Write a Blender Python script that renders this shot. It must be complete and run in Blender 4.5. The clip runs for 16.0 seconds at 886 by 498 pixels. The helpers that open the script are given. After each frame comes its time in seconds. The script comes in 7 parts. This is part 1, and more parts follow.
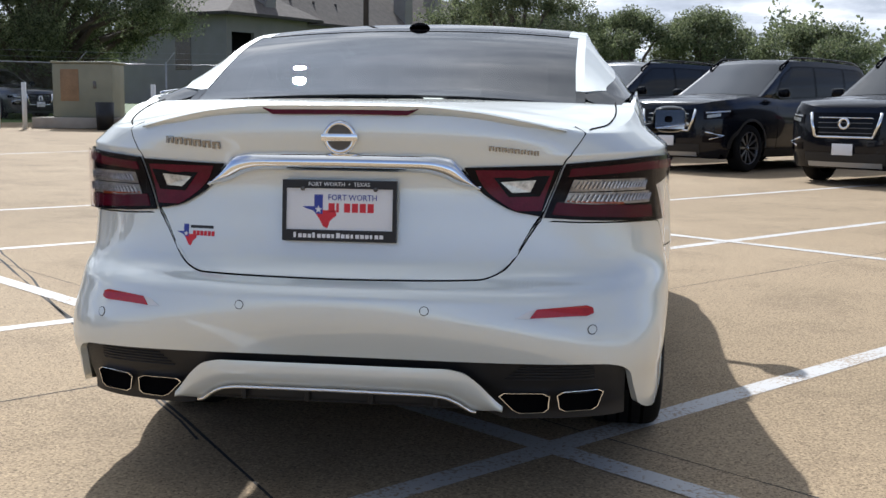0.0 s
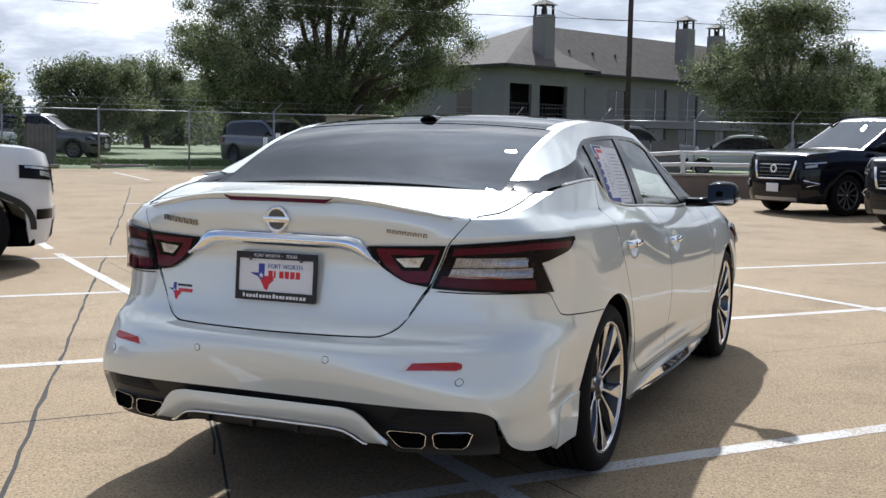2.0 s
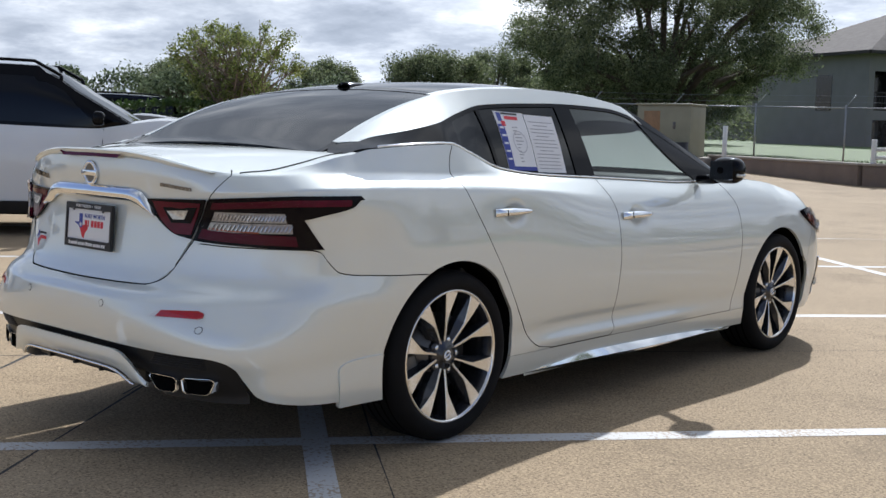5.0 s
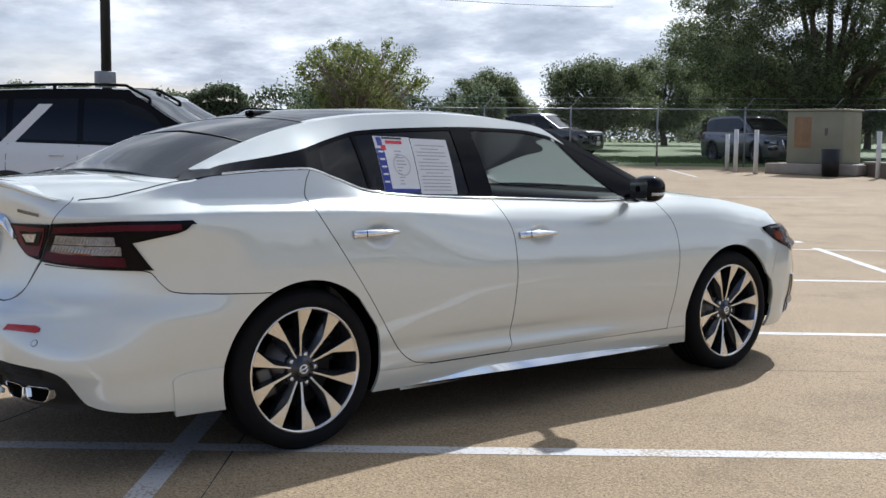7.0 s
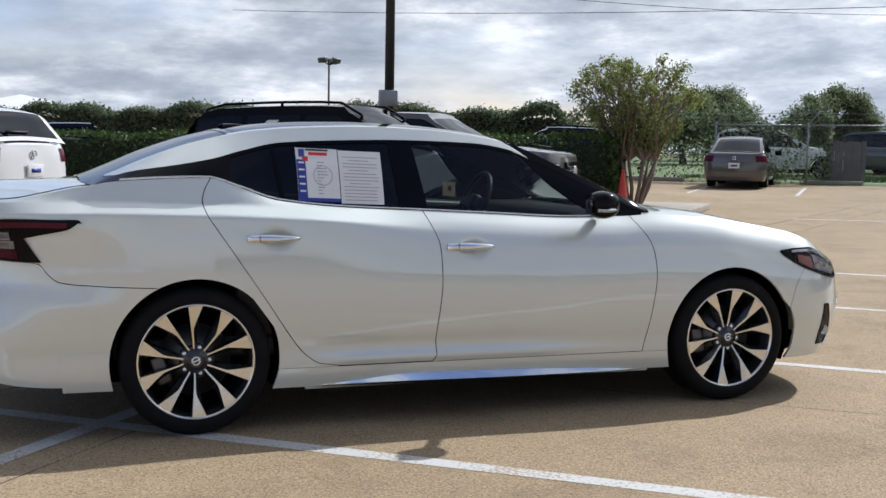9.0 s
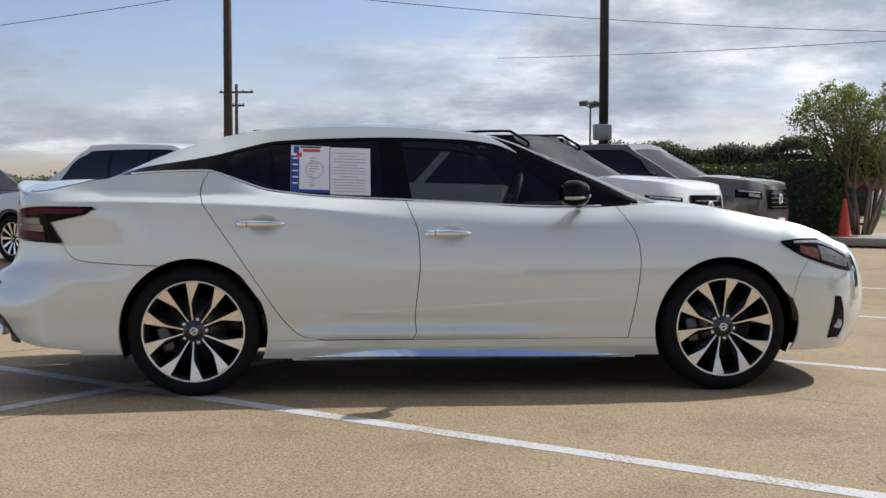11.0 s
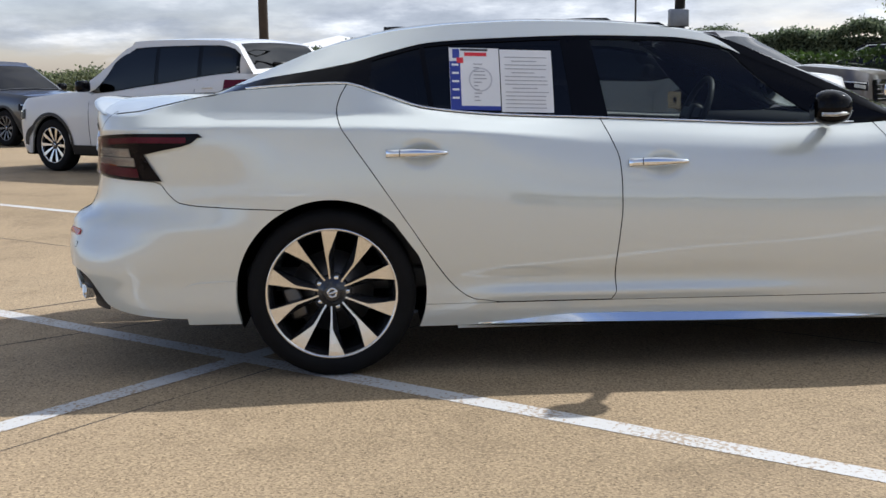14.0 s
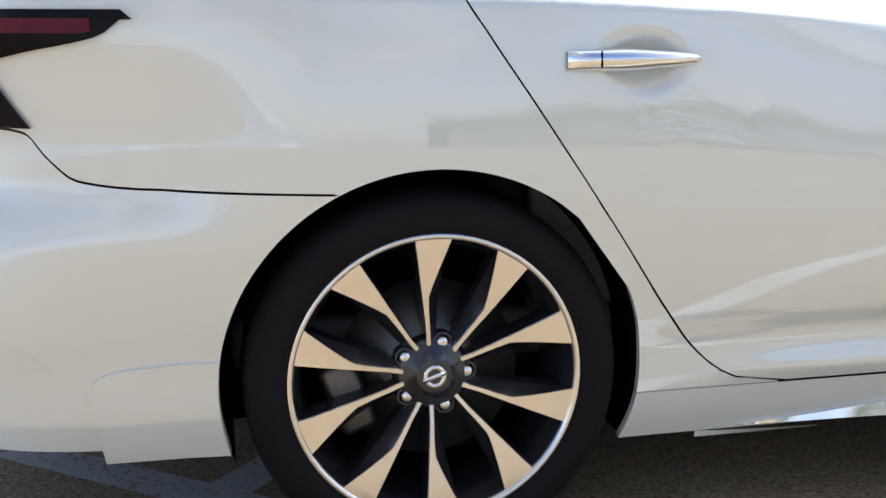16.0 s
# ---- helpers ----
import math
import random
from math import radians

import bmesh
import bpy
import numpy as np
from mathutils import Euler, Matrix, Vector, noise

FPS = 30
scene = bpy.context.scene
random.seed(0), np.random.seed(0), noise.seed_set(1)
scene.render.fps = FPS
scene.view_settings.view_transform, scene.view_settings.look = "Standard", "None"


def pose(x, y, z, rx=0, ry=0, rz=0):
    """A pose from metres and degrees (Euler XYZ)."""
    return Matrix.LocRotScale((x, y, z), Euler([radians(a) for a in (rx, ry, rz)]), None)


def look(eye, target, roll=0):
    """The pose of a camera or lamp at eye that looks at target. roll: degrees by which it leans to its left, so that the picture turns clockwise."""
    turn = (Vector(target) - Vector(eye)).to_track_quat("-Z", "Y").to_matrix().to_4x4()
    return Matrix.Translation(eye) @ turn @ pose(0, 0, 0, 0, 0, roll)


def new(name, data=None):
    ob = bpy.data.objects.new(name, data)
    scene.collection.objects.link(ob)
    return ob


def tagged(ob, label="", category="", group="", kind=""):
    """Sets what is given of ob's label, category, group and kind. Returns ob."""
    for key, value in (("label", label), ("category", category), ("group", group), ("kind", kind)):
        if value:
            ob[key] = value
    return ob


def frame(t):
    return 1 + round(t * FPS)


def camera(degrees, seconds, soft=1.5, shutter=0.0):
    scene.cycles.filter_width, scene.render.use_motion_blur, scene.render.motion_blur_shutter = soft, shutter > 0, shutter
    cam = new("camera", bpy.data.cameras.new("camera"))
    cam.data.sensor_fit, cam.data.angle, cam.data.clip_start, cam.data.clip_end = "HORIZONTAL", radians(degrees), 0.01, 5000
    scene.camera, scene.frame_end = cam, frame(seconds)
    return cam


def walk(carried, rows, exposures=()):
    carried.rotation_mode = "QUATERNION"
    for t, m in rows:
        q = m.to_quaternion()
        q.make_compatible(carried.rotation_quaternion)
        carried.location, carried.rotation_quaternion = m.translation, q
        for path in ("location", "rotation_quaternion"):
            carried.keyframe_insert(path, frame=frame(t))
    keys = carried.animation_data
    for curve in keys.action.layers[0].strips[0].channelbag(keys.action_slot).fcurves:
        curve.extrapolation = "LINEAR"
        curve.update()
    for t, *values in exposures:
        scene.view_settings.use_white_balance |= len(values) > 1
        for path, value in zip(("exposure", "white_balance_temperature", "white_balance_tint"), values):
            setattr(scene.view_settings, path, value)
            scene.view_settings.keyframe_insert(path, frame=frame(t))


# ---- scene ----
cam = camera(42.7, 16.0)
PATH = [
    (0, (0.725, -3.997, 1.118), (0.433, -2.035, 0.861), 0.5),
    (0.5, (0.964, -4.014, 1.074), (0.536, -2.075, 0.836), 0.3),
    (1, (1.243, -4.13, 1.1), (0.694, -2.219, 0.889), 0.2),
    (1.5, (1.607, -4.255, 1.213), (0.941, -2.379, 1.018), 0.5),
    (2, (2.03, -4.341, 1.281), (1.249, -2.509, 1.099), 0.9),
    (2.5, (2.487, -4.241, 1.3), (1.581, -2.466, 1.13), 1.3),
    (3, (2.952, -4.072, 1.297), (1.928, -2.362, 1.138), 1.5),
    (3.5, (3.248, -3.762, 1.234), (2.113, -2.122, 1.075), 1.5),
    (3.7, (3.331, -3.647, 1.204), (2.158, -2.035, 1.042), 1.4),
    (5.8, (4.091, -3.065, 1.213), (2.691, -1.653, 0.996), 1.3),
    (6, (4.201, -2.994, 1.238), (2.781, -1.601, 1.025), 1.2),
    (6.5, (4.545, -2.762, 1.293), (3.067, -1.431, 1.085), 0.8),
    (7, (4.829, -2.419, 1.296), (3.272, -1.18, 1.098), 0.5),
    (7.5, (5.183, -2.028, 1.307), (3.539, -0.905, 1.117), 0.3),
    (8, (5.46, -1.585, 1.289), (3.73, -0.6, 1.101), 0.5),
    (8.5, (5.726, -1.118, 1.304), (3.916, -0.289, 1.121), 0.8),
    (9, (5.96, -0.652, 1.301), (4.084, 0.018, 1.125), 1.0),
    (9.2, (6.013, -0.456, 1.293), (4.115, 0.149, 1.122), 1.1),
    (11.3, (6.866, 0.895, 0.992), (4.873, 1.027, 0.897), 0.0),
    (11.5, (6.946, 0.951, 0.966), (4.951, 1.066, 0.868), 0.0),
    (12, (6.998, 0.986, 0.928), (5.003, 1.075, 0.817), -0.1),
    (12.5, (6.815, 0.849, 0.971), (4.822, 0.929, 0.826), -0.2),
    (13, (6.442, 0.611, 1.057), (4.453, 0.694, 0.869), -0.5),
    (13.5, (5.921, 0.391, 1.108), (3.938, 0.491, 0.876), -0.5),
    (14, (5.316, 0.168, 1.156), (3.341, 0.29, 0.865), -0.7),
    (14.5, (4.686, 0.011, 1.109), (2.714, 0.161, 0.809), -1.0),
    (15, (4.04, -0.138, 1.0), (2.071, 0.062, 0.71), -1.2),
    (15.5, (3.361, -0.329, 1.039), (1.423, 0.006, 0.679), -0.6),
    (16, (2.753, -0.366, 0.962), (0.834, 0.024, 0.556), -0.3),
]
walk(cam, [(t, look(eye, target, roll)) for t, eye, target, roll in PATH],
     exposures=((0, 0.27, 6150, 10), (2, 0.20, 6150, 10), (3.5, 0.11, 6050, 10), (7, 0.11, 6050, 10), (9, 0.05, 6150, 10), (11.5, 0.0, 6250, 10), (12.5, 0.0, 6250, 10), (14, 0.24, 6200, 10), (15, 0.50, 6150, 10), (15.5, 0.68, 6150, 10), (16, 0.86, 6150, 10)))

# ---- sky, sun ----
SUN_DIR = Vector((-0.43, 1.0, 0.98)).normalized()
CLOUD = 0.72
SUN_EL = math.asin(SUN_DIR.z)
SUN_ROT = math.atan2(SUN_DIR.x, SUN_DIR.y)
world = bpy.data.worlds.new("sky")
scene.world = world
world.use_nodes = True
wt = world.node_tree
wt.nodes.clear()
def wn(kind, **kw):
    n = wt.nodes.new(kind)
    for k, v in kw.items():
        n.inputs[k].default_value = v
    return n
w_out = wn("ShaderNodeOutputWorld")
w_sky = wt.nodes.new("ShaderNodeTexSky")
w_sky.sky_type, w_sky.sun_disc = "NISHITA", False
w_sky.sun_elevation, w_sky.sun_rotation = SUN_EL, SUN_ROT
def wmath(op, *ins):
    n = wt.nodes.new("ShaderNodeMath"); n.operation = op
    for i, v in enumerate(ins):
        if isinstance(v, (int, float)): n.inputs[i].default_value = v
        else: wt.links.new(v, n.inputs[i])
    return n.outputs[0]
def wvec(op, *ins):
    n = wt.nodes.new("ShaderNodeVectorMath"); n.operation = op
    for i, v in enumerate(ins):
        if isinstance(v, tuple): n.inputs[i].default_value = v
        else: wt.links.new(v, n.inputs[i])
    return n
def wramp(src, stops):
    r = wt.nodes.new("ShaderNodeValToRGB")
    while len(r.color_ramp.elements) < len(stops): r.color_ramp.elements.new(0.5)
    for e, (p, c) in zip(r.color_ramp.elements, stops): e.position, e.color = p, (*c, 1)
    wt.links.new(src, r.inputs[0])
    return r.outputs[0]
# broken cloud layer seen from below, brighter towards the sun
w_co = wt.nodes.new("ShaderNodeTexCoord")
w_dir = wvec("NORMALIZE", w_co.outputs["Generated"]).outputs[0]
w_sep = wt.nodes.new("ShaderNodeSeparateXYZ"); wt.links.new(w_dir, w_sep.inputs[0])
w_den = wmath("ADD", wmath("MAXIMUM", w_sep.outputs[2], 0.0), 0.20)
w_cmb = wt.nodes.new("ShaderNodeCombineXYZ")
wt.links.new(wmath("DIVIDE", w_sep.outputs[0], w_den), w_cmb.inputs[0]); wt.links.new(wmath("DIVIDE", w_sep.outputs[1], w_den), w_cmb.inputs[1])
w_n1 = wn("ShaderNodeTexNoise", Scale=0.6, Detail=9.0, Roughness=0.58); wt.links.new(w_cmb.outputs[0], w_n1.inputs["Vector"])
w_n2 = wn("ShaderNodeTexNoise", Scale=2.2, Detail=9.0, Roughness=0.6); wt.links.new(wvec("ADD", w_cmb.outputs[0], (7.3, 2.1, 0.0)).outputs[0], w_n2.inputs["Vector"])
w_side = wmath("MULTIPLY", wmath("MAXIMUM", wvec("DOT_PRODUCT", w_dir, (0.93, -0.20, 0.30)).outputs["Value"], 0.0), 0.21)
w_open = wmath("MAXIMUM", w_side, wmath("MAXIMUM", wmath("MULTIPLY", wmath("MAXIMUM", wvec("DOT_PRODUCT", w_dir, (-0.80, -0.58, 0.12)).outputs["Value"], 0.0), 0.23), wmath("MULTIPLY", wmath("MAXIMUM", wvec("DOT_PRODUCT", w_dir, (0.25, -0.95, 0.15)).outputs["Value"], 0.0), 0.27)))
w_fac = wramp(wmath("SUBTRACT", w_n1.outputs["Fac"], w_open), ((0.26, (0, 0, 0)), (0.40, (1, 1, 1))))
w_tone = wramp(w_n2.outputs["Fac"], ((0.32, (0.41, 0.455, 0.53)), (0.45, (0.545, 0.59, 0.67)), (0.55, (0.77, 0.81, 0.875)), (0.66, (1.18, 1.19, 1.21))))
w_sun = wmath("MAXIMUM", wvec("DOT_PRODUCT", w_dir, tuple(SUN_DIR)).outputs["Value"], 0.0)
w_low = wmath("POWER", wmath("SUBTRACT", 1.0, wmath("MAXIMUM", w_sep.outputs[2], 0.0)), 5.0)
w_glow = wmath("ADD", wmath("MULTIPLY_ADD", w_low, 0.46, 0.62), wmath("ADD", wmath("MULTIPLY", w_sun, 0.52), wmath("ADD", wmath("MULTIPLY", wmath("POWER", w_sun, 9.0), 1.4), wmath("MULTIPLY", wmath("POWER", w_sun, 80.0), 3.0))))
w_cloud = wvec("SCALE", w_tone).outputs[0].node
wt.links.new(wmath("MULTIPLY", w_glow, CLOUD), w_cloud.inputs["Scale"])
w_skyc = wvec("SCALE", wvec("MULTIPLY", w_sky.outputs[0], (1.05, 0.97, 1.08)).outputs[0]).outputs[0].node
w_skyc.inputs["Scale"].default_value = 0.118
w_mix = wt.nodes.new("ShaderNodeMix"); w_mix.data_type = "RGBA"
wt.links.new(w_fac, w_mix.inputs[0]); wt.links.new(w_skyc.outputs[0], w_mix.inputs[6]); wt.links.new(w_cloud.outputs[0], w_mix.inputs[7])
w_bg = wn("ShaderNodeBackground", Strength=1.0)
wt.links.new(w_mix.outputs[2], w_bg.inputs[0])
wt.links.new(w_bg.outputs[0], w_out.inputs[0])
sun = new("sun", bpy.data.lights.new("sun", "SUN"))
sun.data.energy, sun.data.angle, sun.data.color = 4.45, radians(0.8), (1.0, 0.975, 0.94)
sun.matrix_world = look(SUN_DIR * 60, (0, 0, 0))

# ---- materials ----
def mat(name, col, rough=0.5, metal=0.0, coat=0.0, var=0.12, scale=8.0, fine=90.0, bump=0.0, spec=0.5, col2=None):
    """A surface with variation at two scales and fine relief."""
    m = bpy.data.materials.new(name)
    m.use_nodes = True
    t = m.node_tree
    b = t.nodes["Principled BSDF"]
    b.inputs["Roughness"].default_value, b.inputs["Metallic"].default_value = rough, metal
    b.inputs["Coat Weight"].default_value, b.inputs["Coat Roughness"].default_value = coat, 0.03
    b.inputs["Specular IOR Level"].default_value = spec
    co = t.nodes.new("ShaderNodeTexCoord")
    n1, n2 = t.nodes.new("ShaderNodeTexNoise"), t.nodes.new("ShaderNodeTexNoise")
    n1.inputs["Scale"].default_value, n2.inputs["Scale"].default_value = scale, fine
    n1.inputs["Detail"].default_value, n2.inputs["Detail"].default_value = 4, 3
    mixn = t.nodes.new("ShaderNodeMath"); mixn.operation = "MULTIPLY_ADD"; mixn.inputs[1].default_value = 0.6
    sc = t.nodes.new("ShaderNodeMath"); sc.operation = "MULTIPLY"; sc.inputs[1].default_value = 0.4
    t.links.new(co.outputs["Object"], n1.inputs["Vector"]); t.links.new(co.outputs["Object"], n2.inputs["Vector"])
    t.links.new(n2.outputs["Fac"], sc.inputs[0])
    t.links.new(n1.outputs["Fac"], mixn.inputs[0]); t.links.new(sc.outputs[0], mixn.inputs[2])
    ramp = t.nodes.new("ShaderNodeValToRGB")
    lo = tuple(c * (1 - var) for c in col); hi = tuple(min(1.0, c * (1 + var)) for c in (col2 or col))
    ramp.color_ramp.elements[0].position, ramp.color_ramp.elements[1].position = 0.3, 0.7
    ramp.color_ramp.elements[0].color, ramp.color_ramp.elements[1].color = (*lo, 1), (*hi, 1)
    t.links.new(mixn.outputs[0], ramp.inputs[0]); t.links.new(ramp.outputs[0], b.inputs["Base Color"])
    if bump:
        bp = t.nodes.new("ShaderNodeBump"); bp.inputs["Strength"].default_value = 1.0; bp.inputs["Distance"].default_value = bump
        t.links.new(n2.outputs["Fac"], bp.inputs["Height"]); t.links.new(bp.outputs[0], b.inputs["Normal"])
    return m


def glass(name, tint, rough=0.0, ior=1.45):
    """Tinted window glass: a clear tint with a Fresnel gloss."""
    m = bpy.data.materials.new(name)
    m.use_nodes = True
    t = m.node_tree
    t.nodes.clear()
    out, mixs = t.nodes.new("ShaderNodeOutputMaterial"), t.nodes.new("ShaderNodeMixShader")
    tr, gl, fr = t.nodes.new("ShaderNodeBsdfTransparent"), t.nodes.new("ShaderNodeBsdfGlossy"), t.nodes.new("ShaderNodeFresnel")
    tr.inputs[0].default_value = (*tint, 1)
    gl.inputs["Roughness"].default_value = rough
    fr.inputs["IOR"].default_value = ior
    t.links.new(fr.outputs[0], mixs.inputs[0]); t.links.new(tr.outputs[0], mixs.inputs[1]); t.links.new(gl.outputs[0], mixs.inputs[2])
    t.links.new(mixs.outputs[0], out.inputs[0])
    return m


M_PEARL = mat("pearl_white_paint", (0.700, 0.735, 0.695), 0.45, 0.22, 1.0, 0.02, 1.5, 900, 0, 0.3)
M_PEARL.node_tree.nodes["Principled BSDF"].inputs["Coat IOR"].default_value = 2.2
M_PEARL.node_tree.nodes["Principled BSDF"].inputs["Coat Roughness"].default_value = 0.012
M_WHITE = mat("white_paint", (0.70, 0.705, 0.70), 0.5, 0.0, 1.0, 0.02, 2, 200, 0, 0.0)
M_BLACKPAINT = mat("black_paint", (0.004, 0.005, 0.009), 0.2, 0.0, 0.55, 0.1, 2, 200, 0, 0.1)
M_GREYPAINT = mat("grey_paint", (0.06, 0.062, 0.068), 0.3, 0.3, 1.0, 0.05, 2, 200)
M_BROWNPAINT = mat("grey_brown_paint", (0.10, 0.09, 0.085), 0.3, 0.4, 1.0, 0.05, 2, 200)
M_SILVERPAINT = mat("silver_paint", (0.32, 0.33, 0.34), 0.3, 0.5, 1.0, 0.05, 2, 200)
M_GLOSSBLACK = mat("gloss_black_trim", (0.004, 0.004, 0.005), 0.07, 0.0, 0.0, 0.1, 10, 100, 0, 0.14)
M_PLASTIC = mat("black_plastic", (0.009, 0.009, 0.010), 0.5, 0, 0, 0.2, 20, 300, 0.0004)
M_RUBBER = mat("tyre_rubber", (0.008, 0.008, 0.0085), 0.75, 0, 0, 0.25, 14, 220, 0.0005, 0.15)
# near-black: shade in gaps, wells and under the car put into the colour
M_SHADE = mat("gap_shade", (0.002, 0.002, 0.002), 0.9, 0, 0, 0.1, 10, 50, 0, 0.05)
M_CHROME = mat("chrome", (0.86, 0.87, 0.88), 0.06, 1.0, 0, 0.03, 30, 200)
M_MACHINED = mat("machined_alloy", (0.80, 0.78, 0.75), 0.24, 1.0, 0, 0.05, 30, 500)
M_DARKALLOY = mat("dark_alloy", (0.040, 0.042, 0.048), 0.26, 0.6, 0.6, 0.15, 20, 100)
M_DULLRIM = mat("dull_alloy", (0.16, 0.16, 0.165), 0.35, 0.8, 0.3, 0.1, 20, 200)
M_STEEL = mat("brake_steel", (0.14, 0.135, 0.13), 0.45, 1.0, 0, 0.15, 12, 150)
M_LAMPRED = mat("lamp_red", (0.090, 0.003, 0.016), 0.2, 0.0, 0.0, 0.2, 25, 160, 0, 0.2)
M_LAMPDARK = mat("lamp_smoke", (0.004, 0.003, 0.005), 0.12, 0.0, 0.0, 0.2, 25, 120, 0, 0.12)
M_LAMPCLEAR = mat("lamp_clear_reflector", (0.36, 0.37, 0.345), 0.2, 0.4, 0.3, 0.5, 40, 120)
M_LAMPWHITE = mat("lamp_clear_bright", (0.50, 0.50, 0.48), 0.12, 0.6, 1.0, 0.45, 55, 150)
M_AMBER = mat("lamp_amber", (0.30, 0.05, 0.01), 0.15, 0, 1.0, 0.2, 40, 150)
M_REFLECT = mat("red_reflector", (0.40, 0.006, 0.012), 0.25, 0, 0.35, 0.2, 60, 300)
M_PAPER = mat("paper", (0.80, 0.80, 0.80), 0.6, 0, 0, 0.03, 8, 200)
M_BLUEINK = mat("blue_ink", (0.03, 0.05, 0.30), 0.5, 0, 0, 0.05, 20, 200)
M_REDINK = mat("red_ink", (0.62, 0.02, 0.035), 0.5, 0, 0, 0.05, 20, 200)
M_FAINT = mat("faint_print", (0.56, 0.56, 0.58), 0.6, 0, 0, 0.05, 20, 200)
M_GREYINK = mat("grey_ink", (0.36, 0.36, 0.38), 0.6, 0, 0, 0.05, 20, 200)
M_BLACKINK = mat("black_ink", (0.02, 0.02, 0.02), 0.5, 0, 0, 0.05, 20, 200)
M_PLATEWHITE = mat("plate_white", (0.75, 0.75, 0.75), 0.4, 0, 0.3, 0.03, 10, 200)
M_SEAT = mat("dark_leather", (0.045, 0.045, 0.046), 0.5, 0, 0, 0.2, 12, 160, 0.0006)
M_GLASS = glass("tinted_glass", (0.36, 0.385, 0.38))
M_GLASSREAR = glass("dark_tinted_glass", (0.018, 0.018, 0.020))
M_GLASSTAIL = glass("tail_glass", (0.03, 0.03, 0.033), 0.0, 1.50)
M_GLASSROOF = glass("roof_glass", (0.02, 0.02, 0.022), 0.0, 1.6)
M_GLASSFRONT = glass("clear_glass", (0.60, 0.63, 0.62))
M_BADGE = mat("badge_chrome", (0.30, 0.30, 0.31), 0.15, 1.0, 0, 0.1, 40, 200)
M_LAMPDEEP = mat("lamp_deep_red", (0.095, 0.003, 0.014), 0.15, 0.0, 0.0, 0.25, 25, 120, 0, 0.25)
M_LENS = glass("lamp_lens", (0.95, 0.92, 0.93), 0.0, 1.16)
M_BEAD = mat("reflector_bead", (0.60, 0.61, 0.60), 0.15, 0.7, 0.4, 0.5, 120, 400)


# ---- tools ----
def clamp(v, a=0.0, b=1.0):
    return a if v < a else b if v > b else v


def curve(*pairs):
    """A smooth function through (t, value) pairs, flat beyond its ends."""
    ts = [p[0] for p in pairs]; vs = [p[1] for p in pairs]; n = len(ts)
    d = [(vs[i + 1] - vs[i]) / (ts[i + 1] - ts[i]) for i in range(n - 1)]
    m = [d[0]] + [0.0 if d[i - 1] * d[i] <= 0 else 2 * d[i - 1] * d[i] / (d[i - 1] + d[i]) for i in range(1, n - 1)] + [d[-1]]

    def f(t):
        if t <= ts[0]: return vs[0]
        if t >= ts[-1]: return vs[-1]
        i = max(k for k in range(n - 1) if ts[k] <= t)
        h = ts[i + 1] - ts[i]; s = (t - ts[i]) / h
        return ((1 + 2 * s) * (1 - s) ** 2 * vs[i] + s * (1 - s) ** 2 * h * m[i] + s * s * (3 - 2 * s) * vs[i + 1] + s * s * (s - 1) * h * m[i + 1])
    return f


def empty(name, label="", category="", group="", at=None):
    ob = new(name)
    if at is not None:
        ob.matrix_world = at
    return tagged(ob, label, category, group)


def part(name, bm, material, parent=None, label="", smooth=True):
    """Links a bmesh as one mesh object under a thing or a part."""
    me = bpy.data.meshes.new(name)
    bm.normal_update()
    bm.to_mesh(me); bm.free()
    for p in me.polygons:
        p.use_smooth = smooth
    for m in (material if isinstance(material, (list, tuple)) else (material,)):
        me.materials.append(m)
    ob = new(name, me)
    if parent is not None:
        ob.parent = parent
    return tagged(ob, label) if label else ob


def thing(name, bm, material, label, category, group="", kind="", smooth=True):
    return tagged(part(name, bm, material, None, "", smooth), label, category, group, kind)


def grid(fn, nu, nv, bm=None, flip=False, keep=None):
    """A sheet of fn(u, v), u and v from 0 to 1. keep(u, v, point): which cells stay."""
    bm = bm or bmesh.new()
    vs = [[bm.verts.new(fn(i / nu, j / nv)) for j in range(nv + 1)] for i in range(nu + 1)]
    for i in range(nu):
        for j in range(nv):
            q = (vs[i][j], vs[i + 1][j], vs[i + 1][j + 1], vs[i][j + 1])
            if keep and not keep((i + .5) / nu, (j + .5) / nv, sum((v.co for v in q), Vector()) / 4):
                continue
            bm.faces.new(q[::-1] if flip else q)
    loose = [v for v in bm.verts if not v.link_faces]
    for v in loose:
        bm.verts.remove(v)
    return bm


def flange(bm, depth):
    """Turns the open border of a sheet inwards, so that it has an edge."""
    bm.normal_update()
    border = [e for e in bm.edges if e.is_boundary]
    if not border:
        return bm
    verts = {v for e in border for v in e.verts}
    ns = {v: v.normal.copy() for v in verts}
    low = {v: bm.verts.new(v.co - ns[v] * depth) for v in verts}
    for e in border:
        f = e.link_faces[0]
        a, b = e.verts
        ls = [l for l in f.loops if l.edge == e][0]
        a, b = ls.vert, ls.link_loop_next.vert
        bm.faces.new((b, a, low[a], low[b]))
    bm.edges.ensure_lookup_table()
    for e in border:
        e.smooth = False
    return bm


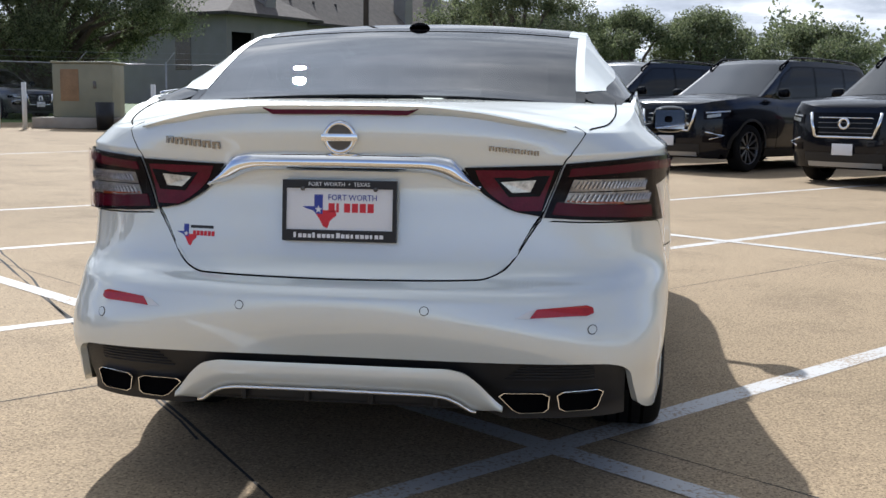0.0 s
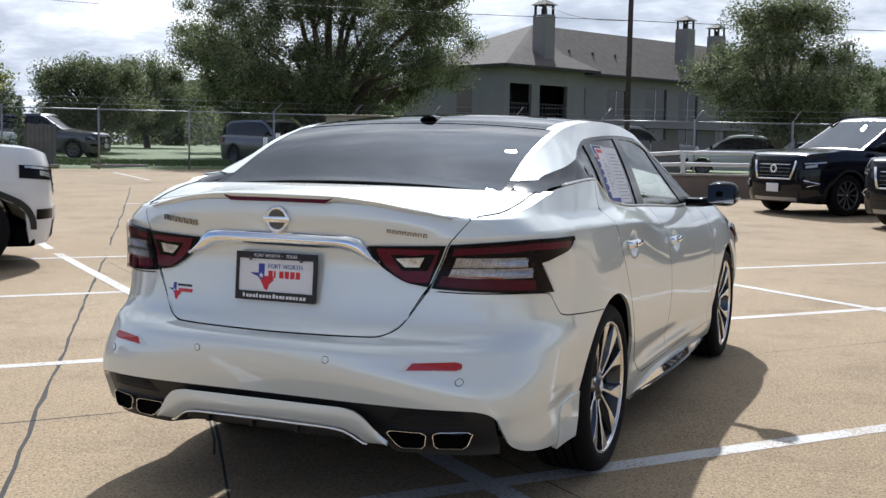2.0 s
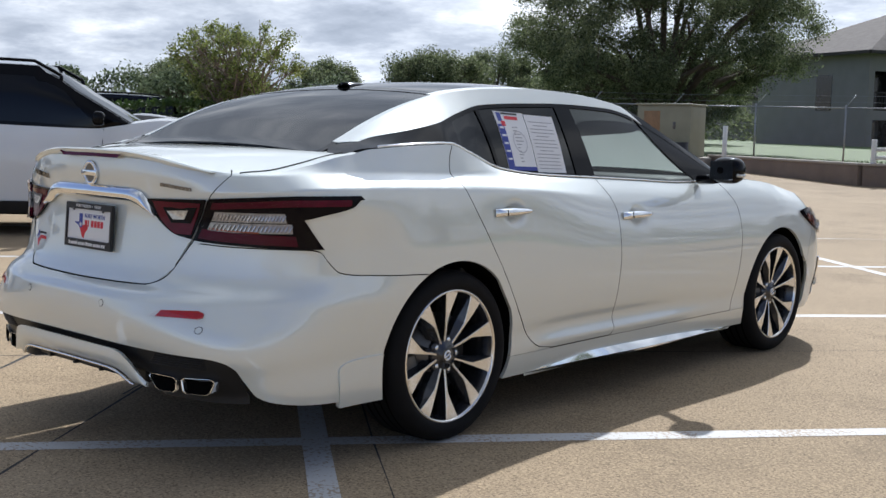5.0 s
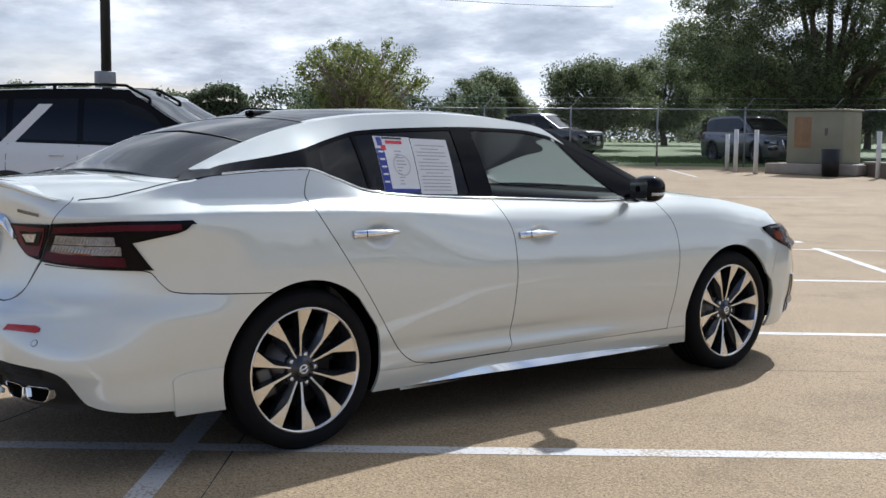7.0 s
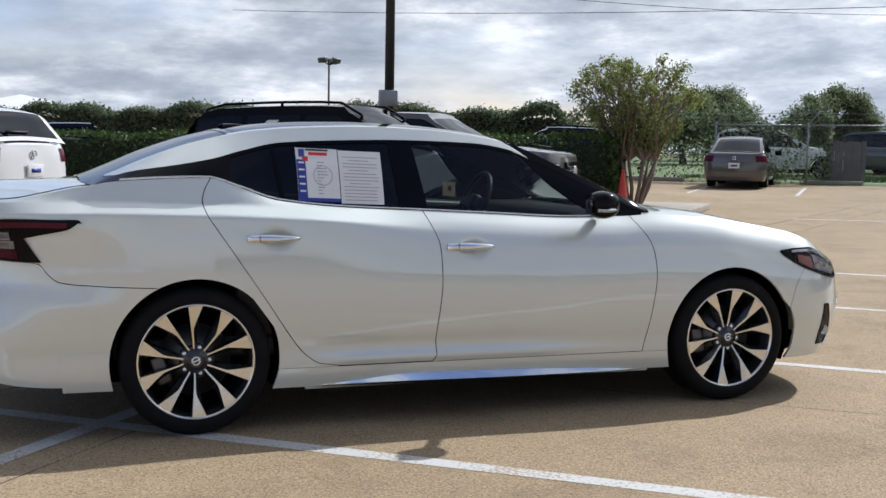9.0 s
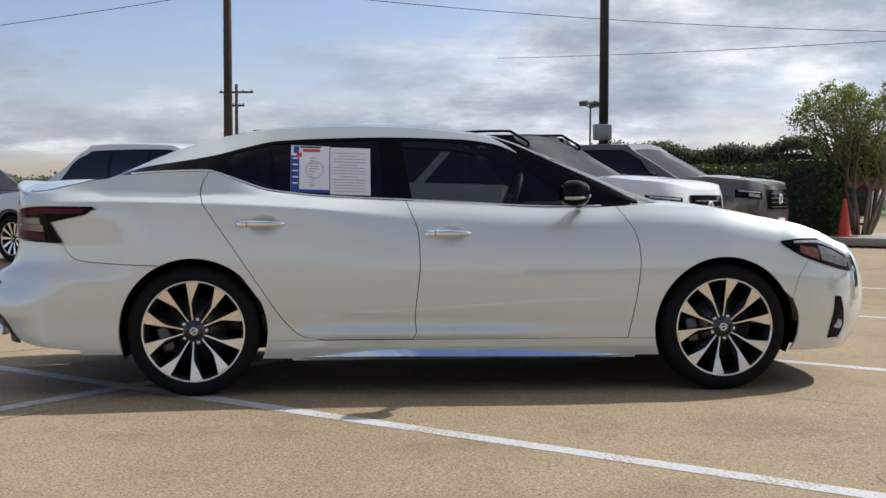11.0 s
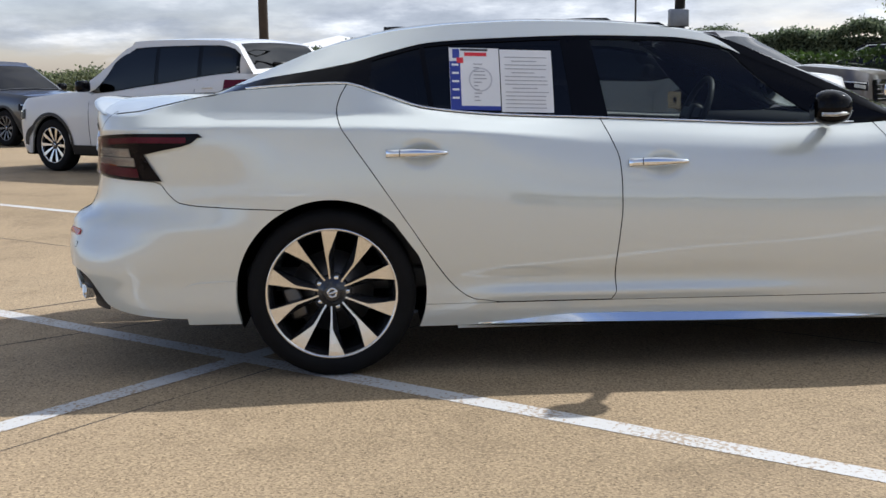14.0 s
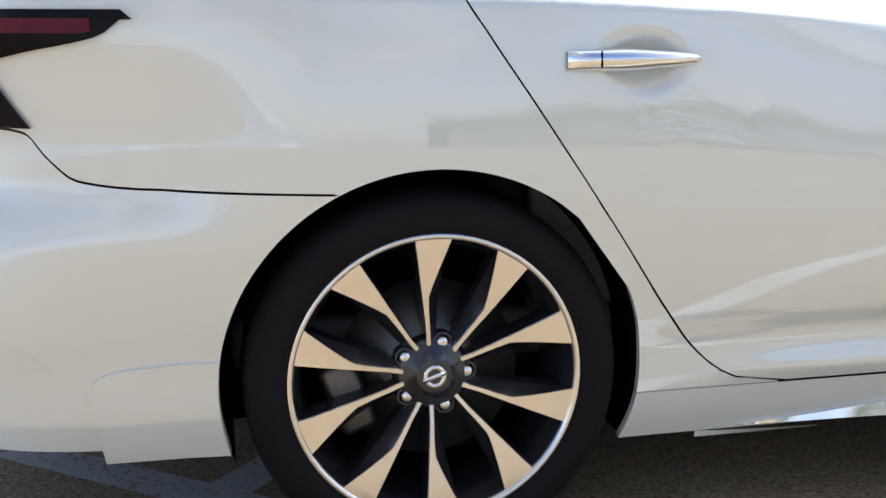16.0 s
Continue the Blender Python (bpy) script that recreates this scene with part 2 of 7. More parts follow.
def box(x0, x1, y0, y1, z0, z1, bevel=0.0, bm=None, seg=2):
    own = bmesh.new()
    bmesh.ops.create_cube(own, size=1)
    for v in own.verts:
        v.co = Vector((x0 + (v.co.x + .5) * (x1 - x0), y0 + (v.co.y + .5) * (y1 - y0), z0 + (v.co.z + .5) * (z1 - z0)))
    if bevel:
        bmesh.ops.bevel(own, geom=own.edges[:], offset=bevel, segments=seg, affect="EDGES", profile=0.5)
    if bm is None:
        return own
    return merge(bm, own)


def merge(bm, own, m=None):
    if m is not None:
        bmesh.ops.transform(own, matrix=m, verts=own.verts[:])
    me = bpy.data.meshes.new("tmp"); own.to_mesh(me); own.free()
    bm.from_mesh(me); bpy.data.meshes.remove(me)
    return bm


def lathe(profile, n=48, axis="x", bm=None):
    """A turned body from (radius, along) pairs round an axis."""
    bm = bm or bmesh.new()
    rings = []
    for r, a in profile:
        ring = []
        for k in range(n):
            c, s = math.cos(2 * math.pi * k / n), math.sin(2 * math.pi * k / n)
            ring.append(bm.verts.new((a, r * c, r * s) if axis == "x" else (r * c, r * s, a)))
        rings.append(ring)
    for i in range(len(rings) - 1):
        for k in range(n):
            q = (rings[i][k], rings[i + 1][k], rings[i + 1][(k + 1) % n], rings[i][(k + 1) % n])
            bm.faces.new(q if axis == "x" else q[::-1])
    return bm


def tube(points, r, n=8, bm=None, r1=None, cap=True):
    """A round bar along points; r1: its radius at the far end."""
    bm = bm or bmesh.new()
    pts = [Vector(p) for p in points]
    rings = []
    for i, p in enumerate(pts):
        d = (pts[min(i + 1, len(pts) - 1)] - pts[max(i - 1, 0)]).normalized()
        a = d.orthogonal().normalized() if i == 0 else (last - d * last.dot(d)).normalized()
        last = a
        b = d.cross(a)
        rr = r if r1 is None else r + (r1 - r) * i / (len(pts) - 1)
        rings.append([bm.verts.new(p + (a * math.cos(2 * math.pi * k / n) + b * math.sin(2 * math.pi * k / n)) * rr) for k in range(n)])
    for i in range(len(rings) - 1):
        for k in range(n):
            bm.faces.new((rings[i][k], rings[i][(k + 1) % n], rings[i + 1][(k + 1) % n], rings[i + 1][k]))
    if cap:
        bm.faces.new(rings[0][::-1]); bm.faces.new(rings[-1])
    return bm


def prism(pts, depth, place, bm=None):
    """A flat outline of (u, v) points given thickness; place(u, v, w) gives the point w above the surface."""
    bm = bm or bmesh.new()
    lo = [bm.verts.new(place(u, v, 0)) for u, v in pts]
    hi = [bm.verts.new(place(u, v, depth)) for u, v in pts]
    n = len(pts)
    bm.faces.new(hi)
    for i in range(n):
        bm.faces.new((lo[i], lo[(i + 1) % n], hi[(i + 1) % n], hi[i]))
    bmesh.ops.recalc_face_normals(bm, faces=bm.faces[:])
    return bm


# ---- the white sedan: body shape ----
YC, NR = -0.45, 2.75
YF, NF = 3.10, 2.5
Z0 = 0.19
c_top = curve((-1.45, 1.088), (-1.2, 1.075), (-1.05, 1.058), (-0.9, 1.045), (-0.75, 1.048), (-0.6, 1.072), (-0.45, 1.112), (-0.36, 1.132), (0.06, 1.152), (0.2, 1.112),
              (0.384, 1.052), (0.69, 1.02), (1.08, 1.003), (1.43, 0.987), (1.88, 0.968), (2.15, 0.972), (2.35, 0.982), (2.68, 0.965), (2.99, 0.92), (3.1, 0.9), (3.3, 0.845), (3.55, 0.775), (3.8, 0.745), (4.1, 0.735))
c_wide = curve((-0.45, 0.905), (-0.2, 0.922), (0.05, 0.926), (0.5, 0.914), (1.2, 0.906), (2.2, 0.910), (2.75, 0.925), (3.1, 0.905))
c_prof = curve((0, 0.945), (0.06, 0.962), (0.13, 0.972), (0.2, 0.974), (0.28, 0.986), (0.42, 0.998), (0.52, 1.0), (0.62, 0.996), (0.72, 0.985), (0.82, 0.968), (0.88, 0.949), (0.93, 0.922), (1.0, 0.868))
c_rear = curve((0.19, -0.98), (0.30, -1.06), (0.43, -1.115), (0.55, -1.14), (0.60, -1.136), (0.625, -1.118), (0.655, -1.062), (0.70, -1.033), (0.80, -1.012), (0.90, -1.0), (0.97, -1.008), (1.03, -1.018), (1.10, -1.012))
c_front = curve((0.19, 3.66), (0.30, 3.74), (0.45, 3.775), (0.6, 3.765), (0.7, 3.73), (0.8, 3.66))


c_ledge = curve((-1.1, 0.975), (-0.9, 0.985), (-0.5, 0.995), (0.1, 0.985), (0.6, 0.96), (1.15, 0.915))


def smooth(a, b, v):
    v = clamp((v - a) / (b - a))
    return v * v * (3 - 2 * v)


def profile(q, z):
    """Width factor of the flank: barrel, a shoulder ledge over the rear wheel that fades along the doors, a hollow above the sill."""
    top_z = c_top(q)
    t = clamp((z - Z0) / (top_z - Z0), 0, 1)
    p = c_prof(t)
    w = smooth(-1.2, -1.02, q) * (1 - smooth(0.45, 1.25, q))
    if w > 0 and t > 0.5:
        za = c_ledge(q); zb = min(za + 0.052, top_z - 0.004)
        z6 = Z0 + 0.5 * (top_z - Z0)
        if z <= za: n = 1.0 - 0.026 * clamp((z - z6) / (za - z6)) ** 1.5
        elif z <= zb: n = 0.974 - 0.072 * (z - za) / (zb - za)
        else: n = 0.902 - 0.034 * (z - zb) / max(top_z - zb, 0.004)
        p += (n - p) * w
    h = smooth(0.35, 0.8, q) * (1 - smooth(1.5, 2.2, q))
    p -= (1 - smooth(-0.55, -0.18, q)) * 0.020 * smooth(0.585, 0.70, z) * (1 - smooth(0.76, 0.96, z))
    return p + h * (0.010 * math.exp(-((z - 0.315) / 0.022) ** 2) - 0.008 * math.exp(-((z - 0.385) / 0.035) ** 2))


def outline(q, z):
    """The body's half-outline at height z; q runs from the rear's middle (-1.45) along the flank to the nose's middle (4.1)."""
    w = c_wide(q) * profile(q, z)
    if q < YC:
        th = (YC - q) * math.pi / 2
        nr = NR + 1.25 * (1 - smooth(0.40, 0.62, z))
        return w * max(math.cos(th), 0) ** (2 / nr), YC - (YC - c_rear(z)) * math.sin(th) ** (2 / nr)
    if q > YF:
        th = (q - YF) * math.pi / 2
        return w * max(math.cos(th), 0) ** (2 / NF), YF + (c_front(z) - YF) * math.sin(th) ** (2 / NF)
    return w, q


def surf(q, z, side=1, off=0.0):
    x, y = outline(q, z)
    p = Vector((x, y, z))
    if off:
        e = 0.004
        xa, ya = outline(q - e, z); xb, yb = outline(q + e, z)
        xc, yc = outline(q, z - e); xd, yd = outline(q, z + e)
        du, dv = Vector((xb - xa, yb - ya, 0)), Vector((xd - xc, yd - yc, 2 * e))
        n = du.cross(dv)
        if n.length > 1e-12:
            p += n.normalized() * off
    p.x *= side
    return p


def q_of_x(x, z):
    """The q at which the rear outline has the half-width x."""
    a, b = -1.45, YC
    for _ in range(30):
        m = (a + b) / 2
        if outline(m, z)[0] < x: a = m
        else: b = m
    return (a + b) / 2


def rear(x, z, off=0.0):
    """A place on the rear face by its x and height."""
    return surf(q_of_x(abs(x), z), z, 1 if x >= 0 else -1, off)


HANDLES = ((0.222, 0.884), (1.183, 0.832))


def hollow(q, z):
    """The finger hollows behind the door handles."""
    d = 0.0
    for y0, zc in HANDLES:
        r2 = ((q - y0 - 0.140) / 0.080) ** 2 + ((z - zc + 0.004) / 0.055) ** 2
        if r2 < 1: d += 0.024 * (1 - r2) ** 1.3
    return d


def panel(left, right, low, high, nu, nv, side=1, off=0.0, arch=None, edge=0.014):
    """A body panel between seams: left and right are q as functions of z, low and high are z as functions of q."""
    def at(u, v):
        z = 0.27 + 0.8 * v
        for _ in range(14):
            q = left(z) + (right(z) - left(z)) * u
            z += 0.7 * (low(q) + (high(q) - low(q)) * v - z)
        return q, z
    bm = bmesh.new()
    pts = [[at(i / nu, j / nv) for j in range(nv + 1)] for i in range(nu + 1)]
    cut = lambda q, z: arch is not None and math.hypot(q - arch[0], z - arch[1]) < arch[2]
    vs = {}
    for i in range(nu):
        for j in range(nv):
            four = ((i, j), (i + 1, j), (i + 1, j + 1), (i, j + 1))
            if all(cut(*pts[a][b]) for a, b in four):
                continue
            fs = []
            for a, b in four:
                if (a, b) not in vs:
                    q, z = pts[a][b]
                    if cut(q, z):
                        d = math.hypot(q - arch[0], z - arch[1]) or 1e-6
                        if abs(q - arch[0]) < 0.9 * arch[2]:
                            z = arch[1] + math.sqrt(arch[2] ** 2 - (q - arch[0]) ** 2)
                        else:
                            q, z = arch[0] + (q - arch[0]) * arch[2] / d, arch[1] + (z - arch[1]) * arch[2] / d
                    vs[a, b] = bm.verts.new(surf(q, z, side, off) - Vector((side * hollow(q, z), 0, 0)))
                fs.append(vs[a, b])
            if len({tuple(round(c, 5) for c in f.co) for f in fs}) > 2:
                bm.faces.new(fs if side > 0 else fs[::-1])
    bmesh.ops.remove_doubles(bm, verts=bm.verts[:], dist=0.0004)
    flange(bm, edge)
    return bm


def const(v):
    return lambda t: v


G = 0.0021
ARCH_R, ARCH_F = (0.0, 0.335, 0.375), (2.775, 0.335, 0.375)
c_rdoor = curve((0.285, 0.68), (0.292, 0.60), (0.31, 0.545), (0.36, 0.482), (0.432, 0.425), (0.60, 0.312), (0.816, 0.166), (0.93, 0.088), (1.0, 0.045), (1.05, 0.034), (1.10, 0.046), (1.152, 0.075))
c_bpost = curve((0.285, 1.118), (0.32, 1.138), (0.40, 1.133), (0.55, 1.147), (0.664, 1.157), (0.75, 1.156), (0.841, 1.149), (0.93, 1.118), (1.0, 1.088))
c_fdoor = curve((0.277, 2.255), (0.40, 2.28), (0.508, 2.298), (0.687, 2.317), (0.76, 2.312), (0.836, 2.294), (0.92, 2.245), (0.984, 2.203))
c_bump = curve((-1.45, 0.646), (-1.25, 0.651), (-1.2, 0.672), (-1.13, 0.775), (-1.11, 0.802), (-1.0, 0.797), (-0.66, 0.788), (-0.613, 0.780), (-0.575, 0.74), (-0.53, 0.703), (-0.42, 0.684), (-0.165, 0.672))
c_blow = curve((-1.45, 0.445), (-1.2, 0.440), (-1.0, 0.434), (-0.93, 0.424), (-0.87, 0.398), (-0.835, 0.35), (-0.80, 0.30), (-0.7, 0.27), (-0.45, 0.24), (-0.2, 0.225))
c_trunk_up = curve((0.80, -1.112), (0.90, -1.076), (0.966, -1.047), (1.02, -0.96), (1.06, -0.87))


def c_trunk(z):
    """The seam between trunk lid and flank; below the lamps it runs into the bumper's upper edge."""
    if z >= 0.80: return c_trunk_up(z)
    a, b = -1.45, -1.112
    for _ in range(26):
        m = (a + b) / 2
        if c_bump(m) < z: a = m
        else: b = m
    return (a + b) / 2


ZS = 0.484


def arch_reach(arch, z):
    return math.sqrt(max(arch[2] ** 2 - (z - arch[1]) ** 2, 0.0))


def quarter_low(q):
    """The lower edge of the rear quarter above the wheel: bumper seam, then the arch."""
    if q < -0.1665: return c_bump(q) + G
    if abs(q) < ARCH_R[2]: return max(ARCH_R[1] + math.sqrt(ARCH_R[2] ** 2 - q * q), ZS)
    return ZS


def fender_low(q):
    d = q - ARCH_F[0]
    return max(ARCH_F[1] + math.sqrt(max(ARCH_F[2] ** 2 - d * d, 0.0)), ZS)


c_ff = curve((0.19, 3.02), (0.5, 3.12), (0.6, 3.14), (0.7, 3.2), (0.8, 3.35), (0.9, 3.4))


maxima = empty("white_sedan", "pearl white four-door sedan parked on concrete across bay lines", "car")

for sd in (1, -1):
    quarter = panel(lambda z: c_trunk(z) + G, lambda z: c_rdoor(z) - G, quarter_low, c_top, 130, 60, sd)
    merge(quarter, panel(lambda z: arch_reach(ARCH_R, z), lambda z: c_rdoor(z) - G, const(0.284), const(ZS + 0.022), 14, 18, sd, -0.0006))
    part("rear_quarter_panel", quarter, M_PEARL, maxima)
    rd = part("rear_door", panel(lambda z: c_rdoor(z) + G, lambda z: c_bpost(z) - G, const(0.287), c_top, 72, 76, sd), M_PEARL, maxima)
    fd = part("front_door", panel(lambda z: c_bpost(z) + G, lambda z: c_fdoor(z) - G, const(0.283), c_top, 72, 70, sd), M_PEARL, maxima)
    fender = panel(lambda z: c_fdoor(z) + G, c_ff, fender_low, c_top, 60, 40, sd)
    merge(fender, panel(lambda z: c_fdoor(z) + G, lambda z: ARCH_F[0] - arch_reach(ARCH_F, z), const(0.284), const(ZS + 0.022), 10, 18, sd, -0.0006))
    part("front_fender", fender, M_PEARL, maxima)
    sill = panel(lambda z: arch_reach(ARCH_R, z) + 0.001, lambda z: ARCH_F[0] - arch_reach(ARCH_F, z) - 0.001, const(0.19), const(0.282), 60, 8, sd, arch=None)
    sl = part("sill", sill, M_PEARL, maxima)
    # bright strip along the sill
    c_slo = curve((0.58, 0.195), (0.836, 0.197), (2.206, 0.186), (2.3, 0.185)); c_shi = curve((0.58, 0.1965), (0.72, 0.207), (1.0, 0.230), (1.6, 0.222), (2.206, 0.192), (2.3, 0.186))
    def strip(u, v, sd=sd):
        y = 0.58 + u * 1.66
        z = c_slo(y) + (c_shi(y) - c_slo(y)) * v
        p = surf(y, z, sd); p.x += sd * (0.003 + (0.007 + 0.028 * (1 - v)) * math.sin(math.pi * clamp(u)) ** 1.1); return p
    part("chrome_sill_strip", flange(grid(strip, 60, 3, flip=sd < 0), 0.012), M_CHROME, maxima, "bright chrome strip")
    def skirt(u, v, sd=sd):
        y = 0.50 + u * 1.80
        p = surf(y, 0.192, sd); p.x += sd * (0.05 * math.sin(math.pi * clamp(u * 1.0)) ** 0.8) * (1 - v); p.z -= 0.012 * v + 0.002; return p
    part("lower_skirt", grid(skirt, 40, 2), M_PEARL, maxima)
    # mud flap ahead of and behind the wheel well, well liner coloured as deep shade
    for ax in (ARCH_R, ARCH_F):
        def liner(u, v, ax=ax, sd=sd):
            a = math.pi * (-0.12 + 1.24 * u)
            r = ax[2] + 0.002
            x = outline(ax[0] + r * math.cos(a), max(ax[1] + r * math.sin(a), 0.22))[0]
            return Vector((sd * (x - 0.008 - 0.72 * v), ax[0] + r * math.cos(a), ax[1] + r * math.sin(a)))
        part("wheel_well", grid(liner, 48, 3), M_SHADE, maxima, "black wheel well liner, darkened for shade")

# shut lines: dark tubes put the shade of the panel gaps into colour
def shut_line(points, sd, parent, r=0.0030):
    return part("shut_line", tube([surf(q, z, sd, -0.0022) for q, z in points], r, 5), M_SHADE, parent)
def steps(a, b, n):
    return [a + (b - a) * k / n for k in range(n + 1)]
for sd in (1, -1):
    shut_line([(c_rdoor(z), z) for z in steps(0.286, 1.148, 60)], sd, maxima)
    shut_line([(c_bpost(z), z) for z in steps(0.286, 0.998, 40)], sd, maxima)
    shut_line([(c_fdoor(z), z) for z in steps(0.284, 0.975, 40)], sd, maxima)
    shut_line([(q, 0.2835) for q in steps(c_rdoor(0.287), c_fdoor(0.287), 40)], sd, maxima)
    shut_line([(q, c_bump(q)) for q in steps(-0.60, -0.172, 30)], sd, maxima, 0.0022)
    shut_line([(c_trunk(z), z) for z in steps(0.80, 1.055, 30)], sd, maxima)
    shut_line([(q, c_bump(q)) for q in steps(-1.45, -1.112, 40)], sd, maxima, 0.0036)
    shut_line([(c_ff(z), z) for z in steps(0.50, 0.70, 16)], sd, maxima, 0.0022)

# rear bumper cover, one piece round the tail
for_b = bmesh.new()
NB = 130
rows = []
for i in range(-NB, NB + 1):
    sd = 1 if i >= 0 else -1
    q = -1.45 + abs(i) / NB * (1.45 - 0.166)
    col = []
    for j in range(31):
        z = c_blow(q) + (c_bump(q) - G - c_blow(q)) * j / 30
        qq, zz = q, z
        d = math.hypot(q - ARCH_R[0], z - ARCH_R[1])
        if d < ARCH_R[2] and abs(q) < 0.9 * ARCH_R[2]:
            zz = ARCH_R[1] + math.sqrt(ARCH_R[2] ** 2 - q * q)
        elif d < ARCH_R[2]:
            qq, zz = ARCH_R[0] + (q - ARCH_R[0]) * ARCH_R[2] / d, ARCH_R[1] + (z - ARCH_R[1]) * ARCH_R[2] / d
        col.append((for_b.verts.new(surf(qq, zz, sd)), d < ARCH_R[2]))
    rows.append(col)
for i in range(len(rows) - 1):
    for j in range(30):
        four = (rows[i][j], rows[i + 1][j], rows[i + 1][j + 1], rows[i][j + 1])
        if all(f[1] for f in four):
            continue
        for_b.faces.new([f[0] for f in four])
for v in [v for v in for_b.verts if not v.link_faces]:
    for_b.verts.remove(v)
bmesh.ops.remove_doubles(for_b, verts=for_b.verts[:], dist=0.0003)
flange(for_b, 0.02)
bumper = part("rear_bumper", for_b, M_PEARL, maxima)

# small splash guard lips behind the rear wheels
for sd in (1, -1):
    guard = panel(lambda z: -0.478 + 0.04 * (1 - math.sqrt(max(1 - clamp((z - 0.352) / 0.04) ** 2, 0))), lambda z: -arch_reach(ARCH_R, z) - 0.001, const(0.220), const(0.392), 14, 30, sd, 0.006, edge=0.02)
    part("splash_guard", guard, M_PEARL, maxima)

# black lower valance, light skid trim, diffuser, tail pipes
def valance(u, v):
    x = -0.79 + 1.58 * u
    z = 0.27 + 0.20 * v
    p = rear(x, max(z, 0.3), -0.022)
    p.z = z
    p.y += (0.10 - 0.085 * smooth(0.38, 0.46, abs(x))) * (1 - clamp((v - 0.15) / 0.4)) ** 2
    return p
val = part("lower_valance", grid(valance, 60, 12), M_PLASTIC, bumper, "black textured plastic valance")
for k in range(5):
    for sd in (1, -1):
        zz = 0.385 + 0.009 * k
        part("valance_rib", tube([rear(sd * x, zz, -0.018) for x in (0.46 + 0.01 * k, 0.54, 0.60, 0.66, 0.70)], 0.0022, 5), M_PLASTIC, val)
c_up = curve((0, 0.428), (0.30, 0.427), (0.35, 0.418), (0.39, 0.39), (0.43, 0.345), (0.465, 0.309))
c_lo = curve((0, 0.357), (0.25, 0.355), (0.30, 0.350), (0.335, 0.335), (0.378, 0.308), (0.47, 0.306))
def skid(u, v):
    x = -0.452 + 0.904 * u
    z = c_lo(abs(x)) + max(c_up(abs(x)) - c_lo(abs(x)), 0.001) * v
    p = rear(x, z, 0.004 + 0.012 * math.sin(math.pi * v))
    p.y -= 0.018
    return p
part("skid_trim", flange(grid(skid, 80, 8), 0.015), M_PEARL, bumper, "pearl white arched lower trim")
part("trim_strip", tube([rear(x, c_lo(abs(x)) - 0.003, 0.004) + Vector((0, -0.030, 0)) for x in [-0.385 + 0.77 * k / 50 for k in range(51)]], 0.0050, 6), M_CHROME, bumper, "thin chrome edge strip")
part("diffuser", box(-0.37, 0.37, -1.03, -0.55, 0.295, 0.365, 0.01), M_PLASTIC, bumper, "black diffuser")
for x in (-0.27, -0.09, 0.09, 0.27):
    part("diffuser_fin", box(x - 0.007, x + 0.007, -1.045, -0.8, 0.297, 0.352, 0.002), M_PLASTIC, bumper)
for sd in (1, -1):
    for quad in (((0.434, 0.352), (0.578, 0.352), (0.574, 0.300), (0.486, 0.296)), ((0.593, 0.354), (0.722, 0.360), (0.702, 0.303), (0.602, 0.301))):
        cx = sum(p[0] for p in quad) / 4; cz = sum(p[1] for p in quad) / 4
        bm = bmesh.new()
        def ring(s, dy):
            out = []
            for i, (x, z) in enumerate(quad):
                for w in (-1, 1):
                    a = quad[(i + w) % 4]
                    px, pz = x + (a[0] - x) * 0.13, z + (a[1] - z) * 0.16
                    xx, zz = cx + (px - cx) * s, cz + (pz - cz) * s
                    out.append((xx, zz, dy))
            order = []
            for i in range(4):
                order += [out[2 * i], out[2 * i + 1]]
            return [bm.verts.new((sd * a, rear(a, 0.33).y + 0.001 + b, c)) for a, c, b in order]
        rr = [ring(1.0, 0.008), ring(1.0, 0.0), ring(0.985, -0.004), ring(0.945, -0.004), ring(0.925, 0.0), ring(0.90, 0.03)]
        for a, b in zip(rr, rr[1:]):
            for k in range(8):
                bm.faces.new((a[k], a[(k + 1) % 8], b[(k + 1) % 8], b[k]))
        bmesh.ops.recalc_face_normals(bm, faces=bm.faces[:])
        tip = part("tail_pipe", bm, M_CHROME, maxima, "chrome rimmed tail pipe", smooth=False)
        bm = bmesh.new(); bm.faces.new(ring(0.93, 0.014) if sd > 0 else ring(0.93, 0.014)[::-1])
        for v in [v for v in bm.verts if not v.link_faces]: bm.verts.remove(v)
        part("pipe_inside", bm, M_SHADE, tip)

# trunk lid face and deck
bm = bmesh.new()
NT = 60
rows = []
for i in range(-NT, NT + 1):
    sd = 1 if i >= 0 else -1
    col = []
    for j in range(41):
        z = 0.7
        for _ in range(6):
            q = -1.45 + abs(i) / NT * (c_trunk(z) - G + 1.45)
            z = c_bump(q) + G + (c_top(q) - c_bump(q) - G) * j / 40
        col.append(bm.verts.new(surf(q, z, sd)))
    rows.append(col)
for i in range(len(rows) - 1):
    for j in range(40):
        bm.faces.new((rows[i][j], rows[i + 1][j], rows[i + 1][j + 1], rows[i][j + 1]))
bmesh.ops.remove_doubles(bm, verts=bm.verts[:], dist=0.0003)
trunk = part("trunk_lid", flange(bm, 0.02), M_PEARL, maxima)
c_deck = curve((-1.02, 1.090), (-0.9, 1.108), (-0.7, 1.120), (-0.45, 1.128))
def deck(u, v):
    q = -1.45 + u * (1.45 - 0.42)
    z = c_top(q)
    x, y = outline(q, z)
    s = -1 + 2 * v
    return Vector((x * s, y, z + max(c_deck(y) - z, 0) * (1 - abs(s) ** 2.4)))
part("rear_deck", grid(deck, 70, 40, flip=True), M_PEARL, trunk)
